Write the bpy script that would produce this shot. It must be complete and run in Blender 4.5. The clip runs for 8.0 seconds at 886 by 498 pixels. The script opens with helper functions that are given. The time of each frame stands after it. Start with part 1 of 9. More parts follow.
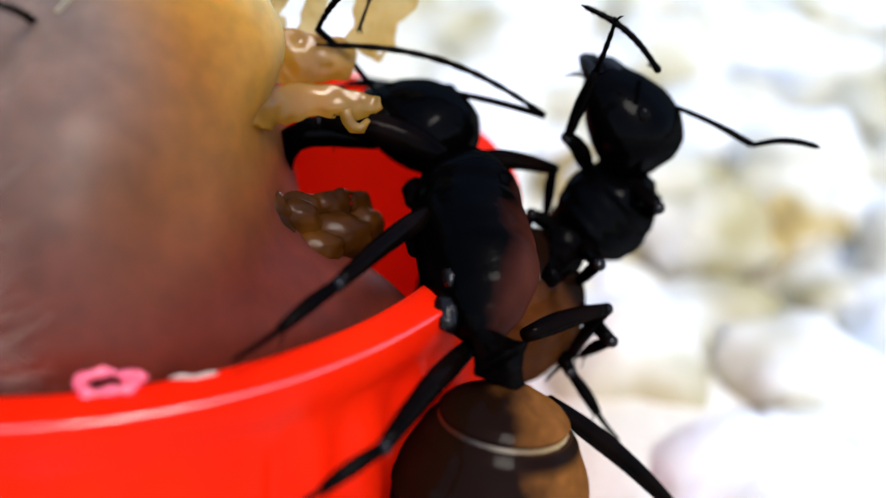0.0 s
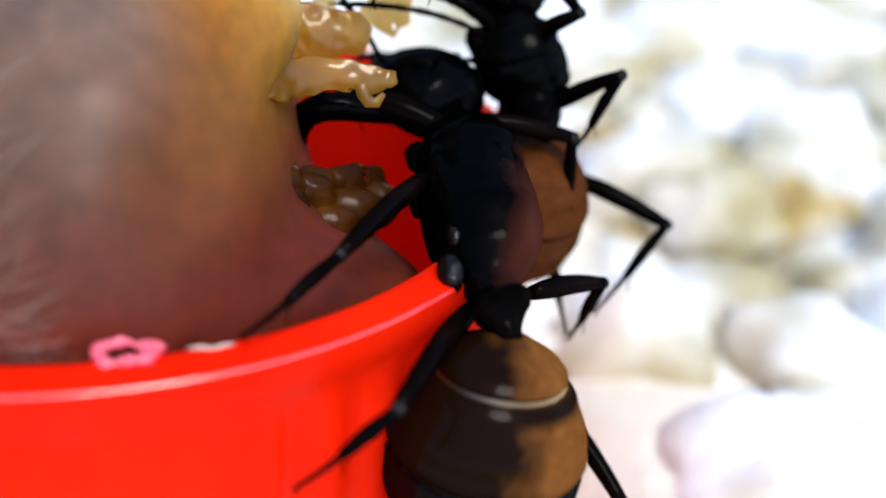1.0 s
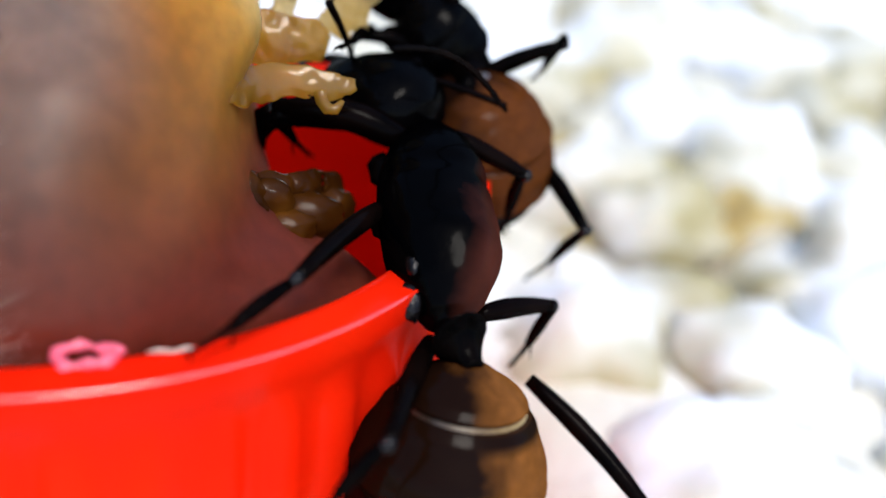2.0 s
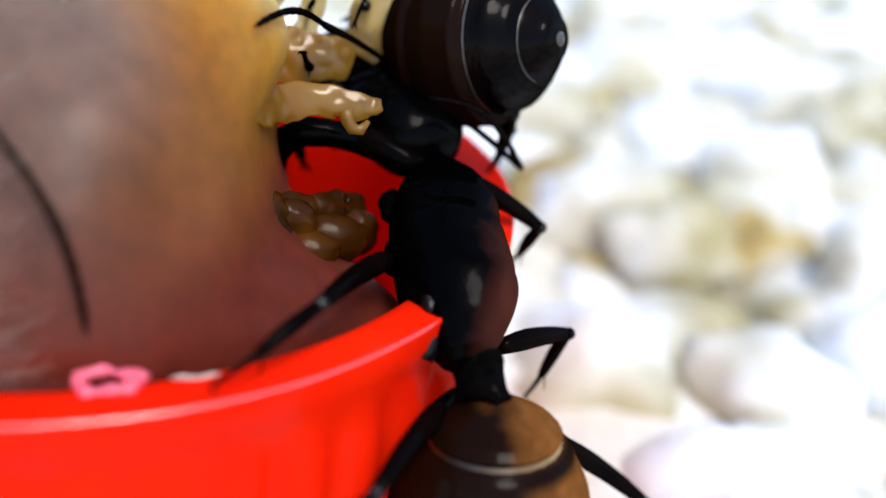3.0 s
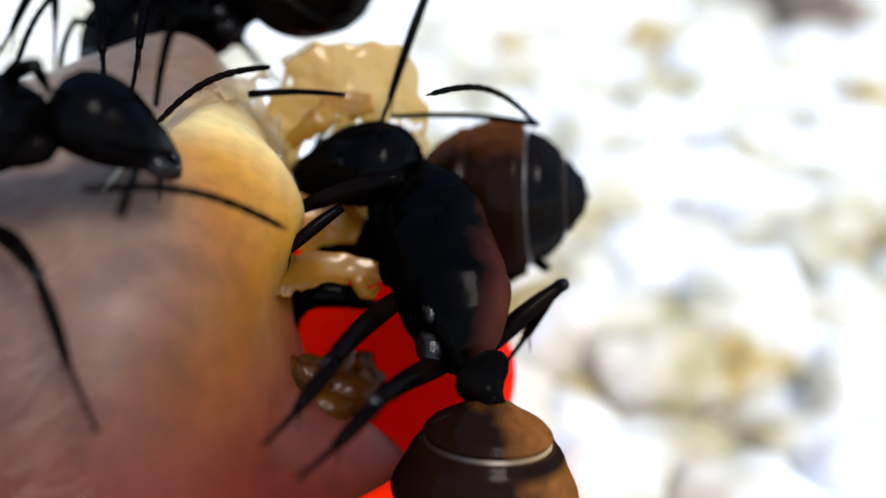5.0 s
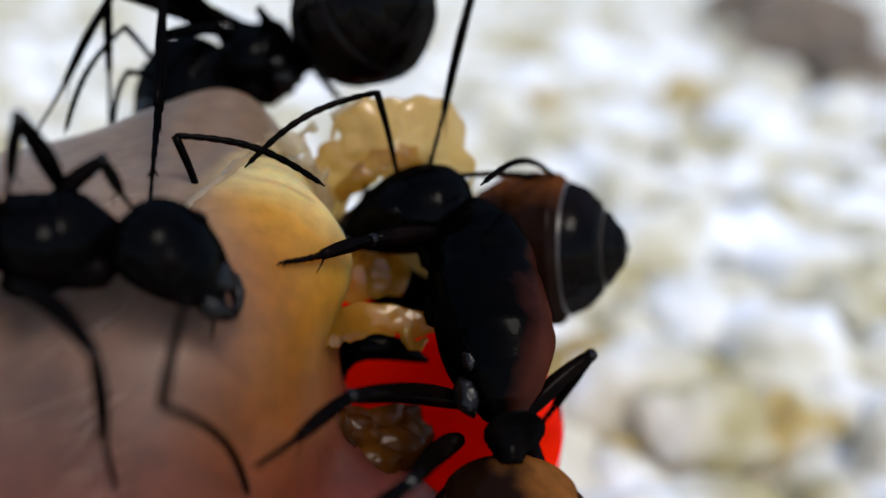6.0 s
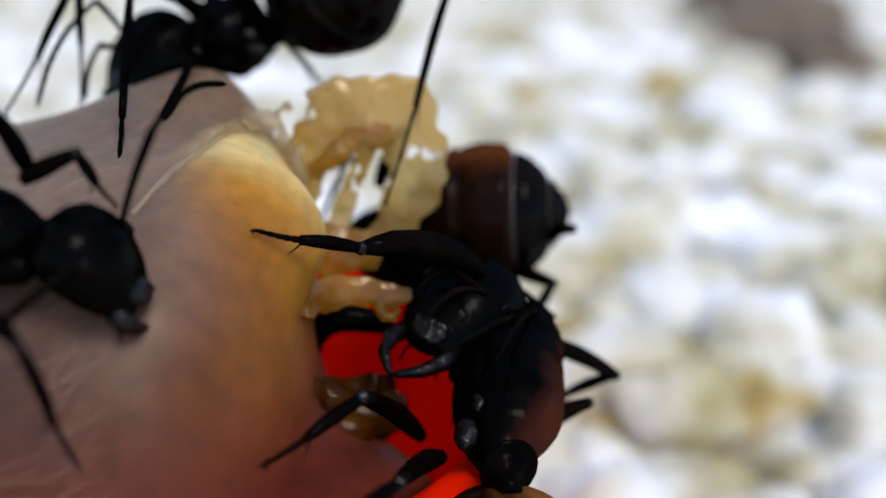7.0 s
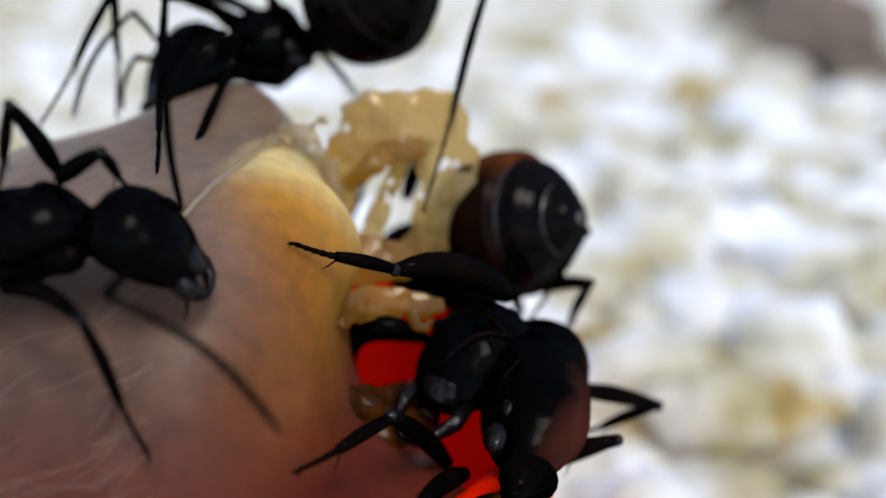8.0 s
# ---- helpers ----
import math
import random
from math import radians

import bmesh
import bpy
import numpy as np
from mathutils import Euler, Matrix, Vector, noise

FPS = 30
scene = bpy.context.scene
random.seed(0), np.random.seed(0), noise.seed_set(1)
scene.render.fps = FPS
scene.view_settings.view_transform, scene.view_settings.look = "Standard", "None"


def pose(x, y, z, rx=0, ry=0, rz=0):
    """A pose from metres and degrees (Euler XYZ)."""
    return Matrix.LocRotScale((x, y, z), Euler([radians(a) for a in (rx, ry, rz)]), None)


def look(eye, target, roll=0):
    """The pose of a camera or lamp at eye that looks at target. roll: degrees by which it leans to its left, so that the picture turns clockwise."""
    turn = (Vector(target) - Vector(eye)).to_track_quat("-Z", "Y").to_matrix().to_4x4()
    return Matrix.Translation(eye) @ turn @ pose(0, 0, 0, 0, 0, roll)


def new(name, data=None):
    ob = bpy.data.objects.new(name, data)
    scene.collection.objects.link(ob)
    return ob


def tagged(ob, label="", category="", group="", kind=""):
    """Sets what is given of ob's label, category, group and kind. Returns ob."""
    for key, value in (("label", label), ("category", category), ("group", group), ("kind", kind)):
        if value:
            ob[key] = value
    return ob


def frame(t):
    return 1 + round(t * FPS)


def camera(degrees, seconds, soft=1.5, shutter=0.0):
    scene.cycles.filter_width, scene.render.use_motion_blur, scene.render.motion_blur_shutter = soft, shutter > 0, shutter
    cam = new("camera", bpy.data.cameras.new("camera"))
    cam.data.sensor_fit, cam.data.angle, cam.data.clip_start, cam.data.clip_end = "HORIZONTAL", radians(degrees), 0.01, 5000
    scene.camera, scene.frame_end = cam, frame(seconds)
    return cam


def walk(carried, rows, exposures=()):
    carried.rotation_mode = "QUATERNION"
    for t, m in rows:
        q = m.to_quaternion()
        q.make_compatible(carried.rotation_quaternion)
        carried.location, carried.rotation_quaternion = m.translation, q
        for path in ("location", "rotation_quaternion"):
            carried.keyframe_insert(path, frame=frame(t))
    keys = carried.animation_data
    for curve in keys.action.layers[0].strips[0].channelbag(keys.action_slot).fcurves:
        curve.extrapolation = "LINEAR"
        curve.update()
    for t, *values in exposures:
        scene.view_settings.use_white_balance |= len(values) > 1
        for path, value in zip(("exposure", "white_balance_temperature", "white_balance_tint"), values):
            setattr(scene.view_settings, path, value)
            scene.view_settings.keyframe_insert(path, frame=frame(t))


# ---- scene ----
# camera -------------------------------------------------------------------
cam = camera(45.0, 8.0, soft=1.5)
cam.data.dof.use_dof = True
cam.data.dof.focus_distance = 0.0305
cam.data.dof.aperture_fstop = 35.0
MM = 0.001


def mm(x, y, z, rx=0, ry=0, rz=0):
    """A pose with its place in millimetres."""
    return pose(x * MM, y * MM, z * MM, rx, ry, rz)


def gaze(t, x, y, z, yaw, pitch, roll):
    return (t, mm(x, y, z, 90 + pitch, roll, yaw))


walk(cam, [
    gaze(0.0, 9.27, -33.18, 30.48, -2.57, -26.99, -2.78),
    gaze(0.2, 9.24, -33.15, 30.36, -3.35, -27.21, -3.14),
    gaze(0.5, 9.35, -33.30, 30.09, -3.96, -27.83, -3.35),
    gaze(0.7, 9.30, -33.28, 30.23, -3.28, -27.90, -3.07),
    gaze(1.0, 8.87, -33.28, 30.28, -2.31, -27.94, -3.24),
    gaze(1.5, 8.27, -33.34, 30.22, -2.66, -28.23, -3.76),
    gaze(1.7, 8.75, -33.78, 30.42, -4.49, -27.84, -4.25),
    gaze(2.8, 7.41, -32.93, 30.29, -4.38, -26.90, -5.69),
    gaze(3.0, 7.65, -32.87, 30.32, -4.60, -26.66, -5.86),
    gaze(3.5, 7.67, -33.54, 30.96, -5.51, -24.58, -6.44),
    gaze(4.0, 7.43, -33.66, 30.94, -5.79, -21.72, -5.66),
    gaze(4.2, 7.14, -33.66, 30.62, -6.60, -20.36, -5.69),
    gaze(5.3, 6.10, -33.80, 33.33, -4.76, -21.77, -5.34),
    gaze(5.5, 5.79, -33.95, 32.91, -2.92, -20.07, -5.00),
    gaze(6.0, 6.16, -33.74, 32.51, -4.15, -18.36, -4.83),
    gaze(6.3, 6.49, -34.20, 32.20, -4.07, -17.82, -5.05),
    gaze(6.5, 6.33, -34.51, 32.29, -4.39, -17.95, -4.95),
    gaze(6.7, 6.50, -34.51, 32.20, -4.20, -17.72, -4.97),
    gaze(7.0, 6.45, -34.80, 32.15, -5.10, -18.52, -4.84),
    gaze(7.2, 6.28, -34.97, 32.40, -3.37, -18.82, -4.73),
    gaze(7.5, 6.19, -35.33, 32.55, -3.74, -18.38, -4.40),
    gaze(8.0, 6.21, -35.37, 32.54, -3.73, -18.36, -4.34),
], exposures=[(0.0, 1.16, 6250, 10), (3.0, 1.13, 6250, 10), (3.5, 1.14, 6350, 10), (4.0, 1.15, 6350, 10), (5.3, 1.20, 6350, 10),
                (5.5, 1.06, 6350, 10), (5.8, 0.76, 6450, 10), (6.2, 0.58, 6550, 10), (8.0, 0.61, 6550, 10)])

# world and light ------------------------------------------------------------
world = bpy.data.worlds.new("sky")
scene.world = world
world.use_nodes = True
wn = world.node_tree
sky = wn.nodes.new("ShaderNodeTexSky")
sky.sky_type = "NISHITA"
sky.sun_disc = False
sky.dust_density = 1.4
sky.sun_elevation = radians(60)
sky.sun_rotation = radians(162)
wn.links.new(sky.outputs[0], wn.nodes["Background"].inputs[0])
wn.nodes["Background"].inputs[1].default_value = 0.15
sun_data = bpy.data.lights.new("sun", "SUN")
sun_data.energy = 1.15
sun_data.angle = radians(22)
sun_data.color = (1.0, 0.93, 0.83)
sun = new("sun", sun_data)
sun.matrix_world = look((0.045, -0.14, 0.255), (0, 0, 0))


# materials -------------------------------------------------------------------
def material(name, base, rough=0.5, **more):
    m = bpy.data.materials.new(name)
    m.use_nodes = True
    b = m.node_tree.nodes["Principled BSDF"]
    b.inputs["Base Color"].default_value = (*base, 1)
    b.inputs["Roughness"].default_value = rough
    for key, value in more.items():
        b.inputs[key.replace("_", " ")].default_value = value
    return m


def node(m, kind, **sets):
    n = m.node_tree.nodes.new(kind)
    for key, value in sets.items():
        n.inputs[key.replace("_", " ")].default_value = value
    return n


def wire(m, a, out, b, inp):
    m.node_tree.links.new(a.outputs[out], b.inputs[inp])


def noise_of(m, scale, detail=4.0, coords=None):
    n = node(m, "ShaderNodeTexNoise", Scale=scale, Detail=detail)
    if coords is None:
        coords = m.node_tree.nodes.new("ShaderNodeTexCoord")
    wire(m, coords, "Object", n, "Vector")
    return n


def ramp(m, source, out, stops):
    r = m.node_tree.nodes.new("ShaderNodeValToRGB")
    wire(m, source, out, r, "Fac")
    while len(r.color_ramp.elements) < len(stops):
        r.color_ramp.elements.new(0.5)
    for e, (at, col) in zip(r.color_ramp.elements, stops):
        e.position, e.color = at, (*col, 1)
    return r


def shader(m):
    return m.node_tree.nodes["Principled BSDF"]


def bumped(m, scale, strength, distance=0.0001, detail=4.0):
    n = noise_of(m, scale, detail)
    b = node(m, "ShaderNodeBump", Strength=strength, Distance=distance)
    wire(m, n, "Fac", b, "Height")
    wire(m, b, "Normal", shader(m), "Normal")


def mottled(m, scale, stops, detail=4.0):
    n = noise_of(m, scale, detail)
    r = ramp(m, n, "Fac", stops)
    wire(m, r, "Color", shader(m), "Base Color")
    return r


def lucent(m, colour, share):
    """Lets light through a thin skin."""
    b = shader(m)
    t = node(m, "ShaderNodeBsdfTranslucent")
    t.inputs["Color"].default_value = (*colour, 1)
    mix = m.node_tree.nodes.new("ShaderNodeMixShader")
    mix.inputs[0].default_value = share
    wire(m, b, 0, mix, 1)
    wire(m, t, 0, mix, 2)
    out = m.node_tree.nodes["Material Output"]
    wire(m, mix, 0, out, "Surface")


def glossed(m, share, rough, most=4.0):
    """An even thin gloss over a dark or saturated body, in place of the usual reflection."""
    b = shader(m)
    b.inputs["Specular IOR Level"].default_value = 0.0
    g = node(m, "ShaderNodeBsdfGlossy", Roughness=rough)
    links = b.inputs["Normal"].links
    if links:
        m.node_tree.links.new(links[0].from_socket, g.inputs["Normal"])
    mix = m.node_tree.nodes.new("ShaderNodeMixShader")
    sheen = node(m, "ShaderNodeFresnel", IOR=(1 + share ** 0.5) / (1 - share ** 0.5))
    least = node(m, "ShaderNodeMath")
    least.operation = "MINIMUM"
    wire(m, sheen, 0, least, 0)
    least.inputs[1].default_value = share * most
    wire(m, least, 0, mix, 0)
    out = m.node_tree.nodes["Material Output"]
    m.node_tree.links.new(out.inputs["Surface"].links[0].from_socket, mix.inputs[1])
    wire(m, g, 0, mix, 2)
    wire(m, mix, 0, out, "Surface")


def make_materials():
    mats = {}
    red = material("red_plastic", (0.95, 0.01, 0.002), 0.3)
    mottled(red, 260, [(0.3, (0.95, 0.015, 0.001)), (0.7, (0.98, 0.022, 0.0015))])
    bumped(red, 700, 0.08, 0.00005)
    lucent(red, (1.0, 0.016, 0.002), 0.32)
    glossed(red, 0.004, 0.2)
    mats["red"] = red
    rim = material("polished_red_rim", (0.95, 0.012, 0.002), 0.3)
    mottled(rim, 260, [(0.3, (0.95, 0.015, 0.001)), (0.7, (0.98, 0.022, 0.0015))])
    bumped(rim, 900, 0.1, 0.00003)
    glossed(rim, 0.2, 0.15, 2.5)
    mats["rim"] = rim

    flesh = material("fruit_flesh", (0.4, 0.25, 0.18), 0.45, Specular_IOR_Level=0.1, Subsurface_Weight=0.65, Subsurface_Scale=0.0025, Coat_Weight=0.14, Coat_Roughness=0.35)
    shader(flesh).inputs["Subsurface Radius"].default_value = (1.0, 0.45, 0.25)
    co = flesh.node_tree.nodes.new("ShaderNodeTexCoord")
    sep = flesh.node_tree.nodes.new("ShaderNodeSeparateXYZ")
    wire(flesh, co, "Object", sep, "Vector")
    n = noise_of(flesh, 220, 5, co)
    mix = node(flesh, "ShaderNodeMath")
    mix.operation = "MULTIPLY_ADD"
    wire(flesh, n, "Fac", mix, 0)
    mix.inputs[1].default_value = 0.0015
    wire(flesh, sep, "X", mix, 2)
    band = node(flesh, "ShaderNodeMapRange")
    wire(flesh, mix, 0, band, "Value")
    band.inputs["From Min"].default_value = -0.0008
    band.inputs["From Max"].default_value = 0.0092
    tone = ramp(flesh, band, "Result", [(0.0, (0.085, 0.049, 0.036)), (0.46, (0.092, 0.043, 0.023)), (0.6, (0.125, 0.045, 0.007)),
                                        (0.76, (0.22, 0.082, 0.006)), (0.98, (0.34, 0.16, 0.014))])
    # red bounce off the cap, painted into the lower flesh's base colour
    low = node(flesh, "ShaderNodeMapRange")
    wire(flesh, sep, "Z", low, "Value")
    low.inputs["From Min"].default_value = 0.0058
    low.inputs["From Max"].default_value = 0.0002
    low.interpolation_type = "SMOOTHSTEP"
    red_bounce = node(flesh, "ShaderNodeMix")
    red_bounce.data_type = "RGBA"
    wire(flesh, low, "Result", red_bounce, 0)
    wire(flesh, tone, "Color", red_bounce, 6)
    red_bounce.inputs[7].default_value = (0.112, 0.02, 0.011, 1)
    top = node(flesh, "ShaderNodeMapRange")
    wire(flesh, sep, "Z", top, "Value")
    top.inputs["From Min"].default_value = 0.0035
    top.inputs["From Max"].default_value = 0.0072
    top.inputs["To Max"].default_value = 0.92
    top.interpolation_type = "SMOOTHSTEP"
    # the skin is peeled off beyond a slanting edge: amber flesh, creamy towards the opening
    across = node(flesh, "ShaderNodeVectorMath")
    across.operation = "DOT_PRODUCT"
    across.inputs[1].default_value = (1.0, -0.5, 0.0)
    wire(flesh, co, "Object", across, 0)
    torn = node(flesh, "ShaderNodeMath")
    torn.operation = "MULTIPLY_ADD"
    wire(flesh, n, "Fac", torn, 0)
    torn.inputs[1].default_value = 0.0012
    wire(flesh, across, "Value", torn, 2)
    peeled = node(flesh, "ShaderNodeMapRange")
    wire(flesh, torn, 0, peeled, "Value")
    peeled.inputs["From Min"].default_value = 0.006
    peeled.inputs["From Max"].default_value = 0.0072
    flank = node(flesh, "ShaderNodeVectorMath")
    flank.operation = "DOT_PRODUCT"
    flank.inputs[1].default_value = (1.0, 0.2, 0.0)
    wire(flesh, co, "Object", flank, 0)
    spread = node(flesh, "ShaderNodeMapRange")
    wire(flesh, flank, "Value", spread, "Value")
    spread.inputs["From Min"].default_value = 0.0018
    spread.inputs["From Max"].default_value = 0.0048
    spread.interpolation_type = "SMOOTHSTEP"
    open_part = node(flesh, "ShaderNodeMath")
    open_part.operation = "MULTIPLY"
    wire(flesh, peeled, "Result", open_part, 0)
    wire(flesh, spread, "Result", open_part, 1)
    inward = node(flesh, "ShaderNodeMapRange")
    wire(flesh, sep, "Y", inward, "Value")
    inward.inputs["From Min"].default_value = -0.0095
    inward.inputs["From Max"].default_value = -0.0025
    rind = ramp(flesh, inward, "Result", [(0.0, (0.14, 0.045, 0.009)), (0.34, (0.24, 0.088, 0.006)), (0.62, (0.38, 0.18, 0.018)), (0.88, (0.62, 0.47, 0.19))])
    grey = ramp(flesh, inward, "Result", [(0.0, (0.165, 0.1, 0.075)), (0.7, (0.18, 0.127, 0.09)), (1.0, (0.15, 0.1, 0.065))])
    bare = node(flesh, "ShaderNodeMix")
    bare.data_type = "RGBA"
    wire(flesh, open_part, 0, bare, 0)
    wire(flesh, grey, "Color", bare, 6)
    wire(flesh, rind, "Color", bare, 7)
    husk = node(flesh, "ShaderNodeMix")
    husk.data_type = "RGBA"
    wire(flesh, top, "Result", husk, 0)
    wire(flesh, red_bounce, 2, husk, 6)
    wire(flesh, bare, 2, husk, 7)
    fine = noise_of(flesh, 1500, 6, co)
    fleck = ramp(flesh, fine, "Fac", [(0.35, (0.82, 0.82, 0.82)), (0.65, (1.08, 1.06, 1.04))])
    mul = node(flesh, "ShaderNodeMix")
    mul.data_type, mul.blend_type = "RGBA", "MULTIPLY"
    mul.inputs[0].default_value = 1.0
    wire(flesh, husk, 2, mul, 6)
    wire(flesh, fleck, "Color", mul, 7)
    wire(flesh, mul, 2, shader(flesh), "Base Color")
    bumped(flesh, 700, 0.22, 0.00012, 6)
    mats["flesh"] = flesh

    skin = material("torn_skin", (0.62, 0.42, 0.14), 0.22, Coat_Weight=0.5, Coat_Roughness=0.07, IOR=1.3, Transmission_Weight=0.8)
    mottled(skin, 420, [(0.27, (0.4, 0.2, 0.04)), (0.5, (0.7, 0.48, 0.16)), (0.74, (0.9, 0.78, 0.45))], 6)
    bumped(skin, 900, 0.16, 0.0001, 4)
    lucent(skin, (0.85, 0.58, 0.18), 0.3)
    mats["skin"] = skin
    film_skin = material("yellow_film", (0.78, 0.56, 0.12), 0.22, Coat_Weight=0.3, Coat_Roughness=0.1, IOR=1.36, Transmission_Weight=0.7)
    mottled(film_skin, 500, [(0.3, (0.34, 0.17, 0.015)), (0.7, (0.6, 0.37, 0.05))], 5)
    bumped(film_skin, 700, 0.07, 0.0001, 3)
    lucent(film_skin, (0.8, 0.48, 0.05), 0.3)
    mats["film"] = film_skin
    gel = material("brown_gel", (0.1, 0.04, 0.015), 0.16, IOR=1.22, Transmission_Weight=0.35, Specular_IOR_Level=0.25)
    mottled(gel, 600, [(0.32, (0.02, 0.006, 0.001)), (0.5, (0.065, 0.02, 0.0026)), (0.74, (0.16, 0.055, 0.006))], 6)
    bumped(gel, 300, 0.05, 0.0002, 1)
    lucent(gel, (0.35, 0.12, 0.012), 0.2)
    mats["gel"] = gel
    pulp = material("pale_pulp", (0.85, 0.8, 0.7), 0.08, Coat_Weight=1.0, Coat_Roughness=0.03, Transmission_Weight=0.8, IOR=1.36)
    mottled(pulp, 700, [(0.3, (0.6, 0.45, 0.22)), (0.62, (0.86, 0.8, 0.64))])
    bumped(pulp, 900, 1.0, 0.0003, 5)
    lucent(pulp, (0.9, 0.8, 0.6), 0.5)
    mats["pulp"] = pulp
    mats["fibre"] = material("pale_fibre", (0.55, 0.42, 0.34), 0.4)
    mats["pink"] = material("pink_flake", (0.85, 0.13, 0.19), 0.25, Subsurface_Weight=0.3, Subsurface_Scale=0.0004)
    bumped(mats["pink"], 2500, 0.6, 0.0001)

    black = material("ant_black", (0.005, 0.005, 0.006), 0.3, Specular_IOR_Level=0.09)
    mottled(black, 900, [(0.35, (0.0004, 0.0004, 0.0005)), (0.7, (0.0011, 0.001, 0.0011))])
    bumped(black, 900, 0.35, 0.00015, 6)
    glossed(black, 0.0028, 0.1, 3.0)
    mats["black"] = black
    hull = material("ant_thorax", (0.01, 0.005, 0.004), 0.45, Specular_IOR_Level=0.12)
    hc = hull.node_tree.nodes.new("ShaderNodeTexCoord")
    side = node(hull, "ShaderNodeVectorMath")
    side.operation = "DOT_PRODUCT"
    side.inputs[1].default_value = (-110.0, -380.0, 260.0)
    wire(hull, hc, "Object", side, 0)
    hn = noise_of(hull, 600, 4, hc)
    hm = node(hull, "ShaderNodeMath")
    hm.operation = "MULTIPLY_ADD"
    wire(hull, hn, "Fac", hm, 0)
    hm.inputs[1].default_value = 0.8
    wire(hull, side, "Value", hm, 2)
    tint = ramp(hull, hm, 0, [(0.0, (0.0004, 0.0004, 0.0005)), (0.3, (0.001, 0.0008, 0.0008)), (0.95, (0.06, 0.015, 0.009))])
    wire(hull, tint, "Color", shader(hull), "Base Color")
    bumped(hull, 1500, 0.25, 0.0001, 4)
    glossed(hull, 0.002, 0.14, 3.0)
    mats["hull"] = hull
    leg = material("ant_leg", (0.01, 0.006, 0.005), 0.32, Specular_IOR_Level=0.1)
    mottled(leg, 1500, [(0.35, (0.0005, 0.0004, 0.0004)), (0.7, (0.002, 0.0012, 0.001))])
    bumped(leg, 4000, 0.3, 0.00003)
    glossed(leg, 0.0015, 0.12, 3.0)
    mats["leg"] = leg
    shin = material("ant_brown_leg", (0.03, 0.014, 0.01), 0.32)
    mottled(shin, 700, [(0.35, (0.0007, 0.0005, 0.0005)), (0.7, (0.0035, 0.0016, 0.0012))])
    bumped(shin, 4000, 0.3, 0.00003)
    glossed(shin, 0.0018, 0.12, 3.0)
    mats["shin"] = shin
    dark = material("ant_gaster_dark", (0.012, 0.006, 0.004), 0.16, Specular_IOR_Level=0.14)
    mottled(dark, 700, [(0.35, (0.0008, 0.0006, 0.0006)), (0.7, (0.004, 0.002, 0.0014))])
    bumped(dark, 6000, 0.2, 0.00002)
    glossed(dark, 0.005, 0.05, 3.0)
    mats["gaster"] = dark
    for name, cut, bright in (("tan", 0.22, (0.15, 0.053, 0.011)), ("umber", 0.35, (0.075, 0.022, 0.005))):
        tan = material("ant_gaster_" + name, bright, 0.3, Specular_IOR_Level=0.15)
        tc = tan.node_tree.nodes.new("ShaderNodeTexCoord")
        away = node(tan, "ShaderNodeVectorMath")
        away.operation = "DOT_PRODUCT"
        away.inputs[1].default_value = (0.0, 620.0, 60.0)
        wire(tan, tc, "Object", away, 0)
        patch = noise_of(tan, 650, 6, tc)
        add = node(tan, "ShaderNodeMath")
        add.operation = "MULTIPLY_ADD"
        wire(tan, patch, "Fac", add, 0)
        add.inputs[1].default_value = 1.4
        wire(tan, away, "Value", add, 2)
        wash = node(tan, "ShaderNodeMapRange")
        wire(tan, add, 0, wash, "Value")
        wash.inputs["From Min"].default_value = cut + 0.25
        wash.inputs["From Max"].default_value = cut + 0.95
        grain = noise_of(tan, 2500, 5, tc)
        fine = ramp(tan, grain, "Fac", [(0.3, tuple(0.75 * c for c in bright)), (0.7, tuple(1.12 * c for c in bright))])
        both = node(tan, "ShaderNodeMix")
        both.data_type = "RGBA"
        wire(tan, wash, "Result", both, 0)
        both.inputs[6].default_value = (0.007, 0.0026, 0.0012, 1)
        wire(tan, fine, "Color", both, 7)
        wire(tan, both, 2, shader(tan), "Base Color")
        if name == "tan":
            # a dark belt behind the first seam
            split = node(tan, "ShaderNodeSeparateXYZ")
            wire(tan, tc, "Object", split, 0)
            from_belt = node(tan, "ShaderNodeMath")
            from_belt.operation = "SUBTRACT"
            from_belt.inputs[1].default_value = 0.0013
            wire(tan, split, "X", from_belt, 0)
            span = node(tan, "ShaderNodeMath")
            span.operation = "ABSOLUTE"
            wire(tan, from_belt, 0, span, 0)
            belt = node(tan, "ShaderNodeMapRange")
            wire(tan, span, 0, belt, "Value")
            belt.inputs["From Min"].default_value = 0.0001
            belt.inputs["From Max"].default_value = 0.0004
            keep = node(tan, "ShaderNodeMath")
            keep.operation = "MULTIPLY"
            wire(tan, wash, "Result", keep, 0)
            wire(tan, belt, "Result", keep, 1)
            wire(tan, keep, 0, both, 0)
        bumped(tan, 5000, 0.3, 0.00002)
        glossed(tan, 0.0035, 0.06, 2.0)
        mats[name] = tan
    seam = material("ant_pale_seam", (0.2, 0.13, 0.04), 0.35)
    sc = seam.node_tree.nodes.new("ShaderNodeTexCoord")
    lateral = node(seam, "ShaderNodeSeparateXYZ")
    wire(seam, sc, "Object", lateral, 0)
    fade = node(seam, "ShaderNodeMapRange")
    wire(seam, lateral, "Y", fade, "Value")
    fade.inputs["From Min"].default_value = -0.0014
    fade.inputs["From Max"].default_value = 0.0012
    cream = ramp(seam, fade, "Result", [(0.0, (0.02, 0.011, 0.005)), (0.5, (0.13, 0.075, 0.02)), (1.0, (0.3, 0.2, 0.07))])
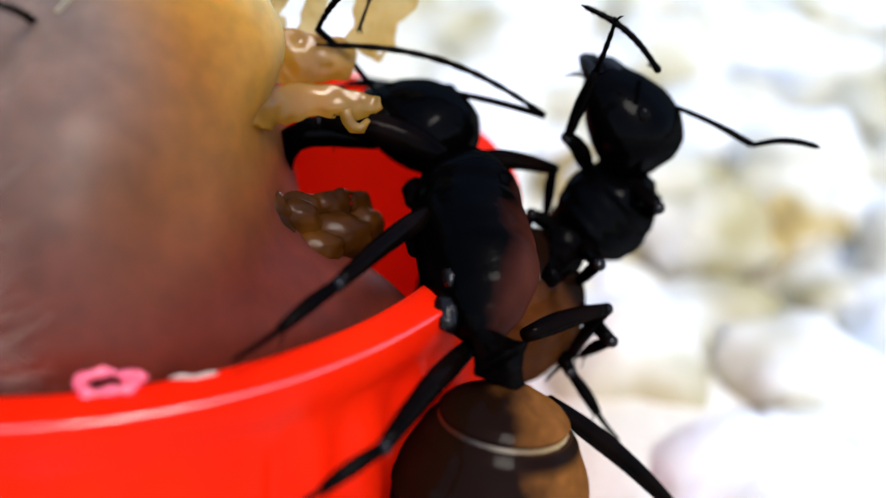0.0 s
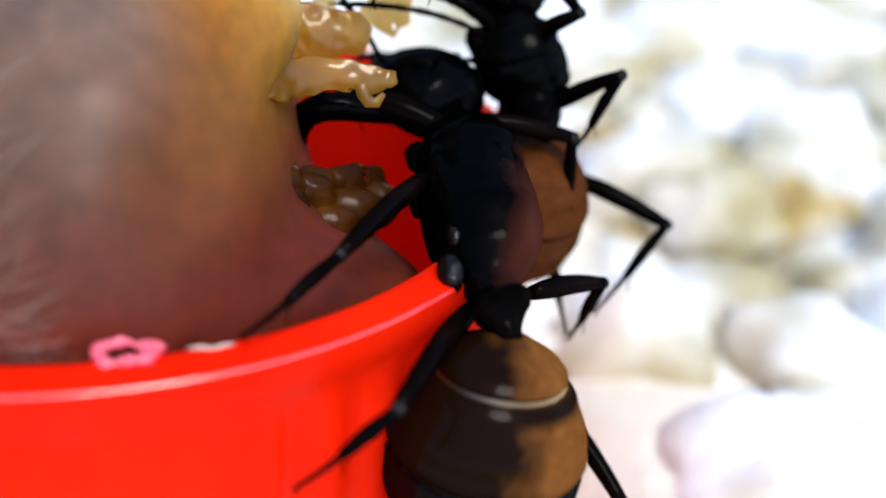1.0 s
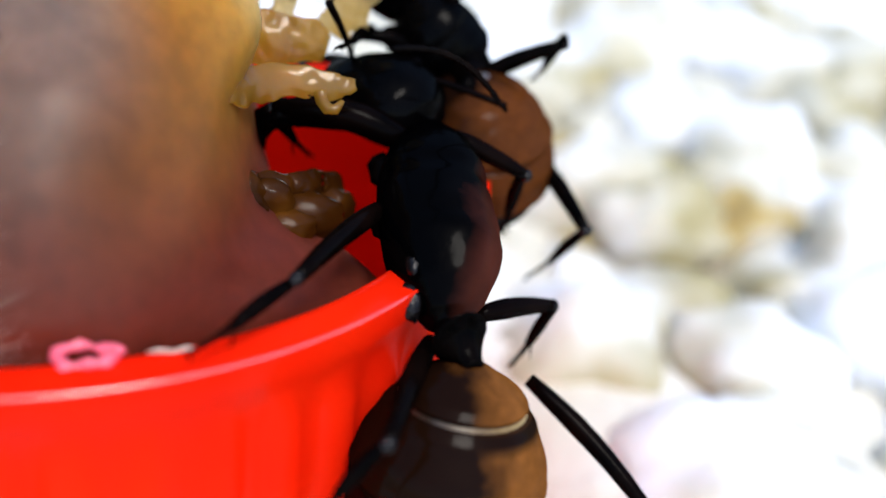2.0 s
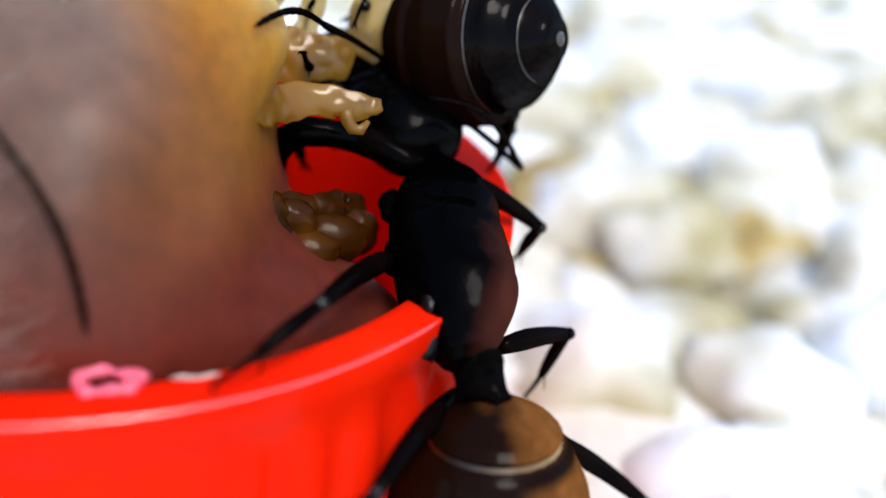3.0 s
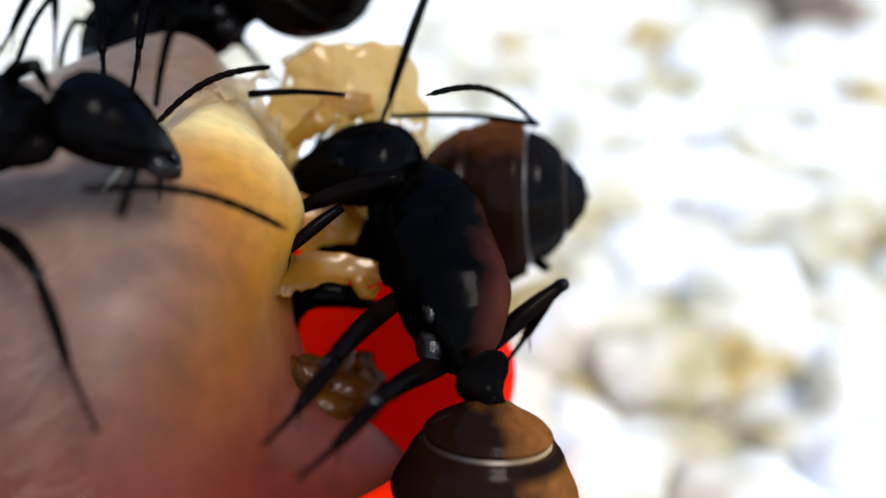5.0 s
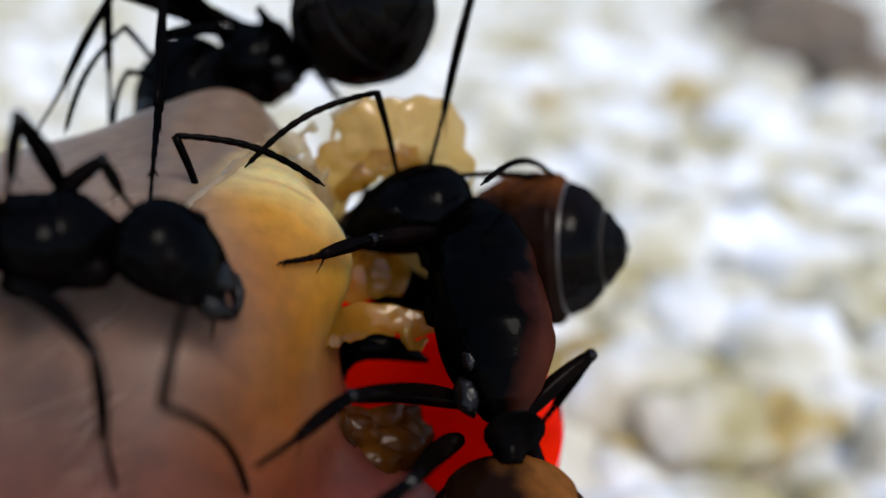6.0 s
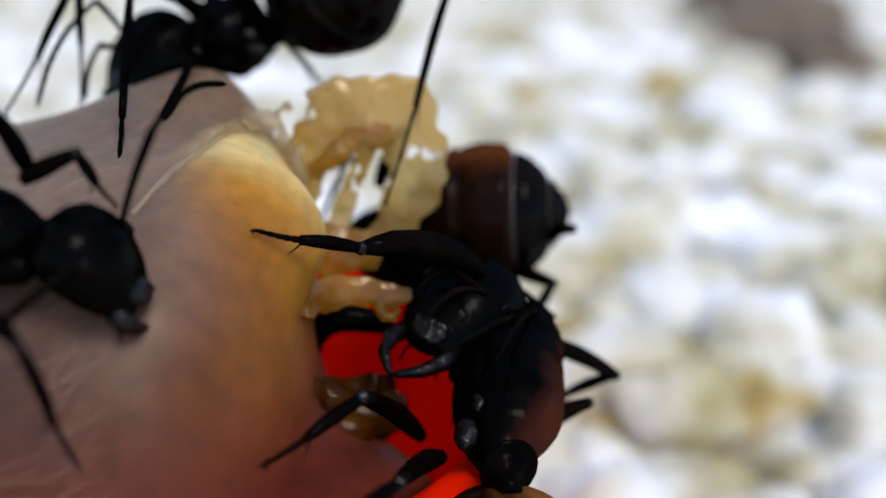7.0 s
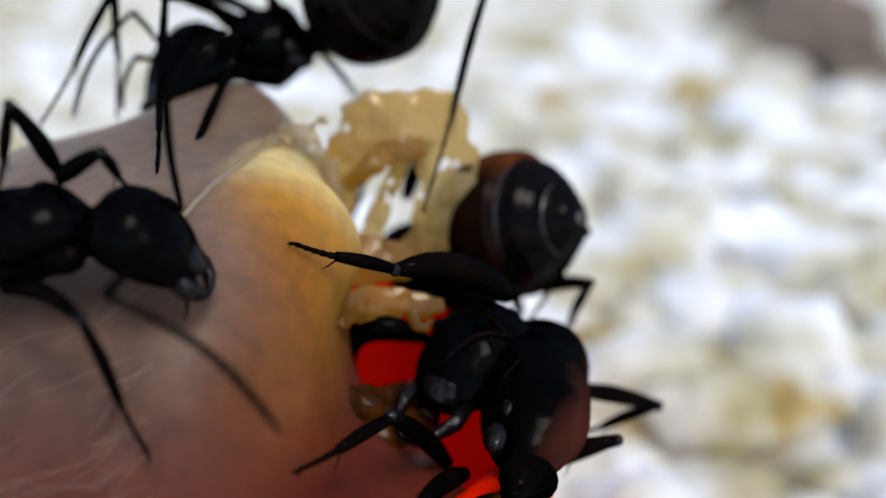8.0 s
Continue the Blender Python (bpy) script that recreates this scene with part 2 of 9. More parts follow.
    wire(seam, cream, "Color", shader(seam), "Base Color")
    mats["seam"] = seam
    mats["seam_grey"] = material("ant_grey_seam", (0.05, 0.04, 0.035), 0.3)
    mats["coxa"] = material("ant_coxa", (0.004, 0.003, 0.003), 0.12)
    bumped(mats["coxa"], 2200, 1.0, 0.00016)
    glossed(mats["coxa"], 0.018, 0.08, 3.0)
    mats["joint"] = material("clear_bubble", (0.8, 0.7, 0.6), 0.03, Transmission_Weight=0.8, IOR=1.36, Coat_Weight=1.0, Coat_Roughness=0.02)

    white = material("white_stone", (0.82, 0.83, 0.84), 0.75)
    place = white.node_tree.nodes.new("ShaderNodeNewGeometry")
    stain = node(white, "ShaderNodeTexNoise", Scale=95, Detail=3)
    wire(white, place, "Position", stain, "Vector")
    wash = ramp(white, stain, "Fac", [(0.34, (0.36, 0.31, 0.15)), (0.48, (0.6, 0.575, 0.47)), (0.6, (0.84, 0.86, 0.88))])
    wire(white, wash, "Color", shader(white), "Base Color")
    bumped(white, 600, 0.5, 0.0006)
    mats["white"] = white
    ochre = material("ochre_patch", (0.5, 0.36, 0.1), 0.8)
    mottled(ochre, 210, [(0.36, (0.19, 0.13, 0.04)), (0.5, (0.42, 0.31, 0.1)), (0.62, (0.66, 0.61, 0.48))])
    bumped(ochre, 700, 0.5, 0.0006)
    mats["ochre"] = ochre
    stone = material("brown_stone", (0.2, 0.16, 0.11), 0.85)
    mottled(stone, 160, [(0.3, (0.07, 0.05, 0.035)), (0.7, (0.22, 0.17, 0.125))])
    bumped(stone, 700, 0.5, 0.0006)
    mats["stone"] = stone
    soil = material("pale_sand", (0.5, 0.45, 0.33), 0.9)
    mottled(soil, 120, [(0.3, (0.6, 0.56, 0.42)), (0.7, (0.79, 0.78, 0.73))], 8)
    bumped(soil, 900, 0.6, 0.0006)
    mats["soil"] = soil
    return mats


MAT = make_materials()


# building helpers --------------------------------------------------------------
def part(name, bm, mat, parent=None, label="", at=None, smooth=True):
    """Links a bmesh as one mesh object under a thing or a part; mat may be a list."""
    me = bpy.data.meshes.new(name)
    bm.to_mesh(me)
    bm.free()
    for m in (mat if isinstance(mat, (list, tuple)) else [mat]):
        me.materials.append(m)
    if smooth:
        for p in me.polygons:
            p.use_smooth = True
    ob = new(name, me)
    if parent is not None:
        ob.parent = parent
    if at is not None:
        ob.matrix_basis = at
    return tagged(ob, label)


def thing(name, label, category, at=None, group="", kind=""):
    ob = new(name)
    ob.empty_display_size = 0.002
    if at is not None:
        ob.matrix_basis = at
    return tagged(ob, label, category, group, kind)


def skin_rings(bm, rings, closed=True, cap=True, slot=None):
    """Skins rings of equally many points into a tube; slot(i) gives a band's material."""
    verts = [[bm.verts.new(p) for p in ring] for ring in rings]
    n = len(verts[0])
    for i in range(len(verts) - 1):
        for j in range(n if closed else n - 1):
            k = (j + 1) % n
            fc = bm.faces.new((verts[i][j], verts[i][k], verts[i + 1][k], verts[i + 1][j]))
            if slot:
                fc.material_index = slot(i, j)
    if cap and closed:
        for ring, flip in ((verts[0], True), (verts[-1], False)):
            bm.faces.new(list(reversed(ring)) if flip else ring)
    return verts


def frames_along(points):
    """Steady cross directions along a line of points."""
    out, side = [], None
    for i, p in enumerate(points):
        d = (points[min(i + 1, len(points) - 1)] - points[max(i - 1, 0)]).normalized()
        if side is None:
            side = d.cross(Vector((0, 0, 1)) if abs(d.z) < 0.9 else Vector((1, 0, 0))).normalized()
        side = (side - d * side.dot(d)).normalized()
        out.append((side, d.cross(side)))
    return out


def tube(bm, points, radii, sides=8, slot=None):
    """A tapered round tube along points (mm)."""
    pts = [Vector(p) for p in points]
    rings = []
    for p, r, (a, b) in zip(pts, radii, frames_along(pts)):
        rings.append([(p + (a * math.cos(2 * math.pi * k / sides) + b * math.sin(2 * math.pi * k / sides)) * r) * MM
                      for k in range(sides)])
    skin_rings(bm, rings, slot=slot)
    return bm


def lathe(bm, profile, n, shape=None):
    """Turns a closed profile of (r, z) in mm round the z axis."""
    rings = []
    for r, z in profile:
        ring = []
        for k in range(n):
            a = 2 * math.pi * k / n
            rr = shape(r, z, k, a) if shape else r
            ring.append(Vector((rr * math.cos(a), rr * math.sin(a), z)) * MM)
        rings.append(ring)
    verts = [[bm.verts.new(p) for p in ring] for ring in rings]
    for i in range(len(verts)):
        a, b = verts[i], verts[(i + 1) % len(verts)]
        for k in range(n):
            q = (k + 1) % n
            bm.faces.new((a[k], a[q], b[q], b[k]))
    bmesh.ops.recalc_face_normals(bm, faces=bm.faces)
    return bm


def blob(bm, centre, size, rough=0.15, freq=1.0, seed=0, level=3):
    """A lumpy rounded body; centre and size in mm."""
    made = bmesh.ops.create_icosphere(bm, subdivisions=level, radius=1)["verts"]
    c, s, off = Vector(centre), Vector(size), Vector((seed * 7.3, seed * 3.1, seed * 1.7))
    for v in made:
        d = 1 + rough * noise.noise(v.co * freq * 1.5 + off) + rough * 0.5 * noise.noise(v.co * freq * 3.7 + off)
        v.co = (c + Vector((v.co.x * s.x, v.co.y * s.y, v.co.z * s.z)) * d) * MM
    return made


# ground ---------------------------------------------------------------------------
def build_ground():
    bm = bmesh.new()
    bmesh.ops.create_grid(bm, x_segments=160, y_segments=160, size=1.0)
    for v in bm.verts:
        s = max(abs(v.co.x), abs(v.co.y))
        k = 0.3 * s * s + 0.4 * s ** 8
        v.co *= k / s if s > 0 else 0
        d = v.co.length
        # sand heaped up between the stones beside the cap
        heap = min(1.0, max(0.0, (d - 0.0155) / 0.004)) * min(1.0, max(0.0, (0.06 - d) / 0.025))
        v.co.z = (noise.noise(v.co * 90) * 0.0006 if d < 0.5 else 0) - 0.0012 + 0.0034 * heap
    ground = tagged(part("ground", bm, MAT["soil"]), "pale sandy ground under loose white stones", "ground", kind="structure")

    rnd = random.Random(4)
    base = []
    for k in range(12):
        b = bmesh.new()
        bmesh.ops.create_icosphere(b, subdivisions=3 if k < 6 else 2, radius=1)
        off = Vector((k * 5.1, k * 2.7, k))
        vs = [v.co * (1 + 0.36 * noise.noise(v.co * 1.5 + off) + 0.2 * noise.noise(v.co * 3.1 + off)) for v in b.verts]
        base.append((vs, [[v.index for v in fc.verts] for fc in b.faces]))
        b.free()
    verts, faces = [], []
    step = 6.0
    for i in range(-20, 34):
        for j in range(-12, 56):
            x = i * step + rnd.uniform(-2.2, 2.2) + (j % 2) * step / 2
            y = j * step * 0.86 + rnd.uniform(-2.0, 2.0)
            r = min(rnd.uniform(2.8, 4.9), (math.hypot(x, y) - 14.6) / 1.5)
            if r < 1.2:
                continue
            if any(math.hypot(x - a, y - b) < r + 0.4 for a, b, r in OCHRE_SPOTS):
                continue
            near = math.hypot(x - 20, y - 15) < 70
            vs, fs = rnd.choice(base[:6] if near else base[6:])
            turn = Euler((rnd.uniform(0, 6), rnd.uniform(0, 6), rnd.uniform(0, 6))).to_matrix()
            sq = Vector((r * rnd.uniform(0.8, 1.2), r * rnd.uniform(0.8, 1.2), r * rnd.uniform(0.65, 0.95)))
            n = len(verts)
            sunk = 3.8 * max(0.0, 1 - max(0.0, math.hypot(x, y) - 25) / 12)
            c = Vector((x, y, r * 0.6 + rnd.uniform(-0.8, 2.2) - sunk))
            hull = [Vector((q.x * sq.x, q.y * sq.y, q.z * sq.z)) * MM for q in (turn @ v for v in vs)]
            if 4 < x < 72 and -20 < y < 88:
                # the stones beside and behind the cap, one by one
                one = bpy.data.meshes.new("stone")
                one.from_pydata(hull, [], fs)
                one.materials.append(MAT["white"])
                one.shade_smooth()
                ob = new("stone", one)
                ob.parent = ground
                ob.matrix_basis = Matrix.Translation(c * MM)
                continue
            verts += [c * MM + q for q in hull]
            faces += [[n + q for q in fc] for fc in fs]
    me = bpy.data.meshes.new("white_gravel")
    me.from_pydata(verts, [], faces)
    me.materials.append(MAT["white"])
    for p in me.polygons:
        p.use_smooth = True
    tagged(new("white_gravel", me), "loose rounded white stones covering the ground", "gravel", kind="stuff")
    # small spots are patches between stones, built as low stones; big ones are stones
    for k, (x, y, r) in enumerate(OCHRE_SPOTS):
        bm = bmesh.new()
        blob(bm, (0, 0, 0), (r * 1.05, r * 0.85, r * 0.95), 0.45, 1.2, k)
        big = r > 8
        tagged(part("pebble", bm, MAT["stone" if big else "ochre"], at=mm(x, y, r * (0.6 if big else 0.75))),
               "large brown stone among white gravel" if big else "ochre patch between white stones, built as a low stone", "stone",
               "coloured stones in the gravel")


OCHRE_SPOTS = [(37.3, 62.0, 3.6), (37.0, 45.2, 3.0), (39.6, 38.8, 3.4), (33.2, 22.2, 3.4), (33.8, 114, 4.5), (97, 178, 13), (116, 250, 15),
               (97, 154, 9), (64.3, 72, 3.6), (23.8, 22.2, 1.8), (22.9, 31.4, 3.0), (44, 53, 2.2), (78, 96, 4.5), (58, 128, 5)]
build_ground()


# red cap -----------------------------------------------------------------------------
def build_cap():
    cap = thing("bottle_cap", "glossy red plastic bottle cap lying open side up on white gravel", "bottle cap")
    bm = bmesh.new()

    def ribs(r, z, k, a):
        if r > 13.4 and 1.0 < z < 14.0:
            return r + (0.0, 0.0, 0.1, 0.26, 0.34, 0.36, 0.34, 0.26, 0.1)[k % 9]
        return r
    edge = [(14.01 + 0.065 * math.sin(radians(q)), 16.05 + 0.065 * math.cos(radians(q))) for q in (105, 90, 75, 60, 50, 40, 32, 24, 16, 8, 0)]
    lathe(bm, [(0.01, 0.0), (13.0, 0.0), (13.5, 0.3), (13.62, 1.2), (13.62, 1.6), (13.62, 13.6), (13.66, 14.3), (13.85, 14.9), (14.06, 15.4)] + edge
          + [(13.1, 16.1), (12.8, 16.05), (12.62, 15.9), (12.55, 15.7), (12.5, 14.0), (12.35, 2.0), (12.0, 1.5), (0.01, 1.4)], 432, ribs)
    for fc in bm.faces:
        c = fc.calc_center_median()
        if c.z > 16.05 * MM and math.hypot(c.x, c.y) > 14.0 * MM:
            fc.material_index = 1
    part("shell", bm, [MAT["red"], MAT["rim"]], cap)
    bm = bmesh.new()
    lathe(bm, [(11.2, 1.35), (11.2, 4.6), (11.0, 4.8), (10.8, 4.6), (10.8, 1.35)], 128)
    part("liner_ring", bm, MAT["red"], cap)
    return cap


build_cap()


# fruit -----------------------------------------------------------------------------------
FRUIT = mm(-1.08, -0.38, 15.71, 0, -6.3, 4.7)


def ease(a, b, x):
    """A soft step from 0 at a to 1 at b."""
    f = max(0.0, min(1.0, (x - a) / (b - a)))
    return f * f * (3 - 2 * f)


def fruit_point(u, w, grow=0.0):
    """A point of the fruit's skin in its own space (mm); u from end to end, w around."""
    def s(q, e):
        return math.copysign(abs(q) ** e, q)
    r = s(math.cos(u), 0.65)
    z = math.sin(w)
    p = Vector(((7.49 + grow) * s(math.sin(u), 0.65), (12.26 + grow) * r * math.cos(w), ((8.61 if z > 0 else 13.4) + grow) * r * z))
    if p.z > 0:
        k = min(1.0, p.z / 5)
        p.z += k * (0.13 * p.x + 1.35 * math.exp(-((p.x - 4.8) / 3.0) ** 2 - ((p.y - 3.0) / 2.8) ** 2))
    # the lower flesh swells out over the inside of the cap, up to its wall
    p.x += 3.9 * ease(-1.0, 7.4, p.x) * ease(1.2, -3.2, p.z) * math.exp(-((p.y + 6.2) / 3.2) ** 2)
    # the bare flesh bulges towards the opening
    p.x += 1.1 * ease(2.0, 6.0, p.x) * ease(3.0, 5.5, p.z) * math.exp(-((p.y + 4.0) / 2.6) ** 2)
    wide = math.hypot(p.x - 1.08, p.y - 0.38)
    room = 12.4 + 1.5 * max(0.0, p.z - 0.4)
    if wide > room:
        p.x = 1.08 + (p.x - 1.08) * room / wide
        p.y = 0.38 + (p.y - 0.38) * room / wide
    q = p / 12
    d = 0.35 * noise.noise(q * 1.6 + Vector((3, 1, 2))) + 0.14 * noise.noise(q * 5.0)
    return p + p.normalized() * d


def build_fruit():
    fruit = thing("fruit", "plump brownish-pink fruit with torn amber skin in a red cap", "fruit", FRUIT)
    bm = bmesh.new()
    nu, nw = 90, 160
    rings = [[fruit_point(-math.pi / 2 + math.pi * (i + 0.5) / nu, 2 * math.pi * k / nw) * MM for k in range(nw)] for i in range(nu)]
    skin_rings(bm, rings)
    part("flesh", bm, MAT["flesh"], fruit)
    # fine pale fibres lying on the flesh
    rnd = random.Random(7)
    bm = bmesh.new()
    for k in range(330):
        u = min(0.02, rnd.gauss(-0.2, 0.3))
        w = math.pi + rnd.gauss(-0.05, 0.4)
        n = 5
        du, dw = rnd.uniform(0.015, 0.04), rnd.uniform(-0.05, 0.0)
        pts = []
        lift = rnd.uniform(0.0, 0.12)
        for i in range(n):
            f = i / (n - 1)
            pts.append(fruit_point(u + du * 4 * f, w + dw * 2 * f + 0.02 * math.sin(3 * f + k), 0.02 + lift * math.sin(math.pi * f * 0.8)))
        tube(bm, pts, [0.001, 0.003, 0.0034, 0.0025, 0.001], 3)
    tagged(part("fuzz", bm, MAT["fibre"], fruit, "fine pale fibres on the flesh"), kind="stuff")
    return fruit


fruit = build_fruit()


# torn skin, gel and scraps on the fruit ---------------------------------------------
FRUIT_INV = FRUIT.inverted()
FACING = Vector((-0.08, -0.93, 0.36))


def film_sheet(points, widths, seed=0, thick=0.1, curl=0.25, holes=0.45, ragged=0.5, nu=64, nv=14):
    """A thin wet film along points (mm): bumpy, with a ragged outline and torn holes."""
    ctrl = [Vector(p) for p in points]
    off = Vector((seed * 3.7, seed * 1.3, seed * 2.1))
    bm = bmesh.new()
    grid = []
    for i in range(nu + 1):
        q = i / nu * (len(ctrl) - 1)
        k = min(int(q), len(ctrl) - 2)
        f = q - k
        p0, p1, p2, p3 = ctrl[max(k - 1, 0)], ctrl[k], ctrl[k + 1], ctrl[min(k + 2, len(ctrl) - 1)]
        p = 0.5 * (2 * p1 + (p2 - p0) * f + (2 * p0 - 5 * p1 + 4 * p2 - p3) * f * f + (3 * p1 - p0 - 3 * p2 + p3) * f ** 3)
        d = (p2 - p0).normalized() * (1 - f) + (p3 - p1).normalized() * f
        across = d.cross(FACING).normalized()
        out = across.cross(d).normalized()
        w = widths[k] * (1 - f) + widths[k + 1] * f
        row = []
        for j in range(nv + 1):
            v = 2 * j / nv - 1
            side = 1 + ragged * (noise.noise(p * 1.0 + off + Vector((0, 0, 9 * (v > 0)))) + 0.6 * noise.noise(p * 2.6 + off + Vector((0, 0, 5 * (v > 0)))))
            b = p + across * v * w * side
            bump = noise.noise(b * 1.4 + off) * curl + noise.noise(b * 3.5 + off) * curl * 0.5 - curl * v * v
            row.append(bm.verts.new((b + out * bump) * MM))
        grid.append(row)
    for i in range(nu):
        for j in range(nv):
            c = (grid[i][j].co + grid[i + 1][j + 1].co) / 2 / MM
            if noise.noise(c * 1.25 + off * 2) + 0.25 * noise.noise(c * 4 + off) > holes:
                continue
            bm.faces.new((grid[i][j], grid[i + 1][j], grid[i + 1][j + 1], grid[i][j + 1]))
    bmesh.ops.delete(bm, geom=[v for v in bm.verts if not v.link_faces], context="VERTS")
    bmesh.ops.smooth_vert(bm, verts=[v for v in bm.verts if v.is_boundary], factor=0.5, use_axis_x=True, use_axis_y=True, use_axis_z=True)
    bmesh.ops.solidify(bm, geom=list(bm.faces), thickness=thick * MM)
    bmesh.ops.recalc_face_normals(bm, faces=bm.faces)
    return bm


def lumps(items, seed, rough=0.3, level=3):
    bm = bmesh.new()
    for k, (x, y, z, a, b, c) in enumerate(items):
        blob(bm, (x, y, z), (a, b, c), rough, 1.3, seed + k, level)
    return bm


def scrap(name, bm, mat, label):
    return part(name, bm, MAT[mat], fruit, label, FRUIT_INV)


def build_torn_skin():
    amber = "torn flap of wet amber skin"
    scrap("skin_flap", film_sheet([(5.1, 1.4, 22.3), (5.9, 1.5, 23.9), (7.4, 1.5, 25.0), (8.8, 1.4, 24.7), (9.65, 1.3, 23.2), (9.3, 1.3, 21.6), (8.5, 1.3, 20.2)],
                                  [0.6, 0.85, 1.15, 1.25, 1.05, 1.0, 0.7], 1, 0.08, 0.11, 0.5, 0.45, 110, 26), "skin", amber)
    scrap("skin_flap", film_sheet([(5.9, 1.0, 22.6), (6.8, 0.9, 23.4), (7.7, 0.9, 23.9), (8.6, 0.9, 24.2)],
                                  [0.2, 0.35, 0.55, 0.35], 2, 0.06, 0.1, 0.4, 0.7), "film", "pale yellow inner film of the torn skin")
    scrap("skin_strand", film_sheet([(6.9, 1.2, 20.4), (7.2, 1.2, 21.8), (7.5, 1.1, 22.8), (7.9, 1.1, 24.0)],
                                    [0.5, 0.28, 0.2, 0.3], 3, 0.12, 0.12, 0.6, 0.6), "skin", amber)
    scrap("skin_strand", film_sheet([(5.7, 1.2, 20.2), (5.8, 1.2, 21.6), (6.1, 1.2, 22.6), (6.8, 1.1, 23.7)],
                                    [0.45, 0.3, 0.22, 0.3], 4, 0.12, 0.15, 0.6, 0.6), "skin", amber)
    scrap("skin_curl", film_sheet([(5.1, -6.9, 20.9), (5.7, -6.0, 20.6), (6.15, -4.6, 20.3), (6.9, -3.6, 20.1), (8.0, -3.35, 20.0), (8.8, -3.35, 19.92), (9.3, -3.3, 20.0)],
                                  [0.25, 0.5, 0.62, 0.52, 0.42, 0.36, 0.12], 5, 0.05, 0.1, 0.6, 0.4), "film", "ragged strip of wet yellow film")
    scrap("skin_hook", tube(bmesh.new(), [(8.25, -3.4, 19.82), (8.35, -3.4, 19.47), (8.5, -3.45, 19.27), (8.75, -3.45, 19.25), (8.95, -3.4, 19.52)],
                            [0.2, 0.2, 0.19, 0.16, 0.07], 10), "film", "shiny hooked end of the yellow film")
    scrap("inner_skin", film_sheet([(4.8, -0.7, 19.9), (5.8, -0.6, 20.3), (6.8, -0.5, 20.5), (7.7, -0.4, 20.4), (8.4, -0.3, 20.1)],
                                   [0.8, 1.0, 0.9, 0.75, 0.4], 12, 0.05, 0.12, 0.62, 0.4), "film", "thin amber film across the torn opening")
    scrap("skin_thread", tube(bmesh.new(), [(5.7, -2.3, 19.0), (5.2, -2.7, 18.8), (4.6, -3.1, 18.9)], [0.09, 0.07, 0.02], 6), "film", amber)
    scrap("skin_thread", tube(bmesh.new(), [(6.2, -2.2, 17.6), (5.8, -2.6, 17.4), (5.2, -3.0, 17.4)], [0.07, 0.06, 0.02], 6), "film", amber)
    # pale wet pulp round the opening
    pale = "shiny pale pulp at the torn opening"
    for k, (line, wide, deep) in enumerate((
            ([(3.4, 0.4, 24.5), (4.4, 0.2, 24.5), (5.1, 0.2, 23.8), (5.5, 0.2, 22.6), (5.6, 0.0, 21.0)], [0.25, 0.5, 0.4, 0.3, 0.15], 0.12),
            ([(3.4, 0.8, 24.6), (4.2, 0.6, 24.4), (4.9, 0.7, 23.6), (5.6, 0.8, 22.6)], [0.2, 0.4, 0.35, 0.2], 0.12),
            ([(3.9, 1.0, 24.3), (4.5, 1.0, 24.4), (5.5, 1.0, 25.2), (6.6, 1.0, 26.0)], [0.3, 0.25, 0.14, 0.03], 0.08),
            ([(2.4, -0.6, 23.6), (3.3, -1.0, 23.4), (4.2, -1.2, 22.6)], [0.1, 0.22, 0.1], 0.1))):
        scrap("pulp", film_sheet(line, wide, 40 + k, deep * 0.35, 0.16, 0.22, 0.8, 60, 14), "pulp", pale)
    # wet pale fringe along the edge of the peeled skin
    scrap("skin_fringe", film_sheet([(4.1, -0.1, 24.5), (3.62, -1.3, 24.62), (3.18, -2.65, 24.56), (2.63, -4.21, 24.33), (2.22, -5.2, 24.15), (1.82, -6.0, 23.85), (1.39, -7.1, 23.39)],
                                    [0.3, 0.2, 0.16, 0.1, 0.14, 0.08, 0.02], 61, 0.05, 0.09, 0.3, 0.9, 90, 8), "pulp", "pale wet fringe of the peeled skin")
    # brown gel with air bubbles hanging inside the cap
    bm = bmesh.new()
    blob(bm, (7.9, -4.5, 16.2), (1.25, 0.75, 0.78), 0.07, 1.3, 33, 4)
    gel = scrap("gel", bm, "gel", "shiny mass of brown gel inside the cap")
    for k, item in enumerate([(6.9, -5.0, 16.9, 0.75, 0.5, 0.7), (8.75, -3.2, 15.8, 0.75, 0.6, 0.8), (7.4, -5.3, 16.2, 0.95, 0.6, 0.55)]):
        part("lobe", lumps([item], 31 + k, 0.1, 4), MAT["gel"], gel)
    part("frill", film_sheet([(6.3, -6.0, 16.2), (6.2, -5.7, 16.9), (6.5, -5.3, 17.45), (7.2, -4.6, 17.1), (7.9, -4.0, 16.95), (8.6, -3.2, 16.6), (9.2, -3.0, 15.8)],
                             [0.3, 0.42, 0.4, 0.3, 0.34, 0.36, 0.2], 21, 0.16, 0.2, 0.5, 0.9, 80, 14), MAT["gel"], gel, "ragged brown frill of the gel")
    for x, y, z, r in ((6.75, -6.0, 16.6, 0.26), (7.7, -5.3, 16.5, 0.08), (8.3, -4.4, 16.1, 0.08)):
        bm = bmesh.new()
        bmesh.ops.create_icosphere(bm, subdivisions=2, radius=r * MM)
        part("bubble", bm, MAT["joint"], gel, "", Matrix.Translation(Vector((x, y, z)) * MM))
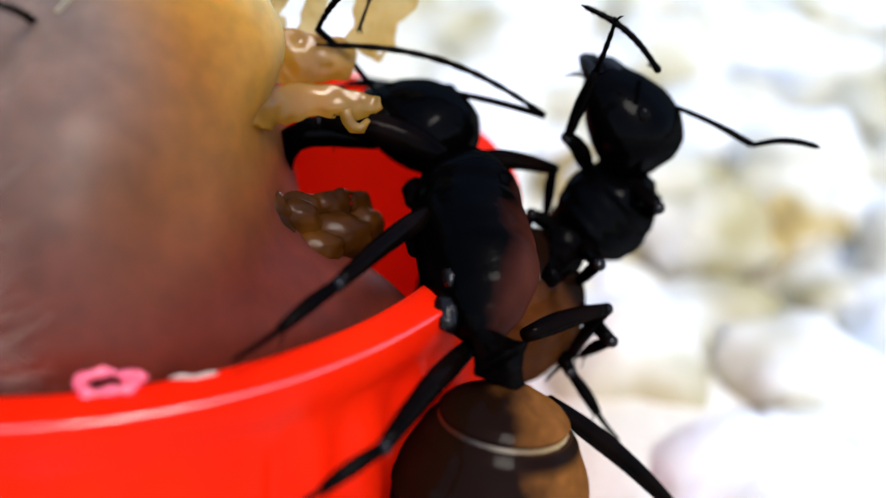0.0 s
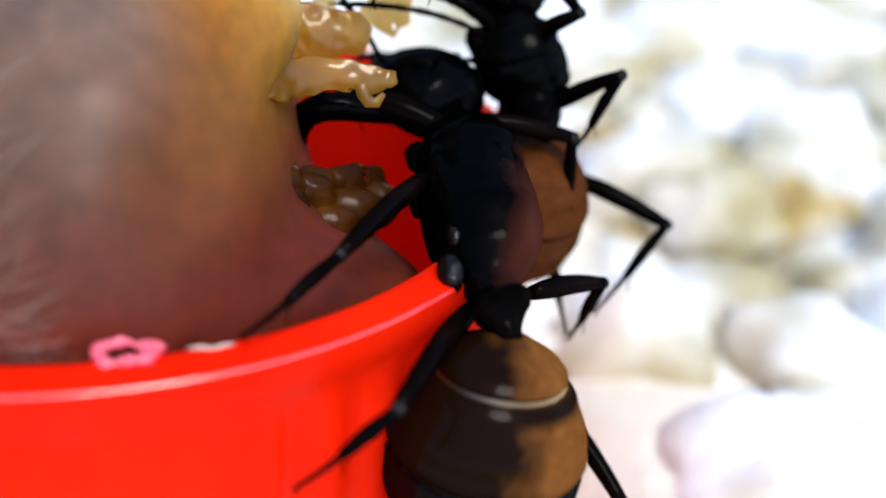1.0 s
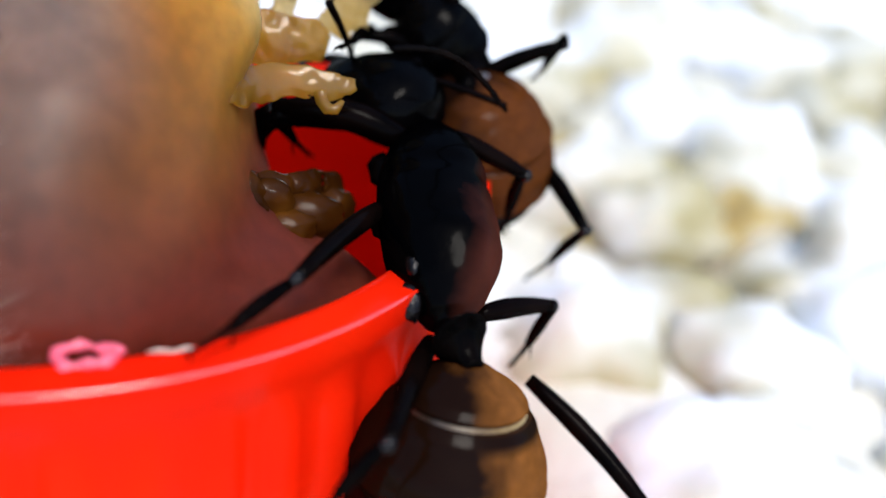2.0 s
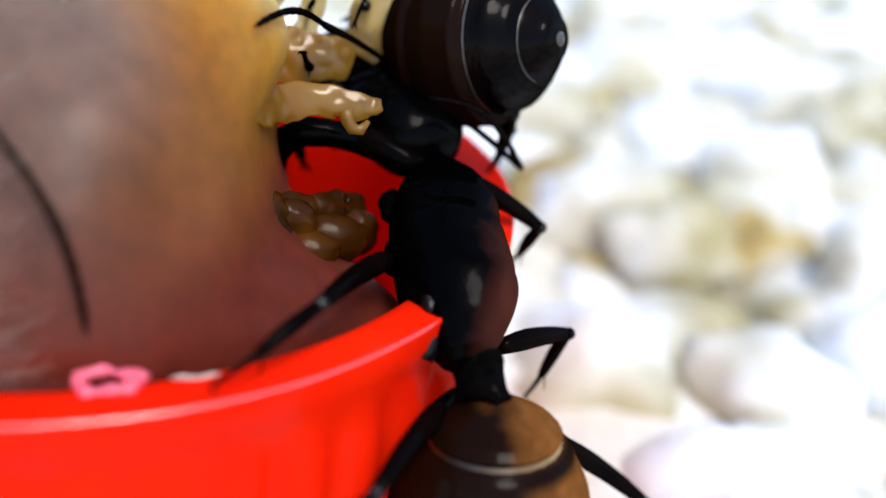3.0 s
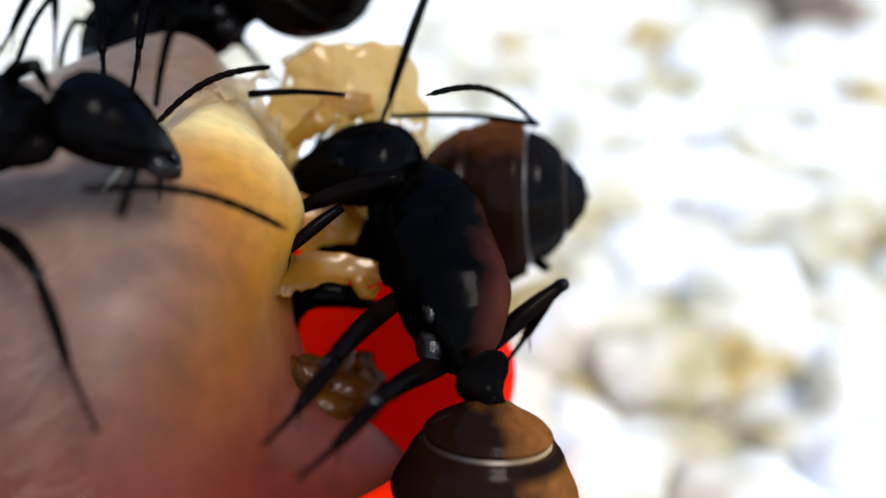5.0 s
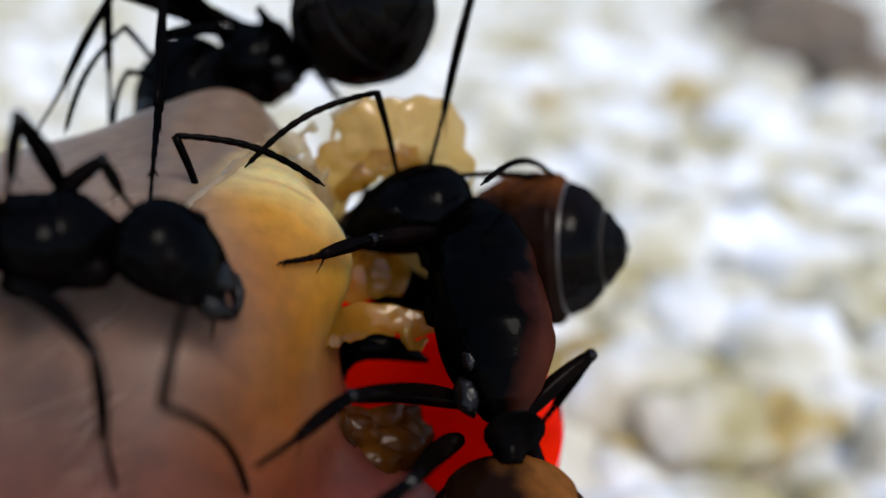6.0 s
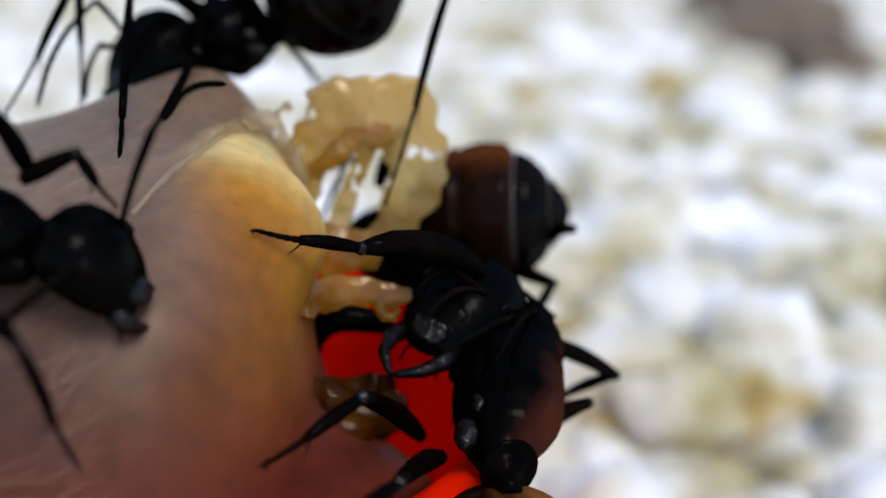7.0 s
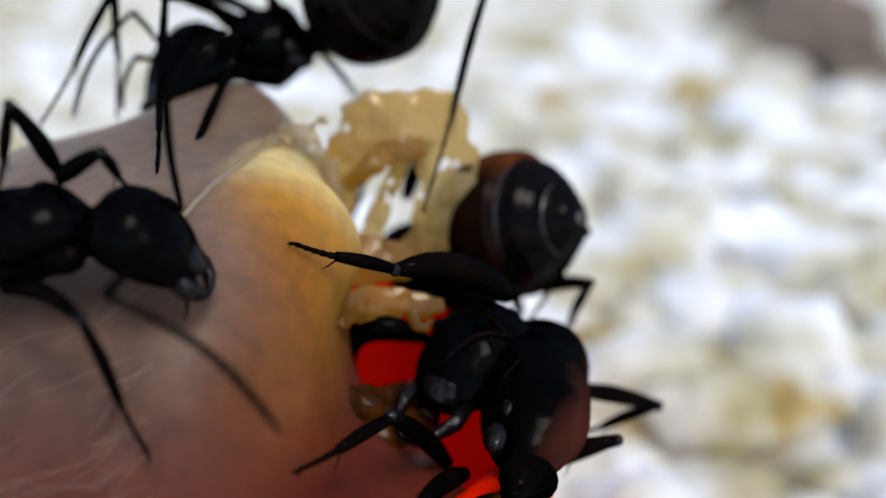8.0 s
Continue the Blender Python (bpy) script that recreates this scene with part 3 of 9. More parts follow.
    # black edge of the opening; its left end is shade modelled as solid
    scrap("shaded_edge", tube(bmesh.new(), [(6.4, -1.6, 16.9), (6.35, -1.8, 17.6), (6.55, -1.9, 18.2), (7.1, -1.9, 18.5), (7.8, -1.9, 18.5), (8.5, -1.9, 18.35), (9.2, -1.9, 18.05)],
                            [0.12, 0.3, 0.44, 0.48, 0.44, 0.34, 0.08], 12), "black", "black edge of the torn opening, partly its shade made solid")


build_torn_skin()


def build_flakes():
    bm = bmesh.new()
    ring = []
    for k in range(25):
        a = 2 * math.pi * k / 24
        ring.append((3.15 + (0.7 + 0.1 * math.sin(3 * a)) * math.cos(a), -12.35 + (0.3 + 0.06 * math.sin(5 * a)) * math.sin(a), 16.2 + 0.1 * math.sin(a + 0.6) + 0.06 * math.sin(4 * a)))
    tube(bm, ring, [0.13 + 0.06 * math.sin(k * 2.1) + 0.03 * math.sin(k * 0.9) for k in range(25)], 8)
    ob = part("flake", bm, MAT["pink"])
    tagged(ob, "small crumpled pink flake stuck on the red rim", "flake")
    bm = bmesh.new()
    tube(bm, [(4.5, -12.0, 16.12), (4.8, -12.03, 16.2), (5.1, -11.98, 16.14), (5.4, -11.87, 16.18), (5.6, -11.75, 16.12)], [0.03, 0.06, 0.04, 0.06, 0.02], 6)
    tagged(part("shred", bm, MAT["fibre"]), "tiny pale shred lying on the red rim", "shred")


build_flakes()


# ants ---------------------------------------------------------------------------------
def profiled(length, stations, n=24, slot=None, squeeze=None):
    """A body along +x from stations of (fraction, half width, half height, rise)."""
    fine = []
    for i in range(len(stations) - 1):
        s0, s1, s2, s3 = stations[max(i - 1, 0)], stations[i], stations[i + 1], stations[min(i + 2, len(stations) - 1)]
        for k in range(6):
            f = k / 6
            fine.append([s1[0] * (1 - f) + s2[0] * f] + [
                max(0.01, 0.5 * (2 * s1[q] + (s2[q] - s0[q]) * f + (2 * s0[q] - 5 * s1[q] + 4 * s2[q] - s3[q]) * f * f
                                 + (3 * s1[q] - s0[q] - 3 * s2[q] + s3[q]) * f ** 3)) if q < 3 else s1[q] * (1 - f) + s2[q] * f
                for q in (1, 2, 3)])
    fine.append(list(stations[-1]))
    bm = bmesh.new()
    rings = []
    for fx, hw, hh, up in fine:
        ring = []
        for k in range(n):
            a = 2 * math.pi * k / n
            y, z = hw * math.cos(a), hh * math.sin(a)
            if squeeze:
                y, z = squeeze(fx, a, y, z)
            ring.append(Vector((fx * length, y, z + up)) * MM)
        rings.append(ring)
    skin_rings(bm, rings, slot=(lambda i, j: slot(fine[i][0], 2 * math.pi * (j + 0.5) / n)) if slot else None)
    return bm


def limb(length, radii, bow=0.0, sides=10, start=0.0, steps=9):
    """A slender limb along +x, its radii spread evenly, bowed upwards."""
    bm = bmesh.new()
    pts, rad = [], []
    for i in range(steps):
        f = i / (steps - 1)
        x = start + (length - start) * f
        pts.append((x, 0, bow * length * math.sin(math.pi * f)))
        q = f * (len(radii) - 1)
        k = min(int(q), len(radii) - 2)
        rad.append(radii[k] * (1 - q + k) + radii[k + 1] * (q - k))
    return tube(bm, pts, rad, sides)


def build_ant(label, sizes, brown_side, bands):
    """An ant with its joints as parts. sizes in mm: thorax, head, gaster, petiole, and (first, second) segment of each limb."""
    ant = thing("ant", label, "ant", group="ants feeding at the fruit")
    parts = {}
    L = sizes["thorax"]

    def mesosoma(fx, a, y, z):
        dent = 0.07 * math.exp(-((fx - 0.62) / 0.04) ** 2) + 0.05 * math.exp(-((fx - 0.36) / 0.035) ** 2) if z > -0.3 else 0
        c, s = math.cos(a), math.sin(a)
        box = 1 - 0.03 * math.cos(4 * (a - 0.7854)) + 0.012 * math.sin(9 * fx + 2 * math.cos(a))
        y, z = y * box, z * box
        return y * (1 - dent * 0.6), z * (1 - dent)
    w = sizes.get("girth", 1.0)
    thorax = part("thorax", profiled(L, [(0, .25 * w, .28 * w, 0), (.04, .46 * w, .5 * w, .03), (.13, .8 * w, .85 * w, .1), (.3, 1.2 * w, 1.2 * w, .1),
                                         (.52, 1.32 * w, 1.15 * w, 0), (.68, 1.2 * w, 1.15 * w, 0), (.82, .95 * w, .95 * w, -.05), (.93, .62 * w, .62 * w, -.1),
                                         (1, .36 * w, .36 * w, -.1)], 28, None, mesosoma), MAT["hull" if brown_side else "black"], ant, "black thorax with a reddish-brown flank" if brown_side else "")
    for fx, yy, zz, r in ((.1, .62, -.3, .42), (.2, .8, .1, .3), (.3, -.8, -.6, .4), (.5, .82, -.7, .42), (.78, .8, -.75, .42), (.78, -.8, -.75, .42)):
        bm = bmesh.new()
        blob(bm, (0, 0, 0), (r * 1.6, r, r), 0.2, 1.0, int(fx * 50), 2)
        part("coxa", bm, MAT["coxa" if fx < .25 else "leg"], thorax, "", Matrix.Translation(Vector((fx * L, yy * w, zz * w)) * MM))
    H = sizes["head"]
    hw = H * sizes.get("cheek", 0.41)

    def face(fx, a, y, z):
        if z < 0:
            z *= 0.8
        return y, z
    head = part("head", profiled(H, [(0, .25, .25, 0), (.05, .62 * hw, .58 * hw, 0), (.16, .95 * hw, .85 * hw, .03), (.36, 1.1 * hw, .95 * hw, .06), (.58, 1.06 * hw, .88 * hw, .02),
                                     (.78, .9 * hw, .66 * hw, -.06), (.93, .66 * hw, .42 * hw, -.16), (1, .45 * hw, .24 * hw, -.22)], 28, None, face), MAT["black"], ant)
    parts["head"] = head
    jaw = sizes.get("jaw", 1.0)
    bm = bmesh.new()
    blob(bm, (0, 0, 0), (.2 * H, .48 * hw, .2 * hw), 0.12, 1.2, 3, 3)
    part("clypeus", bm, MAT["coxa"], head, "shiny face plate", mm(H * .86, 0, .2 * hw, 0, 22, 0))
    for s in (1, -1):
        bm = bmesh.new()
        pts = [(H * .9, s * .55 * hw, -.2), (H * (.9 + .15 * jaw), s * .62 * hw, -.26), (H * (.9 + .3 * jaw), s * .45 * hw, -.34), (H * (.9 + .4 * jaw), s * .12 * hw, -.46), (H * (.9 + .41 * jaw), -s * .05 * hw, -.62)]
        tube(bm, pts, [.3, .27, .2, .12, .03], 8)
        part("mandible", bm, MAT["coxa"], head, "glossy black mandible")
        bm = bmesh.new()
        bmesh.ops.create_icosphere(bm, subdivisions=2, radius=1)
        for v in bm.verts:
            v.co = Vector((v.co.x * .3, v.co.y * .14, v.co.z * .25)) * MM
        part("eye", bm, MAT["gaster"], head, "small glossy black eye", Matrix.Translation(Vector((H * .5, s * hw * .93, hw * .48)) * MM))
        bm = limb(0.9, [.045, .05, .04, .02], 0.12, 5)
        part("palp", bm, MAT["leg"], head, "", mm(H * .92, s * .3 * hw, -.42, 0, 55, s * 25))
    G = sizes["gaster"]
    R = sizes.get("belly", 2.25)
    outline = [(0, .25), (.03, .62), (.1, 1.3), (.2, 1.75), (.34, 2.12), (.48, 2.25), (.62, 2.15), (.76, 1.75), (.88, 1.1), (.96, .5), (1, .08)]

    def girth(f):
        for (a, ra), (b, rb) in zip(outline, outline[1:]):
            if a <= f <= b:
                k = (f - a) / (b - a)
                k = k * k * (3 - 2 * k) * 0.35 + k * 0.65
                return (ra + (rb - ra) * k) * R / 2.25
        return .08
    core = profiled(G, [(f, r * R / 2.25 * (.7 if f < .05 else .96), r * R / 2.25 * (.7 if f < .05 else .96), 0) for f, r in outline], 24)
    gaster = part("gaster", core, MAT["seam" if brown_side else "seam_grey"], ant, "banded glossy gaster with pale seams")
    parts["gaster"] = gaster
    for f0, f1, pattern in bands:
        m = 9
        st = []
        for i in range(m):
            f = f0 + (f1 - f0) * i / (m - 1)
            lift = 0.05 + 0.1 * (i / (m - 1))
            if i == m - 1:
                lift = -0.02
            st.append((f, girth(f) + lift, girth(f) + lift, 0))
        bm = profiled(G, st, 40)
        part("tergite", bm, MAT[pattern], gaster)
    Pn = sizes["petiole"]
    w0 = max(0.75, min(1.25, Pn))
    bm = profiled(Pn + 0.5, [(0, .3, .3, 0), (.2, .36 * w0, .36 * w0, 0), (.38, .5 * w0, .55 * w0, .12), (.5, .66 * w0, .7 * w0, .34), (.6, .52 * w0, .52 * w0, .16),
                             (.8, .34 * w0, .34 * w0, 0), (1, .3, .3, 0)], 18)
    for v in bm.verts:
        v.co.x -= 0.25 * MM
    parts["petiole"] = part("petiole", bm, MAT["leg"], ant, "dark scale-shaped waist")
    shank = MAT["shin" if brown_side else "leg"]
    for key in ("FL", "FR", "ML", "MR", "HL", "HR"):
        a, b = sizes[key]
        slim = sizes.get("slim", 1.0)
        thin = slim * (sizes.get("fore", 1.0) if key == "FL" else 1.0)
        femur = part("femur", limb(a, [.2 * thin, .27 * thin, .29 * thin, .26 * thin, .23 * thin, .17 * slim], .1 if key == "FL" else .03), shank, ant)
        parts[key + "_femur"] = femur
        bm = bmesh.new()
        bmesh.ops.create_icosphere(bm, subdivisions=2, radius=.19 * slim * MM)
        part("knee", bm, MAT["coxa"], femur, "", mm(a, 0, 0))
        tibia = part("tibia", limb(b * .6, [.14 * slim, .17 * slim, .19 * slim, .17 * slim, .13 * slim], .02), shank, ant)
        parts[key + "_tibia"] = tibia
        bm = bmesh.new()
        pts, rad = [], []
        for i in range(16):
            f = i / 15
            pts.append((b * (.6 + .4 * f), 0, .1 * f * f))
            rad.append((.09 - .03 * f) * slim * (.8, 1.0, 1.12)[i % 3])
        tube(bm, pts, rad, 7)
        for s in (1, -1):
            tube(bm, [(b * .99, 0, .1), (b + .12, s * .1, .08), (b + .2, s * .14, 0)], [.05, .035, .008], 5)
        part("tarsus", bm, shank, tibia)
        bm = tube(bmesh.new(), [(b * .58, 0, -.08 * slim), (b * .64, .03, -.26 * slim), (b * .7, .05, -.4 * slim)], [.035, .025, .006], 5)
        part("spur", bm, shank, tibia)
    for key in ("AL", "AR"):
        a, b = sizes[key]
        parts[key + "_scape"] = part("scape", limb(a, [.075, .09, .1, .115, .12], .03, 8), shank, ant)
        bm = bmesh.new()
        pts, rad = [], []
        for i in range(34):
            f = i / 33
            pts.append((b * f, 0, b * .09 * math.sin(math.pi * f)))
            rad.append((.085 + .02 * math.sin(math.pi * f)) * (.82, 1.0, 1.06)[i % 3] * (1 if i < 32 else .4))
        tube(bm, pts, rad, 8)
        parts[key + "_funiculus"] = part("funiculus", bm, shank, ant)
    return ant, parts


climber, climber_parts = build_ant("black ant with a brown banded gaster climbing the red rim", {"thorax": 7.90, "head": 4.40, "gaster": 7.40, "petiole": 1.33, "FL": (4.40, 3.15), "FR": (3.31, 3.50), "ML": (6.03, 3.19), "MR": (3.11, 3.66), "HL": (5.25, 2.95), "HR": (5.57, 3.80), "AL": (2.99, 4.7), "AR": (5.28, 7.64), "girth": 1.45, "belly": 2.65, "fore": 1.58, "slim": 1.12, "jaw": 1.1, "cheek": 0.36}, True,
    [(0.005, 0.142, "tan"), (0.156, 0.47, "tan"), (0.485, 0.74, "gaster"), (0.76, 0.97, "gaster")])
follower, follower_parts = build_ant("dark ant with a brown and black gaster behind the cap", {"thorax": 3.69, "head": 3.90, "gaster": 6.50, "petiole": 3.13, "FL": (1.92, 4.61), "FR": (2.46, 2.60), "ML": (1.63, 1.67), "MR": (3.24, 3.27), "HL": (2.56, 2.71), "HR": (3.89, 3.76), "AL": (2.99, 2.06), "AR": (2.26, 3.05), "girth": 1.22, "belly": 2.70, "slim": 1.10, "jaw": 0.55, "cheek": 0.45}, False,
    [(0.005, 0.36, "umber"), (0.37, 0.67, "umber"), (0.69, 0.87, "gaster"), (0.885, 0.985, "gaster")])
walker, walker_parts = build_ant("black ant walking on top of the fruit", {"thorax": 3.02, "head": 3.00, "gaster": 5.50, "petiole": 0.80, "FL": (2.88, 4.0), "FR": (1.47, 1.43), "ML": (1.74, 2.71), "MR": (2.01, 2.28), "HL": (2.26, 3.00), "HR": (2.52, 2.49), "AL": (3.02, 4.92), "AR": (2.90, 4.40), "girth": 1.00, "belly": 2.00, "slim": 0.85, "jaw": 0.6}, False,
    [(0.005, 0.3, "gaster"), (0.32, 0.6, "gaster"), (0.62, 0.96, "gaster")])
feeder, feeder_parts = build_ant("black ant feeding at the far side of the fruit", {"thorax": 3.19, "head": 3.90, "gaster": 5.80, "petiole": 1.02, "FL": (5.53, 10.28), "FR": (5.39, 8.59), "ML": (6.01, 5.84), "MR": (2.46, 7.37), "HL": (5.65, 5.14), "HR": (7.79, 8.58), "AL": (2.16, 4.39), "AR": (1.28, 2.02), "girth": 1.30, "belly": 2.45, "slim": 0.85, "jaw": 0.50, "cheek": 0.43}, False,
    [(0.005, 0.3, "gaster"), (0.32, 0.6, "gaster"), (0.62, 0.96, "gaster")])



def motions():
    walk(climber, [
        (0, mm(12.20, -9.01, 15.50, 37, -16, 92)), (0.2, mm(12.13, -9.01, 15.49, 38, -15, 92)), (0.5, mm(11.93, -8.98, 15.54, 38, -15, 93)),
        (0.7, mm(11.92, -8.92, 15.67, 37, -15, 93)), (1, mm(11.94, -8.80, 15.90, 37, -15, 93)), (1.5, mm(11.92, -8.72, 16.05, 38, -13, 93)),
        (1.7, mm(11.94, -8.86, 15.76, 37, -16, 93)), (2.8, mm(11.95, -9.34, 14.78, 36, -28, 89)), (3, mm(11.71, -9.21, 14.96, 35, -20, 93)),
        (3.5, mm(11.06, -8.85, 15.37, 33, -27, 94)), (4, mm(11.37, -8.40, 16.46, 32, -25, 95)), (4.2, mm(11.17, -8.23, 16.81, 32, -25, 95)),
        (5.3, mm(11.37, -7.33, 19.17, 28, -28, 100)), (5.5, mm(11.19, -7.50, 19.01, 28, -28, 100)), (6, mm(10.94, -7.56, 18.94, 31, -32, 95)),
        (6.3, mm(10.71, -7.73, 18.43, 38, -44, 84)), (6.5, mm(10.34, -7.61, 18.63, 43, -30, 78)), (6.7, mm(10.31, -7.62, 18.64, 44, -23, 79)),
        (7, mm(11.62, -8.33, 16.80, 48, -14, 77)), (7.2, mm(11.37, -8.28, 16.93, 47, -11, 80)), (7.5, mm(11.51, -8.29, 16.95, 49, -9, 77)),
        (8, mm(11.51, -8.29, 16.93, 49, -9, 77)),
    ])
    walk(climber_parts["head"], [
        (0, mm(7.90, -0.00, 0.00, -26, 23, 33)), (0.2, mm(7.90, -0.00, -0.00, -27, 23, 32)), (0.5, mm(7.90, -0.00, -0.00, -28, 23, 31)),
        (0.7, mm(7.90, -0.00, -0.00, -28, 24, 30)), (1, mm(7.90, 0.00, 0.00, -29, 24, 27)), (1.5, mm(7.90, -0.00, -0.00, -32, 25, 24)),
        (1.7, mm(7.90, -0.00, -0.00, -29, 26, 27)), (2.8, mm(7.90, -0.00, -0.00, -15, 31, 36)), (3, mm(7.90, 0.00, 0.00, -24, 15, 29)),
        (3.5, mm(7.90, 0.00, 0.00, 0, 20, 60)), (4, mm(7.90, -0.00, -0.00, -7, 30, 52)), (4.2, mm(7.90, 0.00, 0.00, -11, 39, 45)),
        (5.3, mm(7.90, 0.00, 0.00, -1, 50, 54)), (5.5, mm(7.90, -0.00, -0.00, -3, 49, 51)), (6, mm(7.90, 0.00, 0.00, 14, 56, 75)),
        (6.3, mm(7.90, -0.00, -0.00, -20, 60, 13)), (6.5, mm(7.90, 0.00, 0.00, 1, 58, 61)), (6.7, mm(7.90, -0.00, 0.00, -6, 55, 61)),
        (7, mm(7.43, 1.38, 0.14, 42.0, 15.0, 158.0)), (7.2, mm(6.58, 1.54, -0.28, 44, 29, 166)), (7.5, mm(6.50, 1.49, -0.34, 45, 25, 170)),
        (8, mm(6.50, 1.49, -0.33, 45, 25, 170)),
    ])
    walk(climber_parts["gaster"], [
        (0, mm(-0.96, -0.92, -0.13, 41, 52, -134)), (0.2, mm(-1.08, -0.78, 0.07, 44, 54, -129)), (0.5, mm(-1.16, -0.59, 0.30, 48, 55, -126)),
        (0.7, mm(-1.22, -0.46, 0.26, 47, 55, -127)), (1, mm(-1.29, -0.29, 0.17, 46, 54, -128)), (1.5, mm(-1.26, -0.40, 0.15, 45, 57, -131)),
        (1.7, mm(-1.25, -0.39, 0.22, 40, 55, -137)), (2.8, mm(-1.11, -0.16, 0.72, 33, 40, -137)), (3, mm(-1.11, -0.48, 0.56, 41, 45, -130)),
        (3.5, mm(-1.01, -0.86, 0.14, 31, 41, -144)), (4, mm(-1.19, -0.48, 0.36, 36, 45, -138)), (4.2, mm(-1.23, -0.44, 0.27, 37, 45, -137)),
        (5.3, mm(-1.21, 0.22, 0.50, 29, 44, -151)), (5.5, mm(-1.28, 0.38, -0.01, 33, 43, -144)), (6, mm(-1.30, 0.20, 0.19, 32, 41, -140)),
        (6.3, mm(-1.04, -0.06, 0.82, 21, 29, -146)), (6.5, mm(-1.08, -0.45, 0.64, 28, 33, -132)), (6.7, mm(-1.01, -0.63, 0.60, 31, 30, -130)),
        (7, mm(-1.17, 0.01, 0.64, 41, 37, -111)), (7.2, mm(-1.31, 0.24, -0.03, 46, 33, -106)), (7.5, mm(-1.32, 0.16, -0.05, 47, 37, -105)),
        (8, mm(-1.32, 0.16, -0.05, 46, 37, -105)),
    ])
    walk(climber_parts["petiole"], [
        (0, mm(0.00, 0.00, 0.00, 40, 5, -136)), (0.2, mm(0.00, 0.00, 0.00, 40, -3, -144)), (0.5, mm(0.00, 0.00, 0.00, 42, -13, -153)),
        (0.7, mm(0.00, 0.00, 0.00, 37, -11, -159)), (1, mm(0.00, 0.00, 0.00, 29, -7, -167)), (1.5, mm(0.00, 0.00, 0.00, 34, -7, -162)),
        (1.7, mm(0.00, 0.00, 0.00, 34, -10, -163)), (2.8, mm(0.00, 0.00, 0.00, 33, -33, -172)), (3, mm(0.00, 0.00, 0.00, 45, -25, -157)),
        (3.5, mm(0.00, 0.00, 0.00, 35, -6, -140)), (4, mm(0.00, 0.00, 0.00, 35, -16, -158)), (4.2, mm(0.00, 0.00, 0.00, 31, -12, -160)),
        (5.3, mm(0.00, 0.00, 0.00, 13, -22, 170)), (5.5, mm(0.00, 0.00, 0.00, 3, 0, 163)), (6, mm(0.00, 0.00, 0.00, 10, -8, 171)),
        (6.3, mm(0.00, 0.00, 0.00, 22, -38, -176)), (6.5, mm(0.00, 0.00, 0.00, 28, -29, -157)), (6.7, mm(0.00, 0.00, 0.00, 35, -27, -148)),
        (7, mm(0.00, 0.00, 0.00, 13, -29, 180)), (7.2, mm(0.00, 0.00, 0.00, -2, 1, 170)), (7.5, mm(0.00, 0.00, 0.00, -1, 2, 173)),
        (8, mm(0.00, 0.00, 0.00, -1, 2, 173)),
    ])
    walk(climber_parts["FL_femur"], [
        (0, mm(6.94, 0.40, -0.07, 19, 21, 79)), (0.2, mm(7.00, 0.56, -0.15, 9, 29, 68)), (0.5, mm(7.09, 0.78, -0.28, 3, 34, 61)),
        (0.7, mm(7.06, 0.72, -0.25, 4, 35, 63)), (1, mm(7.00, 0.63, -0.22, 5, 36, 65)), (1.5, mm(6.97, 0.62, -0.26, 0, 38, 61)),
        (1.7, mm(7.01, 0.63, -0.28, 9, 35, 68)), (2.8, mm(6.97, 0.64, -0.36, 32, 27, 82)), (3, mm(7.24, 0.72, -0.09, 5, 37, 57)),
        (3.5, mm(6.27, 0.04, -0.53, 2, 40, 44)), (4, mm(6.37, 0.23, -0.74, -0, 48, 43)), (4.2, mm(6.36, 0.16, -0.71, 0, 56, 43)),
        (5.3, mm(6.89, 0.10, 0.09, -70, 40, -92)), (5.5, mm(6.88, 0.10, 0.09, -69, 40, -92)), (6, mm(6.88, 0.10, 0.09, -81, 43, -94)),
        (6.3, mm(6.95, 0.08, 0.09, -118, 46, -116)), (6.5, mm(6.87, 0.09, 0.10, -103, 50, -87)), (6.7, mm(6.83, 0.08, 0.10, -91, 48, -71)),
        (7, mm(5.29, 3.16, 1.08, 56.6, 16.2, 123.4)), (7.2, mm(5.12, 2.60, 1.20, 52.8, 12.5, 121.2)), (7.5, mm(4.75, 3.14, 1.08, 50.6, 16.7, 126.7)),
        (8, mm(4.74, 3.14, 1.09, 50.8, 16.7, 126.6)),
    ])
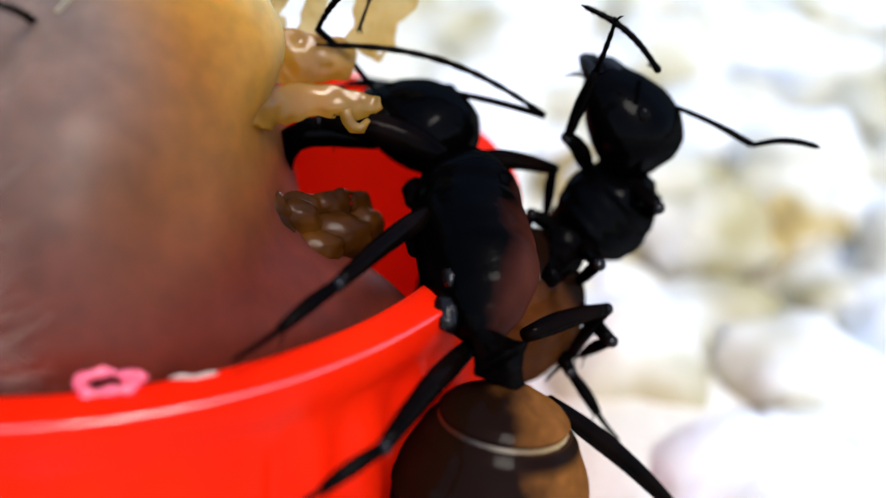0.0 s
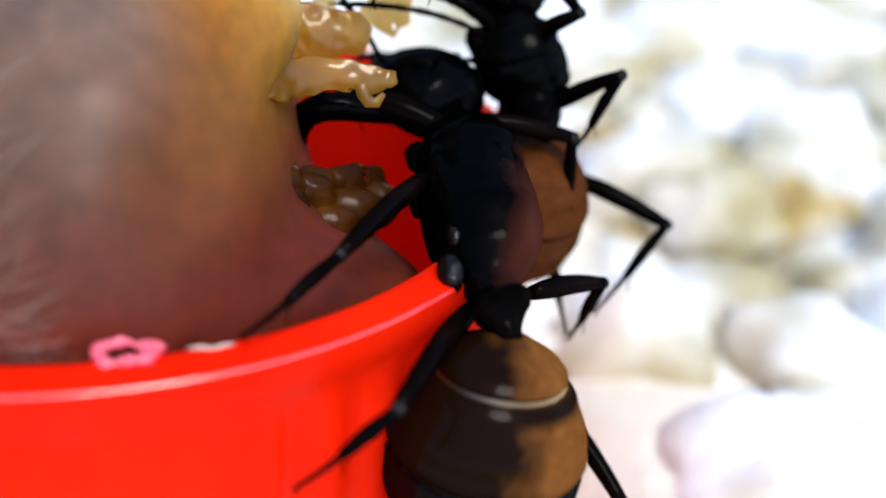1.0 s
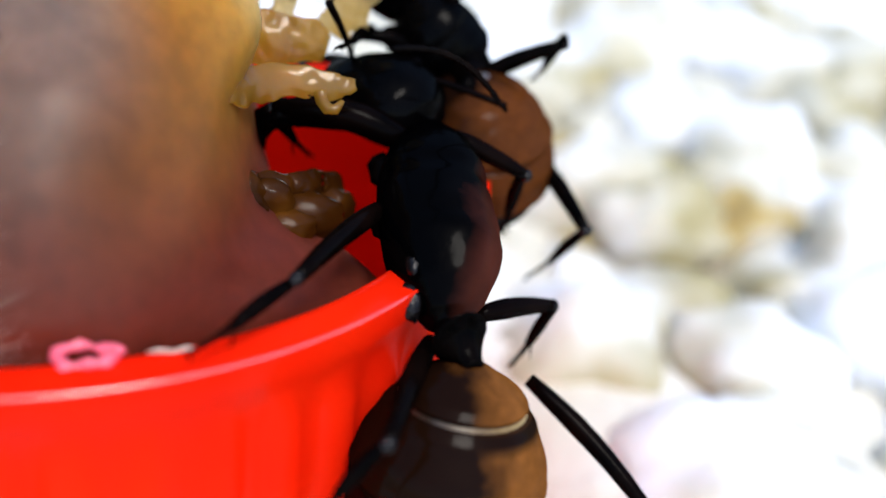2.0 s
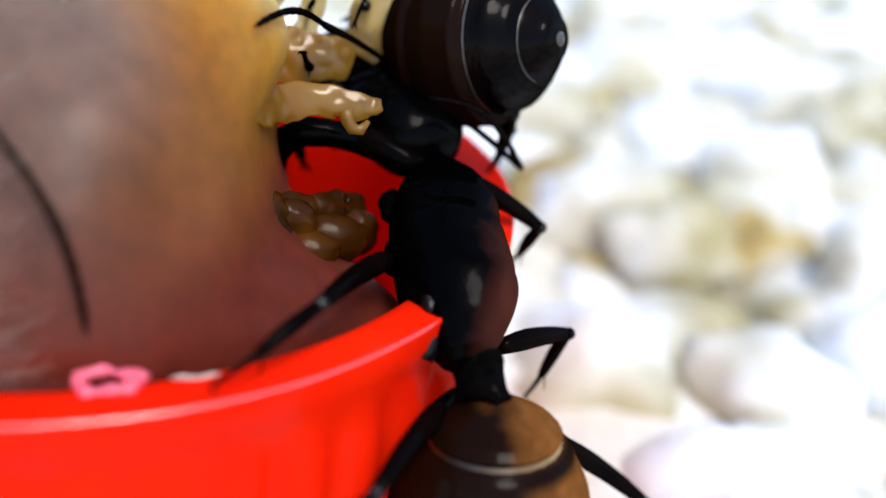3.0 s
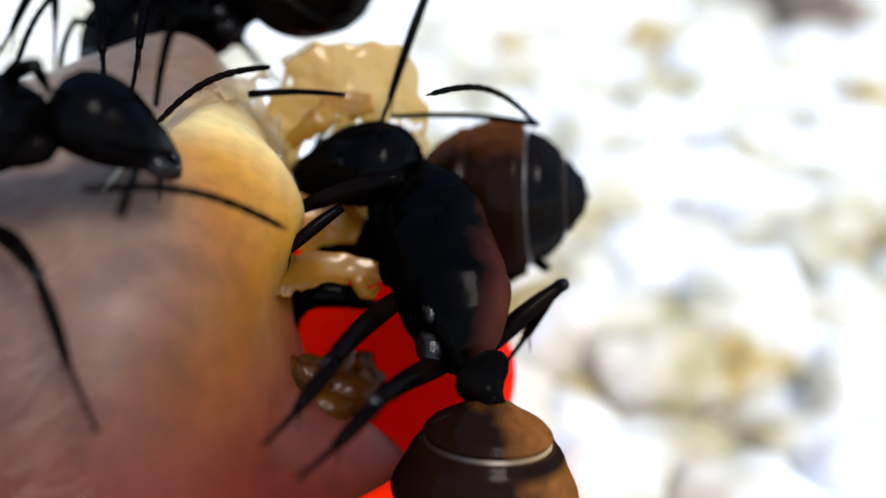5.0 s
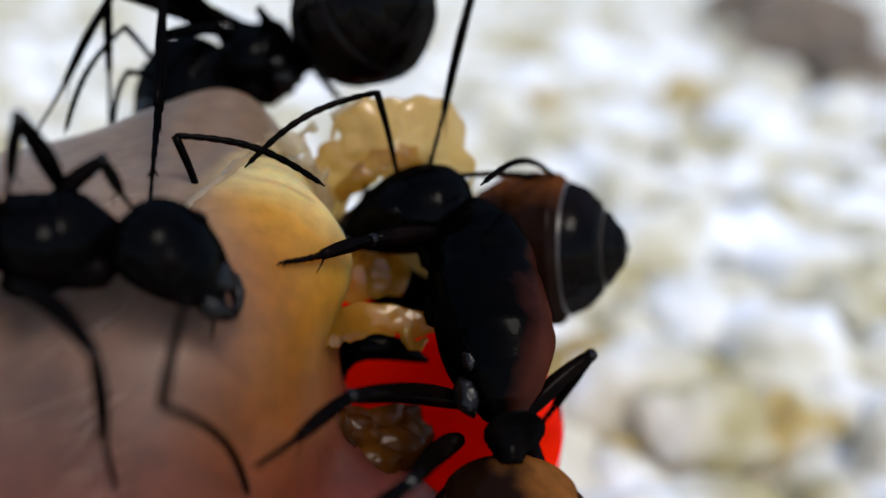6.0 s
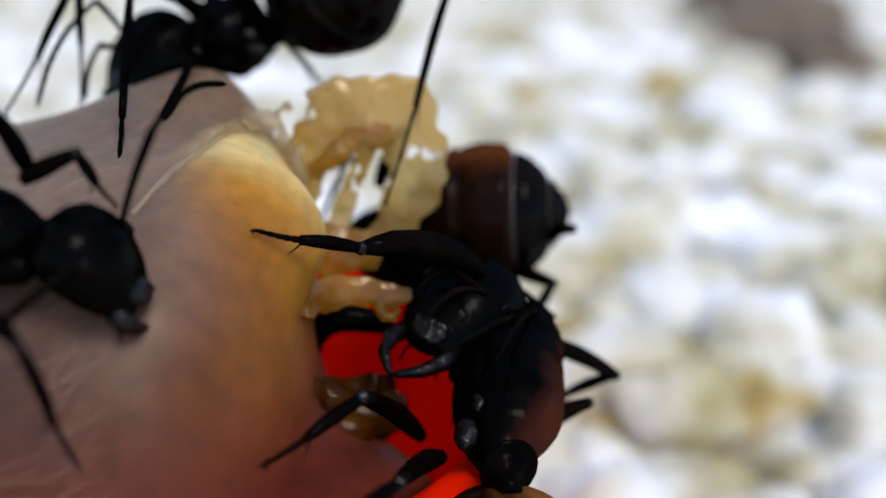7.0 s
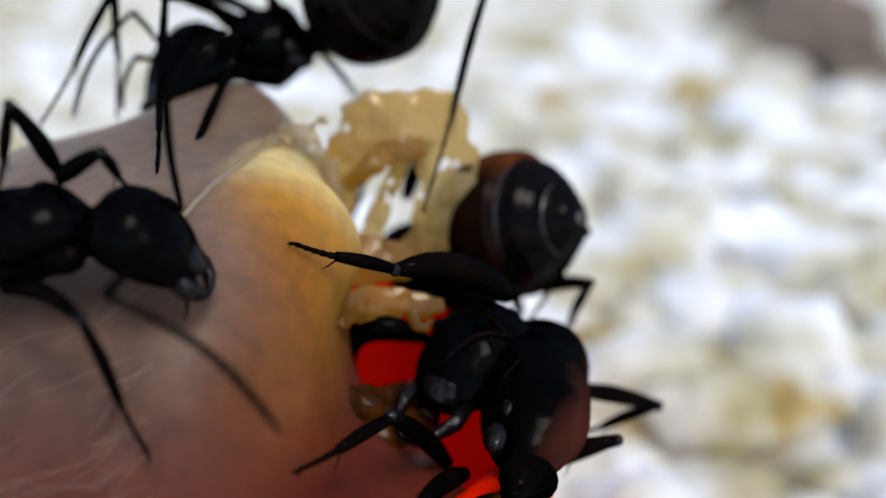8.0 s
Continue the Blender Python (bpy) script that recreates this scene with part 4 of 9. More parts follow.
    walk(climber_parts["FL_tibia"], [
        (0, mm(7.71, 4.43, -1.66, -55, 28, -46)), (0.2, mm(8.42, 4.14, -2.28, -57, 32, -44)), (0.5, mm(8.85, 3.96, -2.77, -58, 39, -39)),
        (0.7, mm(8.72, 3.94, -2.76, -53, 23, -51)), (1, mm(8.51, 3.86, -2.80, -39, -5, -71)), (1.5, mm(8.66, 3.63, -3.00, -39, -3, -70)),
        (1.7, mm(8.34, 3.98, -2.81, -45, 8, -69)), (2.8, mm(7.52, 4.54, -2.35, -103, 55, -92)), (3, mm(9.15, 3.68, -2.72, -62, 38, -58)),
        (3.5, mm(8.69, 2.36, -3.39, -92, 49, -97)), (4, mm(8.53, 2.22, -4.02, -89, 44, -110)), (4.2, mm(8.14, 1.84, -4.37, -88, 46, -102)),
        (5.3, mm(6.74, -3.25, -2.77, -67, 40, -83)), (5.5, mm(6.77, -3.28, -2.73, -66, 40, -82)), (6, mm(6.64, -3.11, -2.91, -76, 43, -84)),
        (6.3, mm(5.60, -2.66, -3.08, -107, 48, -103)), (6.5, mm(7.00, -2.73, -3.28, -93, 49, -76)), (6.7, mm(7.77, -2.71, -3.18, -83, 46, -63)),
        (7, mm(2.96, 6.69, -0.14, 43.1, 23.6, 120.8)), (7.2, mm(2.89, 6.27, 0.24, 36.6, 25.4, 116.5)), (7.5, mm(2.23, 6.52, -0.19, 36.1, 24.9, 117.7)),
        (8, mm(2.22, 6.53, -0.17, 36.0, 24.9, 117.6)),
    ])
    walk(climber_parts["FR_femur"], [
        (0, mm(7.13, 0.03, 0.60, -40, -11, -69)), (0.2, mm(7.15, 0.10, 0.57, -36, -16, -73)), (0.5, mm(7.18, 0.19, 0.53, -29, -24, -84)),
        (0.7, mm(7.18, 0.22, 0.50, -26, -26, -88)), (1, mm(7.18, 0.26, 0.45, -19, -31, -97)), (1.5, mm(7.16, 0.34, 0.37, -14, -33, -101)),
        (1.7, mm(7.20, 0.31, 0.40, -17, -27, -102)), (2.8, mm(7.38, 0.22, 0.44, -19, -8, -119)), (3, mm(7.02, -0.11, 0.53, -25, -8, -102)),
        (3.5, mm(6.94, -0.39, 0.66, -24, 0, -118)), (4, mm(7.02, -0.09, 0.51, -41, -5, -84)), (4.2, mm(6.90, -0.27, 0.60, -45, 3, -80)),
        (5.3, mm(5.44, 2.19, 0.81, 49.7, 23.9, 121.1)), (5.5, mm(5.14, 1.94, 0.69, 47.4, 12.6, 123.3)), (6, mm(6.63, 0.67, -0.52, 50.3, 3.9, 114.0)),
        (6.3, mm(5.89, 1.15, 0.56, 66.2, -5.8, 108.6)), (6.5, mm(5.82, 1.91, 1.22, 58.2, 8.5, 118.8)), (6.7, mm(5.64, 1.84, 0.86, 54.7, 3.5, 121.2)),
        (7, mm(6.63, -0.94, 0.52, -44, -11, -70)), (7.2, mm(6.44, -1.57, 0.60, -39, -21, -67)), (7.5, mm(6.26, -1.78, 0.20, -38, -28, -65)),
        (8, mm(6.26, -1.78, 0.20, -38, -27, -65)),
    ])
    walk(climber_parts["FR_tibia"], [
        (0, mm(8.31, -3.00, 1.21, -94, 51, -85)), (0.2, mm(8.05, -2.95, 1.47, -93, 50, -86)), (0.5, mm(7.52, -2.81, 1.88, -93, 49, -87)),
        (0.7, mm(7.29, -2.75, 1.96, -103, 49, -97)), (1, mm(6.85, -2.55, 2.17, -125, 48, -113)), (1.5, mm(6.60, -2.38, 2.17, -107, 54, -89)),
        (1.7, mm(6.58, -2.58, 1.88, -101, 55, -84)), (2.8, mm(5.78, -2.65, 0.90, -71, 49, -57)), (3, mm(6.34, -3.31, 1.00, -70, 53, -53)),
        (3.5, mm(5.37, -3.30, 0.64, -58, 51, -41)), (4, mm(7.38, -3.36, 0.81, -67, 54, -54)), (4.2, mm(7.47, -3.53, 0.41, -61, 43, -54)),
        (5.3, mm(3.87, 4.78, -0.54, 72.2, 19.3, 144.8)), (5.5, mm(3.37, 4.64, -0.04, 53.7, 27.5, 140.4)), (6, mm(5.28, 3.68, -0.75, 54.5, 4.2, 125.2)),
        (6.3, mm(4.84, 4.28, 0.90, 70.4, 44.1, 120.6)), (6.5, mm(4.24, 4.78, 0.73, 67.5, 32.6, 136.3)), (6.7, mm(3.94, 4.66, 0.66, 61.5, 30.8, 136.1)),
        (7, mm(7.76, -3.98, 1.17, -6, 85, 58)), (7.2, mm(7.62, -4.42, 1.79, -40, 70, 21)), (7.5, mm(7.51, -4.44, 1.73, 54, 66, 136)),
        (8, mm(7.51, -4.44, 1.73, 54, 66, 135)),
    ])
    walk(climber_parts["ML_femur"], [
        (0, mm(4.66, 1.04, 0.01, 48, 5, 145)), (0.2, mm(4.76, 1.17, 0.02, 49, 7, 147)), (0.5, mm(4.93, 1.35, 0.04, 49, 8, 149)),
        (0.7, mm(4.80, 1.29, -0.07, 48, 7, 149)), (1, mm(4.61, 1.20, -0.25, 48, 6, 148)), (1.5, mm(4.67, 1.18, -0.10, 48, 8, 150)),
        (1.7, mm(4.63, 1.17, -0.29, 48, 4, 148)), (2.8, mm(3.84, 1.22, -1.26, 54, -10, 136)), (3, mm(4.09, 1.14, -1.09, 49, -12, 140)),
        (3.5, mm(3.25, 0.56, -1.37, 52, -18, 134)), (4, mm(3.87, 0.78, -1.01, 48, -10, 142)), (4.2, mm(3.81, 0.76, -1.13, 48, -3, 144)),
        (5.3, mm(2.84, 0.10, -1.37, 49, -12, 125)), (5.5, mm(2.01, -0.28, -2.02, 50, -13, 111)), (6, mm(1.73, -0.59, -1.93, 55, -13, 112)),
        (6.3, mm(0.79, -0.22, -1.94, 71, -23, 111)), (6.5, mm(2.22, -0.25, -1.72, 63, -16, 131)), (6.7, mm(2.41, -0.40, -1.89, 61, -15, 134)),
        (7, mm(2.58, 0.55, -2.96, 65, -22, 133)), (7.2, mm(3.28, 1.65, -2.69, 59, -17, 150)), (7.5, mm(2.48, 0.06, -3.33, 64, -20, 134)),
        (8, mm(2.48, 0.07, -3.34, 64, -20, 134)),
    ])
    walk(climber_parts["ML_tibia"], [
        (0, mm(-0.26, 4.49, -0.51, 52, 29, 144)), (0.2, mm(-0.26, 4.45, -0.67, 51, 26, 145)), (0.5, mm(-0.21, 4.39, -0.85, 50, 21, 146)),
        (0.7, mm(-0.32, 4.39, -0.84, 50, 25, 147)), (1, mm(-0.49, 4.37, -0.87, 52, 30, 148)), (1.5, mm(-0.51, 4.16, -0.91, 51, 29, 148)),
        (1.7, mm(-0.46, 4.37, -0.76, 51, 26, 145)), (2.8, mm(-0.45, 5.32, -0.18, 56, 16, 137)), (3, mm(-0.43, 4.94, 0.16, 54, 31, 142)),
        (3.5, mm(-0.77, 4.66, 0.48, 57, 29, 138)), (4, mm(-0.78, 4.46, 0.07, 57, 30, 146)), (4.2, mm(-1.08, 4.29, -0.77, 51, 12, 145)),
        (5.3, mm(-0.56, 4.92, -0.10, 50, 12, 140)), (5.5, mm(-0.12, 5.19, -0.63, 55, 29, 137)), (6, mm(-0.47, 4.87, -0.56, 54, 11, 136)),
        (6.3, mm(-1.18, 4.96, 0.44, 71, 19, 140)), (6.5, mm(-1.62, 4.11, -0.07, 66, 20, 154)), (6.7, mm(-1.62, 3.82, -0.33, 64, 22, 160)),
        (7, mm(-1.26, 4.63, -0.73, 63, 28, 160)), (7.2, mm(-1.70, 4.55, -0.87, 62, 33, 160)), (7.5, mm(-1.48, 4.11, -1.26, 60, 27, 158)),
        (8, mm(-1.48, 4.12, -1.26, 60, 27, 158)),
    ])
    walk(climber_parts["MR_femur"], [
        (0, mm(1.90, -2.40, -0.66, -42, -27, -60)), (0.2, mm(1.92, -2.43, -0.59, -42, -23, -60)), (0.5, mm(1.91, -2.45, -0.48, -42, -18, -60)),
        (0.7, mm(1.94, -2.44, -0.50, -41, -16, -61)), (1, mm(1.98, -2.43, -0.50, -41, -14, -62)), (1.5, mm(1.90, -2.44, -0.74, -39, -22, -62)),
        (1.7, mm(1.78, -2.29, -0.74, -40, -19, -64)), (2.8, mm(1.79, -1.75, -0.44, -50, -7, -69)), (3, mm(1.89, -2.08, -0.47, -44, -12, -63)),
        (3.5, mm(1.37, -2.11, -0.57, -48, -6, -70)), (4, mm(2.13, -2.01, -0.15, -47, -22, -63)), (4.2, mm(2.01, -2.05, -0.34, -49, -29, -60)),
        (5.3, mm(1.66, -1.76, -0.66, -68, -50, -41)), (5.5, mm(1.87, -1.80, -0.61, -56, -33, -46)), (6, mm(1.20, -1.86, -1.28, -65, -39, -42)),
        (6.3, mm(0.91, -1.70, -0.72, -67, -19, -59)), (6.5, mm(1.85, -1.95, -0.88, -62, -37, -52)), (6.7, mm(2.36, -2.03, -0.77, -59, -48, -49)),
        (7, mm(3.13, -1.34, -0.55, -57, -26, -36)), (7.2, mm(3.00, -1.41, -0.94, -53, -70, -51)), (7.5, mm(2.84, -1.50, -1.47, -41, -68, -61)),
        (8, mm(2.84, -1.50, -1.47, -41, -68, -61)),
    ])
    walk(climber_parts["MR_tibia"], [
        (0, mm(3.27, -4.82, 0.72, -124, 73, -82)), (0.2, mm(3.34, -4.91, 0.63, -108, 68, -72)), (0.5, mm(3.41, -5.01, 0.46, -91, 62, -62)),
        (0.7, mm(3.39, -5.05, 0.34, -89, 60, -63)), (1, mm(3.38, -5.11, 0.24, -86, 56, -65)), (1.5, mm(3.27, -4.98, 0.42, -85, 55, -62)),
        (1.7, mm(3.08, -4.93, 0.25, -91, 60, -67)), (2.8, mm(2.88, -4.63, -0.04, -125, 65, -100)), (3, mm(3.29, -4.78, 0.16, -111, 64, -87)),
        (3.5, mm(2.43, -5.02, -0.24, -120, 62, -103)), (4, mm(3.45, -4.57, 1.02, 76, 54, 152)), (4.2, mm(3.37, -4.41, 1.16, 78, 55, 154)),
        (5.3, mm(3.17, -3.07, 1.72, -157, 70, -130)), (5.5, mm(3.69, -3.67, 1.07, 174, 72, -149)), (6, mm(2.99, -3.49, 0.66, -171, 72, -138)),
        (6.3, mm(2.44, -4.21, 0.29, 124, 71, 163)), (6.5, mm(3.39, -3.91, 0.97, 76, 50, 145)), (6.7, mm(3.71, -3.60, 1.55, 75, 59, 147)),
        (7, mm(5.40, -2.99, 0.79, -158, 85, -94)), (7.2, mm(3.69, -2.24, 1.97, -103, 80, -42)), (7.5, mm(3.41, -2.52, 1.41, -81, 75, -19)),
        (8, mm(3.41, -2.52, 1.41, -81, 75, -19)),
    ])
    walk(climber_parts["HL_femur"], [
        (0, mm(0.49, -0.28, -0.76, 49, 5, 147)), (0.2, mm(0.51, -0.29, -0.75, 48, 5, 147)), (0.5, mm(0.52, -0.28, -0.74, 48, 4, 148)),
        (0.7, mm(0.51, -0.27, -0.78, 48, 4, 149)), (1, mm(0.48, -0.26, -0.83, 48, 5, 150)), (1.5, mm(0.48, -0.26, -0.91, 48, 4, 152)),
        (1.7, mm(0.39, -0.26, -0.95, 48, 0, 152)), (2.8, mm(-0.10, -0.34, -0.93, 51, -25, 150)), (3, mm(-0.07, -0.62, -1.02, 49, -2, 142)),
        (3.5, mm(0.15, -0.20, -0.92, 49, -13, 143)), (4, mm(0.51, -0.14, -0.76, 49, -10, 135)), (4.2, mm(0.39, -0.02, -1.13, 50, -16, 133)),
        (5.3, mm(0.68, 0.11, -0.70, 49, -13, 125)), (5.5, mm(0.44, 0.80, -1.72, 49, -23, 129)), (6, mm(0.07, 0.36, -1.61, 53, -23, 131)),
        (6.3, mm(-0.40, 0.24, -1.25, 70, -39, 121)), (6.5, mm(0.07, 0.28, -1.41, 64, -32, 139)), (6.7, mm(0.29, 0.15, -1.38, 61, -28, 145)),
        (7, mm(0.63, 0.73, -1.58, 61, -18, 149)), (7.2, mm(0.46, 0.70, -2.07, 59, -15, 150)), (7.5, mm(0.49, 0.52, -1.92, 60, -13, 154)),
        (8, mm(0.49, 0.52, -1.92, 60, -13, 154)),
    ])
    walk(climber_parts["HL_tibia"], [
        (0, mm(-3.89, 2.56, -1.19, 50, 39, 135)), (0.2, mm(-3.90, 2.52, -1.18, 52, 47, 135)), (0.5, mm(-3.91, 2.49, -1.13, 55, 55, 135)),
        (0.7, mm(-3.97, 2.43, -1.17, 56, 55, 137)), (1, mm(-4.07, 2.32, -1.24, 58, 56, 140)), (1.5, mm(-4.15, 2.18, -1.30, 59, 61, 140)),
        (1.7, mm(-4.23, 2.23, -0.97, 61, 60, 141)), (2.8, mm(-4.19, 2.05, 1.32, 138, 44, -145)), (3, mm(-4.23, 2.58, -0.86, 59, 50, 138)),
        (3.5, mm(-3.94, 2.85, 0.28, 64, 34, 154)), (4, mm(-3.17, 3.49, 0.12, 53, 24, 140)), (4.2, mm(-3.06, 3.67, 0.28, 52, 17, 140)),
        (5.3, mm(-2.22, 4.32, 0.50, 50, 13, 134)), (5.5, mm(-2.60, 4.58, 0.29, 48, -0, 133)), (6, mm(-3.09, 4.02, 0.43, 52, -2, 132)),
        (6.3, mm(-2.49, 3.76, 2.03, 65, -24, 127)), (6.5, mm(-3.25, 3.21, 1.39, 58, -15, 150)), (6.7, mm(-3.52, 2.82, 1.05, 57, -10, 155)),
        (7, mm(-3.64, 3.30, 0.06, 59, 11, 154)), (7.2, mm(-3.91, 3.25, -0.70, 57, 16, 154)), (7.5, mm(-4.09, 2.80, -0.76, 58, 16, 155)),
        (8, mm(-4.09, 2.80, -0.76, 58, 16, 155)),
    ])
    walk(climber_parts["HR_femur"], [
        (0, mm(0.85, -4.05, -1.57, -17, 0, -108)), (0.2, mm(0.90, -4.06, -1.46, -20, -6, -102)), (0.5, mm(0.93, -4.05, -1.33, -21, -17, -97)),
        (0.7, mm(0.96, -4.01, -1.38, -22, 0, -101)), (1, mm(2.62, -5.17, -3.55, -13.8, -7.0, -147.7)), (1.5, mm(1.99, -4.49, -3.19, 5.1, -1.6, -138.2)),
        (1.7, mm(1.76, -5.54, -1.96, -8.5, -5.1, -145.1)), (2.8, mm(0.35, -3.75, -1.48, -36, -4, -102)), (3, mm(0.41, -4.15, -1.46, -33, 2, -96)),
        (3.5, mm(1.26, -2.65, -1.66, 2, 22, -140)), (4, mm(1.55, -2.75, -1.45, -2, 28, -137)), (4.2, mm(1.55, -2.86, -1.36, -5, 28, -136)),
        (5.3, mm(0.96, -2.53, -2.14, 17, 25, -152)), (5.5, mm(1.42, -2.57, -1.73, 11, 27, -149)), (6, mm(1.35, -2.64, -1.71, -15, 25, -141)),
        (6.3, mm(1.20, -2.26, -1.82, -27, 13, -143)), (6.5, mm(1.78, -2.36, -1.76, -10, 16, -131)), (6.7, mm(1.80, -2.79, -1.79, -5, 19, -125)),
        (7, mm(2.65, -1.22, -1.98, 11, 17, -119)), (7.2, mm(2.75, -1.56, -1.67, 12, 20, -116)), (7.5, mm(2.78, -1.32, -1.90, 9, 21, -111)),
        (8, mm(2.78, -1.32, -1.90, 9, 21, -111)),
    ])
    walk(climber_parts["HR_tibia"], [
        (0, mm(-0.84, -9.35, -1.58, -13, 14, -116)), (0.2, mm(-0.28, -9.47, -0.87, -11, 13, -115)), (0.5, mm(0.28, -9.34, 0.28, -11, 12, -115)),
        (0.7, mm(-0.13, -9.47, -1.42, -11, 10, -114)), (1, mm(-2.05, -8.12, -2.87, -11.5, 20.8, -86.3)), (1.5, mm(-2.16, -8.20, -3.03, -11.7, 19.1, -85.0)),
        (1.7, mm(-2.79, -8.71, -1.46, -12.0, 19.0, -88.2)), (2.8, mm(-0.84, -9.18, -1.11, -35, 15, -118)), (3, mm(-0.19, -9.68, -1.62, -19, 8, -115)),
        (3.5, mm(-2.68, -5.99, -3.74, -12, -2, -129)), (4, mm(-2.05, -6.12, -4.02, -11, 1, -128)), (4.2, mm(-1.97, -6.27, -4.00, -13, 2, -127)),
        (5.3, mm(-3.49, -4.92, -4.48, -16, 5, -132)), (5.5, mm(-2.84, -5.14, -4.22, -20, 7, -129)), (6, mm(-2.54, -5.83, -4.08, -20, -0, -129)),
        (6.3, mm(-3.15, -5.49, -3.10, -33, -9, -127)), (6.5, mm(-1.74, -6.38, -3.31, -23, -8, -117)), (6.7, mm(-1.22, -7.12, -3.56, -22, -6, -109)),
        (7, mm(0.11, -5.88, -3.64, -21, -7, -99)), (7.2, mm(0.47, -6.27, -3.58, -16, -7, -100)), (7.5, mm(0.91, -6.19, -3.85, -14, -9, -98)),
        (8, mm(0.90, -6.18, -3.85, -14, -9, -98)),
    ])
    walk(climber_parts["AL_scape"], [
        (0, mm(10.11, 2.76, -0.96, 43, -15, 93)), (0.2, mm(10.09, 2.65, -0.98, 38, -11, 90)), (0.5, mm(10.07, 2.49, -0.98, 158, -56, 65)),
        (0.7, mm(10.07, 2.42, -1.00, 85, -43, 82)), (1, mm(10.06, 2.30, -1.07, 12, -13, 65)), (1.5, mm(10.08, 2.17, -1.10, 10, -11, 67)),
        (1.7, mm(10.14, 2.23, -0.99, 39, -21, 81)), (2.8, mm(10.33, 2.31, -0.69, 68, -48, 126)), (3, mm(10.59, 2.28, 0.49, 62.4, -5.7, 105.0)),
        (3.5, mm(9.90, 2.46, 0.67, 66.7, -18.2, 107.1)), (4, mm(8.13, 3.50, 1.13, 56.3, -6.2, 103.3)), (4.2, mm(10.23, 2.46, -0.26, 20.1, -27.3, 67.9)),
        (5.3, mm(6.75, 4.90, 2.05, 62.4, 48.0, 92.5)), (5.5, mm(3.26, 6.57, 3.60, 56.7, 8.5, 122.6)), (6, mm(9.03, 2.26, -1.07, 82, -40, 74)),
        (6.3, mm(9.05, 1.65, -2.57, 100, -46, 81)), (6.5, mm(9.31, 2.44, -1.33, 85, -47, 112)), (6.7, mm(8.74, 2.01, -1.38, 58, -49, 160)),
        (7, mm(5.53, 4.80, -0.17, 20, -34, -137)), (7.2, mm(5.78, 4.12, 0.01, 24, -28, -139)), (7.5, mm(5.30, 4.24, -0.43, 28, -24, -138)),
        (8, mm(5.30, 4.24, -0.43, 28, -24, -138)),
    ])
    walk(climber_parts["AL_funiculus"], [
        (0, mm(9.96, 5.63, -0.17, 46, -49, 169)), (0.2, mm(10.08, 5.58, -0.40, 48, -49, 168)), (0.5, mm(10.78, 4.00, 1.50, 42, -57, -179)),
        (0.7, mm(10.39, 4.58, 1.04, 48, -60, 173)), (1, mm(11.27, 4.94, -0.37, 61, -66, 158)), (1.5, mm(11.20, 4.88, -0.54, 70, -63, 148)),
        (1.7, mm(10.56, 4.99, 0.07, 60, -50, 146)), (2.8, mm(9.16, 3.93, 1.53, 46, 17, 104)), (3, mm(9.81, 5.15, 0.79, 42.1, -9.4, 140.2)),
        (3.5, mm(9.06, 5.17, 1.60, 50.9, 1.5, 131.0)), (4, mm(7.45, 6.39, 1.46, 54.2, 11.9, 129.4)), (4.2, mm(11.23, 4.92, 1.12, 54.0, 10.4, 131.0)),
        (5.3, mm(6.67, 6.90, -0.17, 65.6, 19.2, 136.1)), (5.5, mm(1.67, 9.06, 3.16, -60.7, 50.1, -31.7)), (6, mm(9.68, 4.46, 0.84, 61, 37, 131)),
        (6.3, mm(9.38, 3.71, -0.43, 69, -35, 121)), (6.5, mm(8.56, 4.33, 0.86, 95, -54, 106)), (6.7, mm(6.91, 2.68, 0.89, 67, -34, 133)),
        (7, mm(3.73, 3.11, 1.51, 58, -3, 152)), (7.2, mm(3.80, 2.39, 1.42, 56, 1, 151)), (7.5, mm(3.27, 2.41, 0.78, 58, 2, 153)),
        (8, mm(3.28, 2.41, 0.78, 58, 1, 153)),
    ])
    walk(climber_parts["AR_scape"], [
        (0, mm(10.21, 2.56, -0.61, -12, -34, -108)), (0.2, mm(10.18, 2.51, -0.68, -11, -33, -108)), (0.5, mm(10.24, 2.48, -0.69, -49, -27, -40)),
        (0.7, mm(10.17, 2.18, -0.57, -27, -26, -86)), (1, mm(10.14, 2.23, -0.86, -31, -29, -79)), (1.5, mm(10.19, 2.19, -0.93, -19, -37, -94)),
        (1.7, mm(10.35, 2.51, -1.00, -12, -36, -108)), (2.8, mm(10.27, 1.51, 0.01, -13, -20, -123)), (3, mm(10.48, 1.86, 0.33, -24, -5, -104)),
        (3.5, mm(9.51, 1.78, 1.02, -30, -8, -107)), (4, mm(9.58, 1.17, 1.04, -28, -10, -105)), (4.2, mm(9.70, 0.84, 0.87, -38, -4, -93)),
        (5.3, mm(9.54, 1.07, 0.13, -39, -29, -88)), (5.5, mm(9.26, 0.56, 0.24, -38, -17, -91)), (6, mm(8.75, 1.08, -0.23, -51, -9, -70)),
        (6.3, mm(9.90, -0.15, -0.61, -26, 27, 7)), (6.5, mm(9.78, 1.38, -0.05, -59, -6, -7)), (6.7, mm(9.57, 1.49, 0.18, -60, -12, -19)),
        (7, mm(5.70, 4.13, 0.64, -49, -2, -68)), (7.2, mm(5.85, 3.37, 0.71, -47, -1, -67)), (7.5, mm(5.28, 3.41, 0.10, -52, 4, -62)),
        (8, mm(5.29, 3.41, 0.11, -52, 4, -62)),
    ])
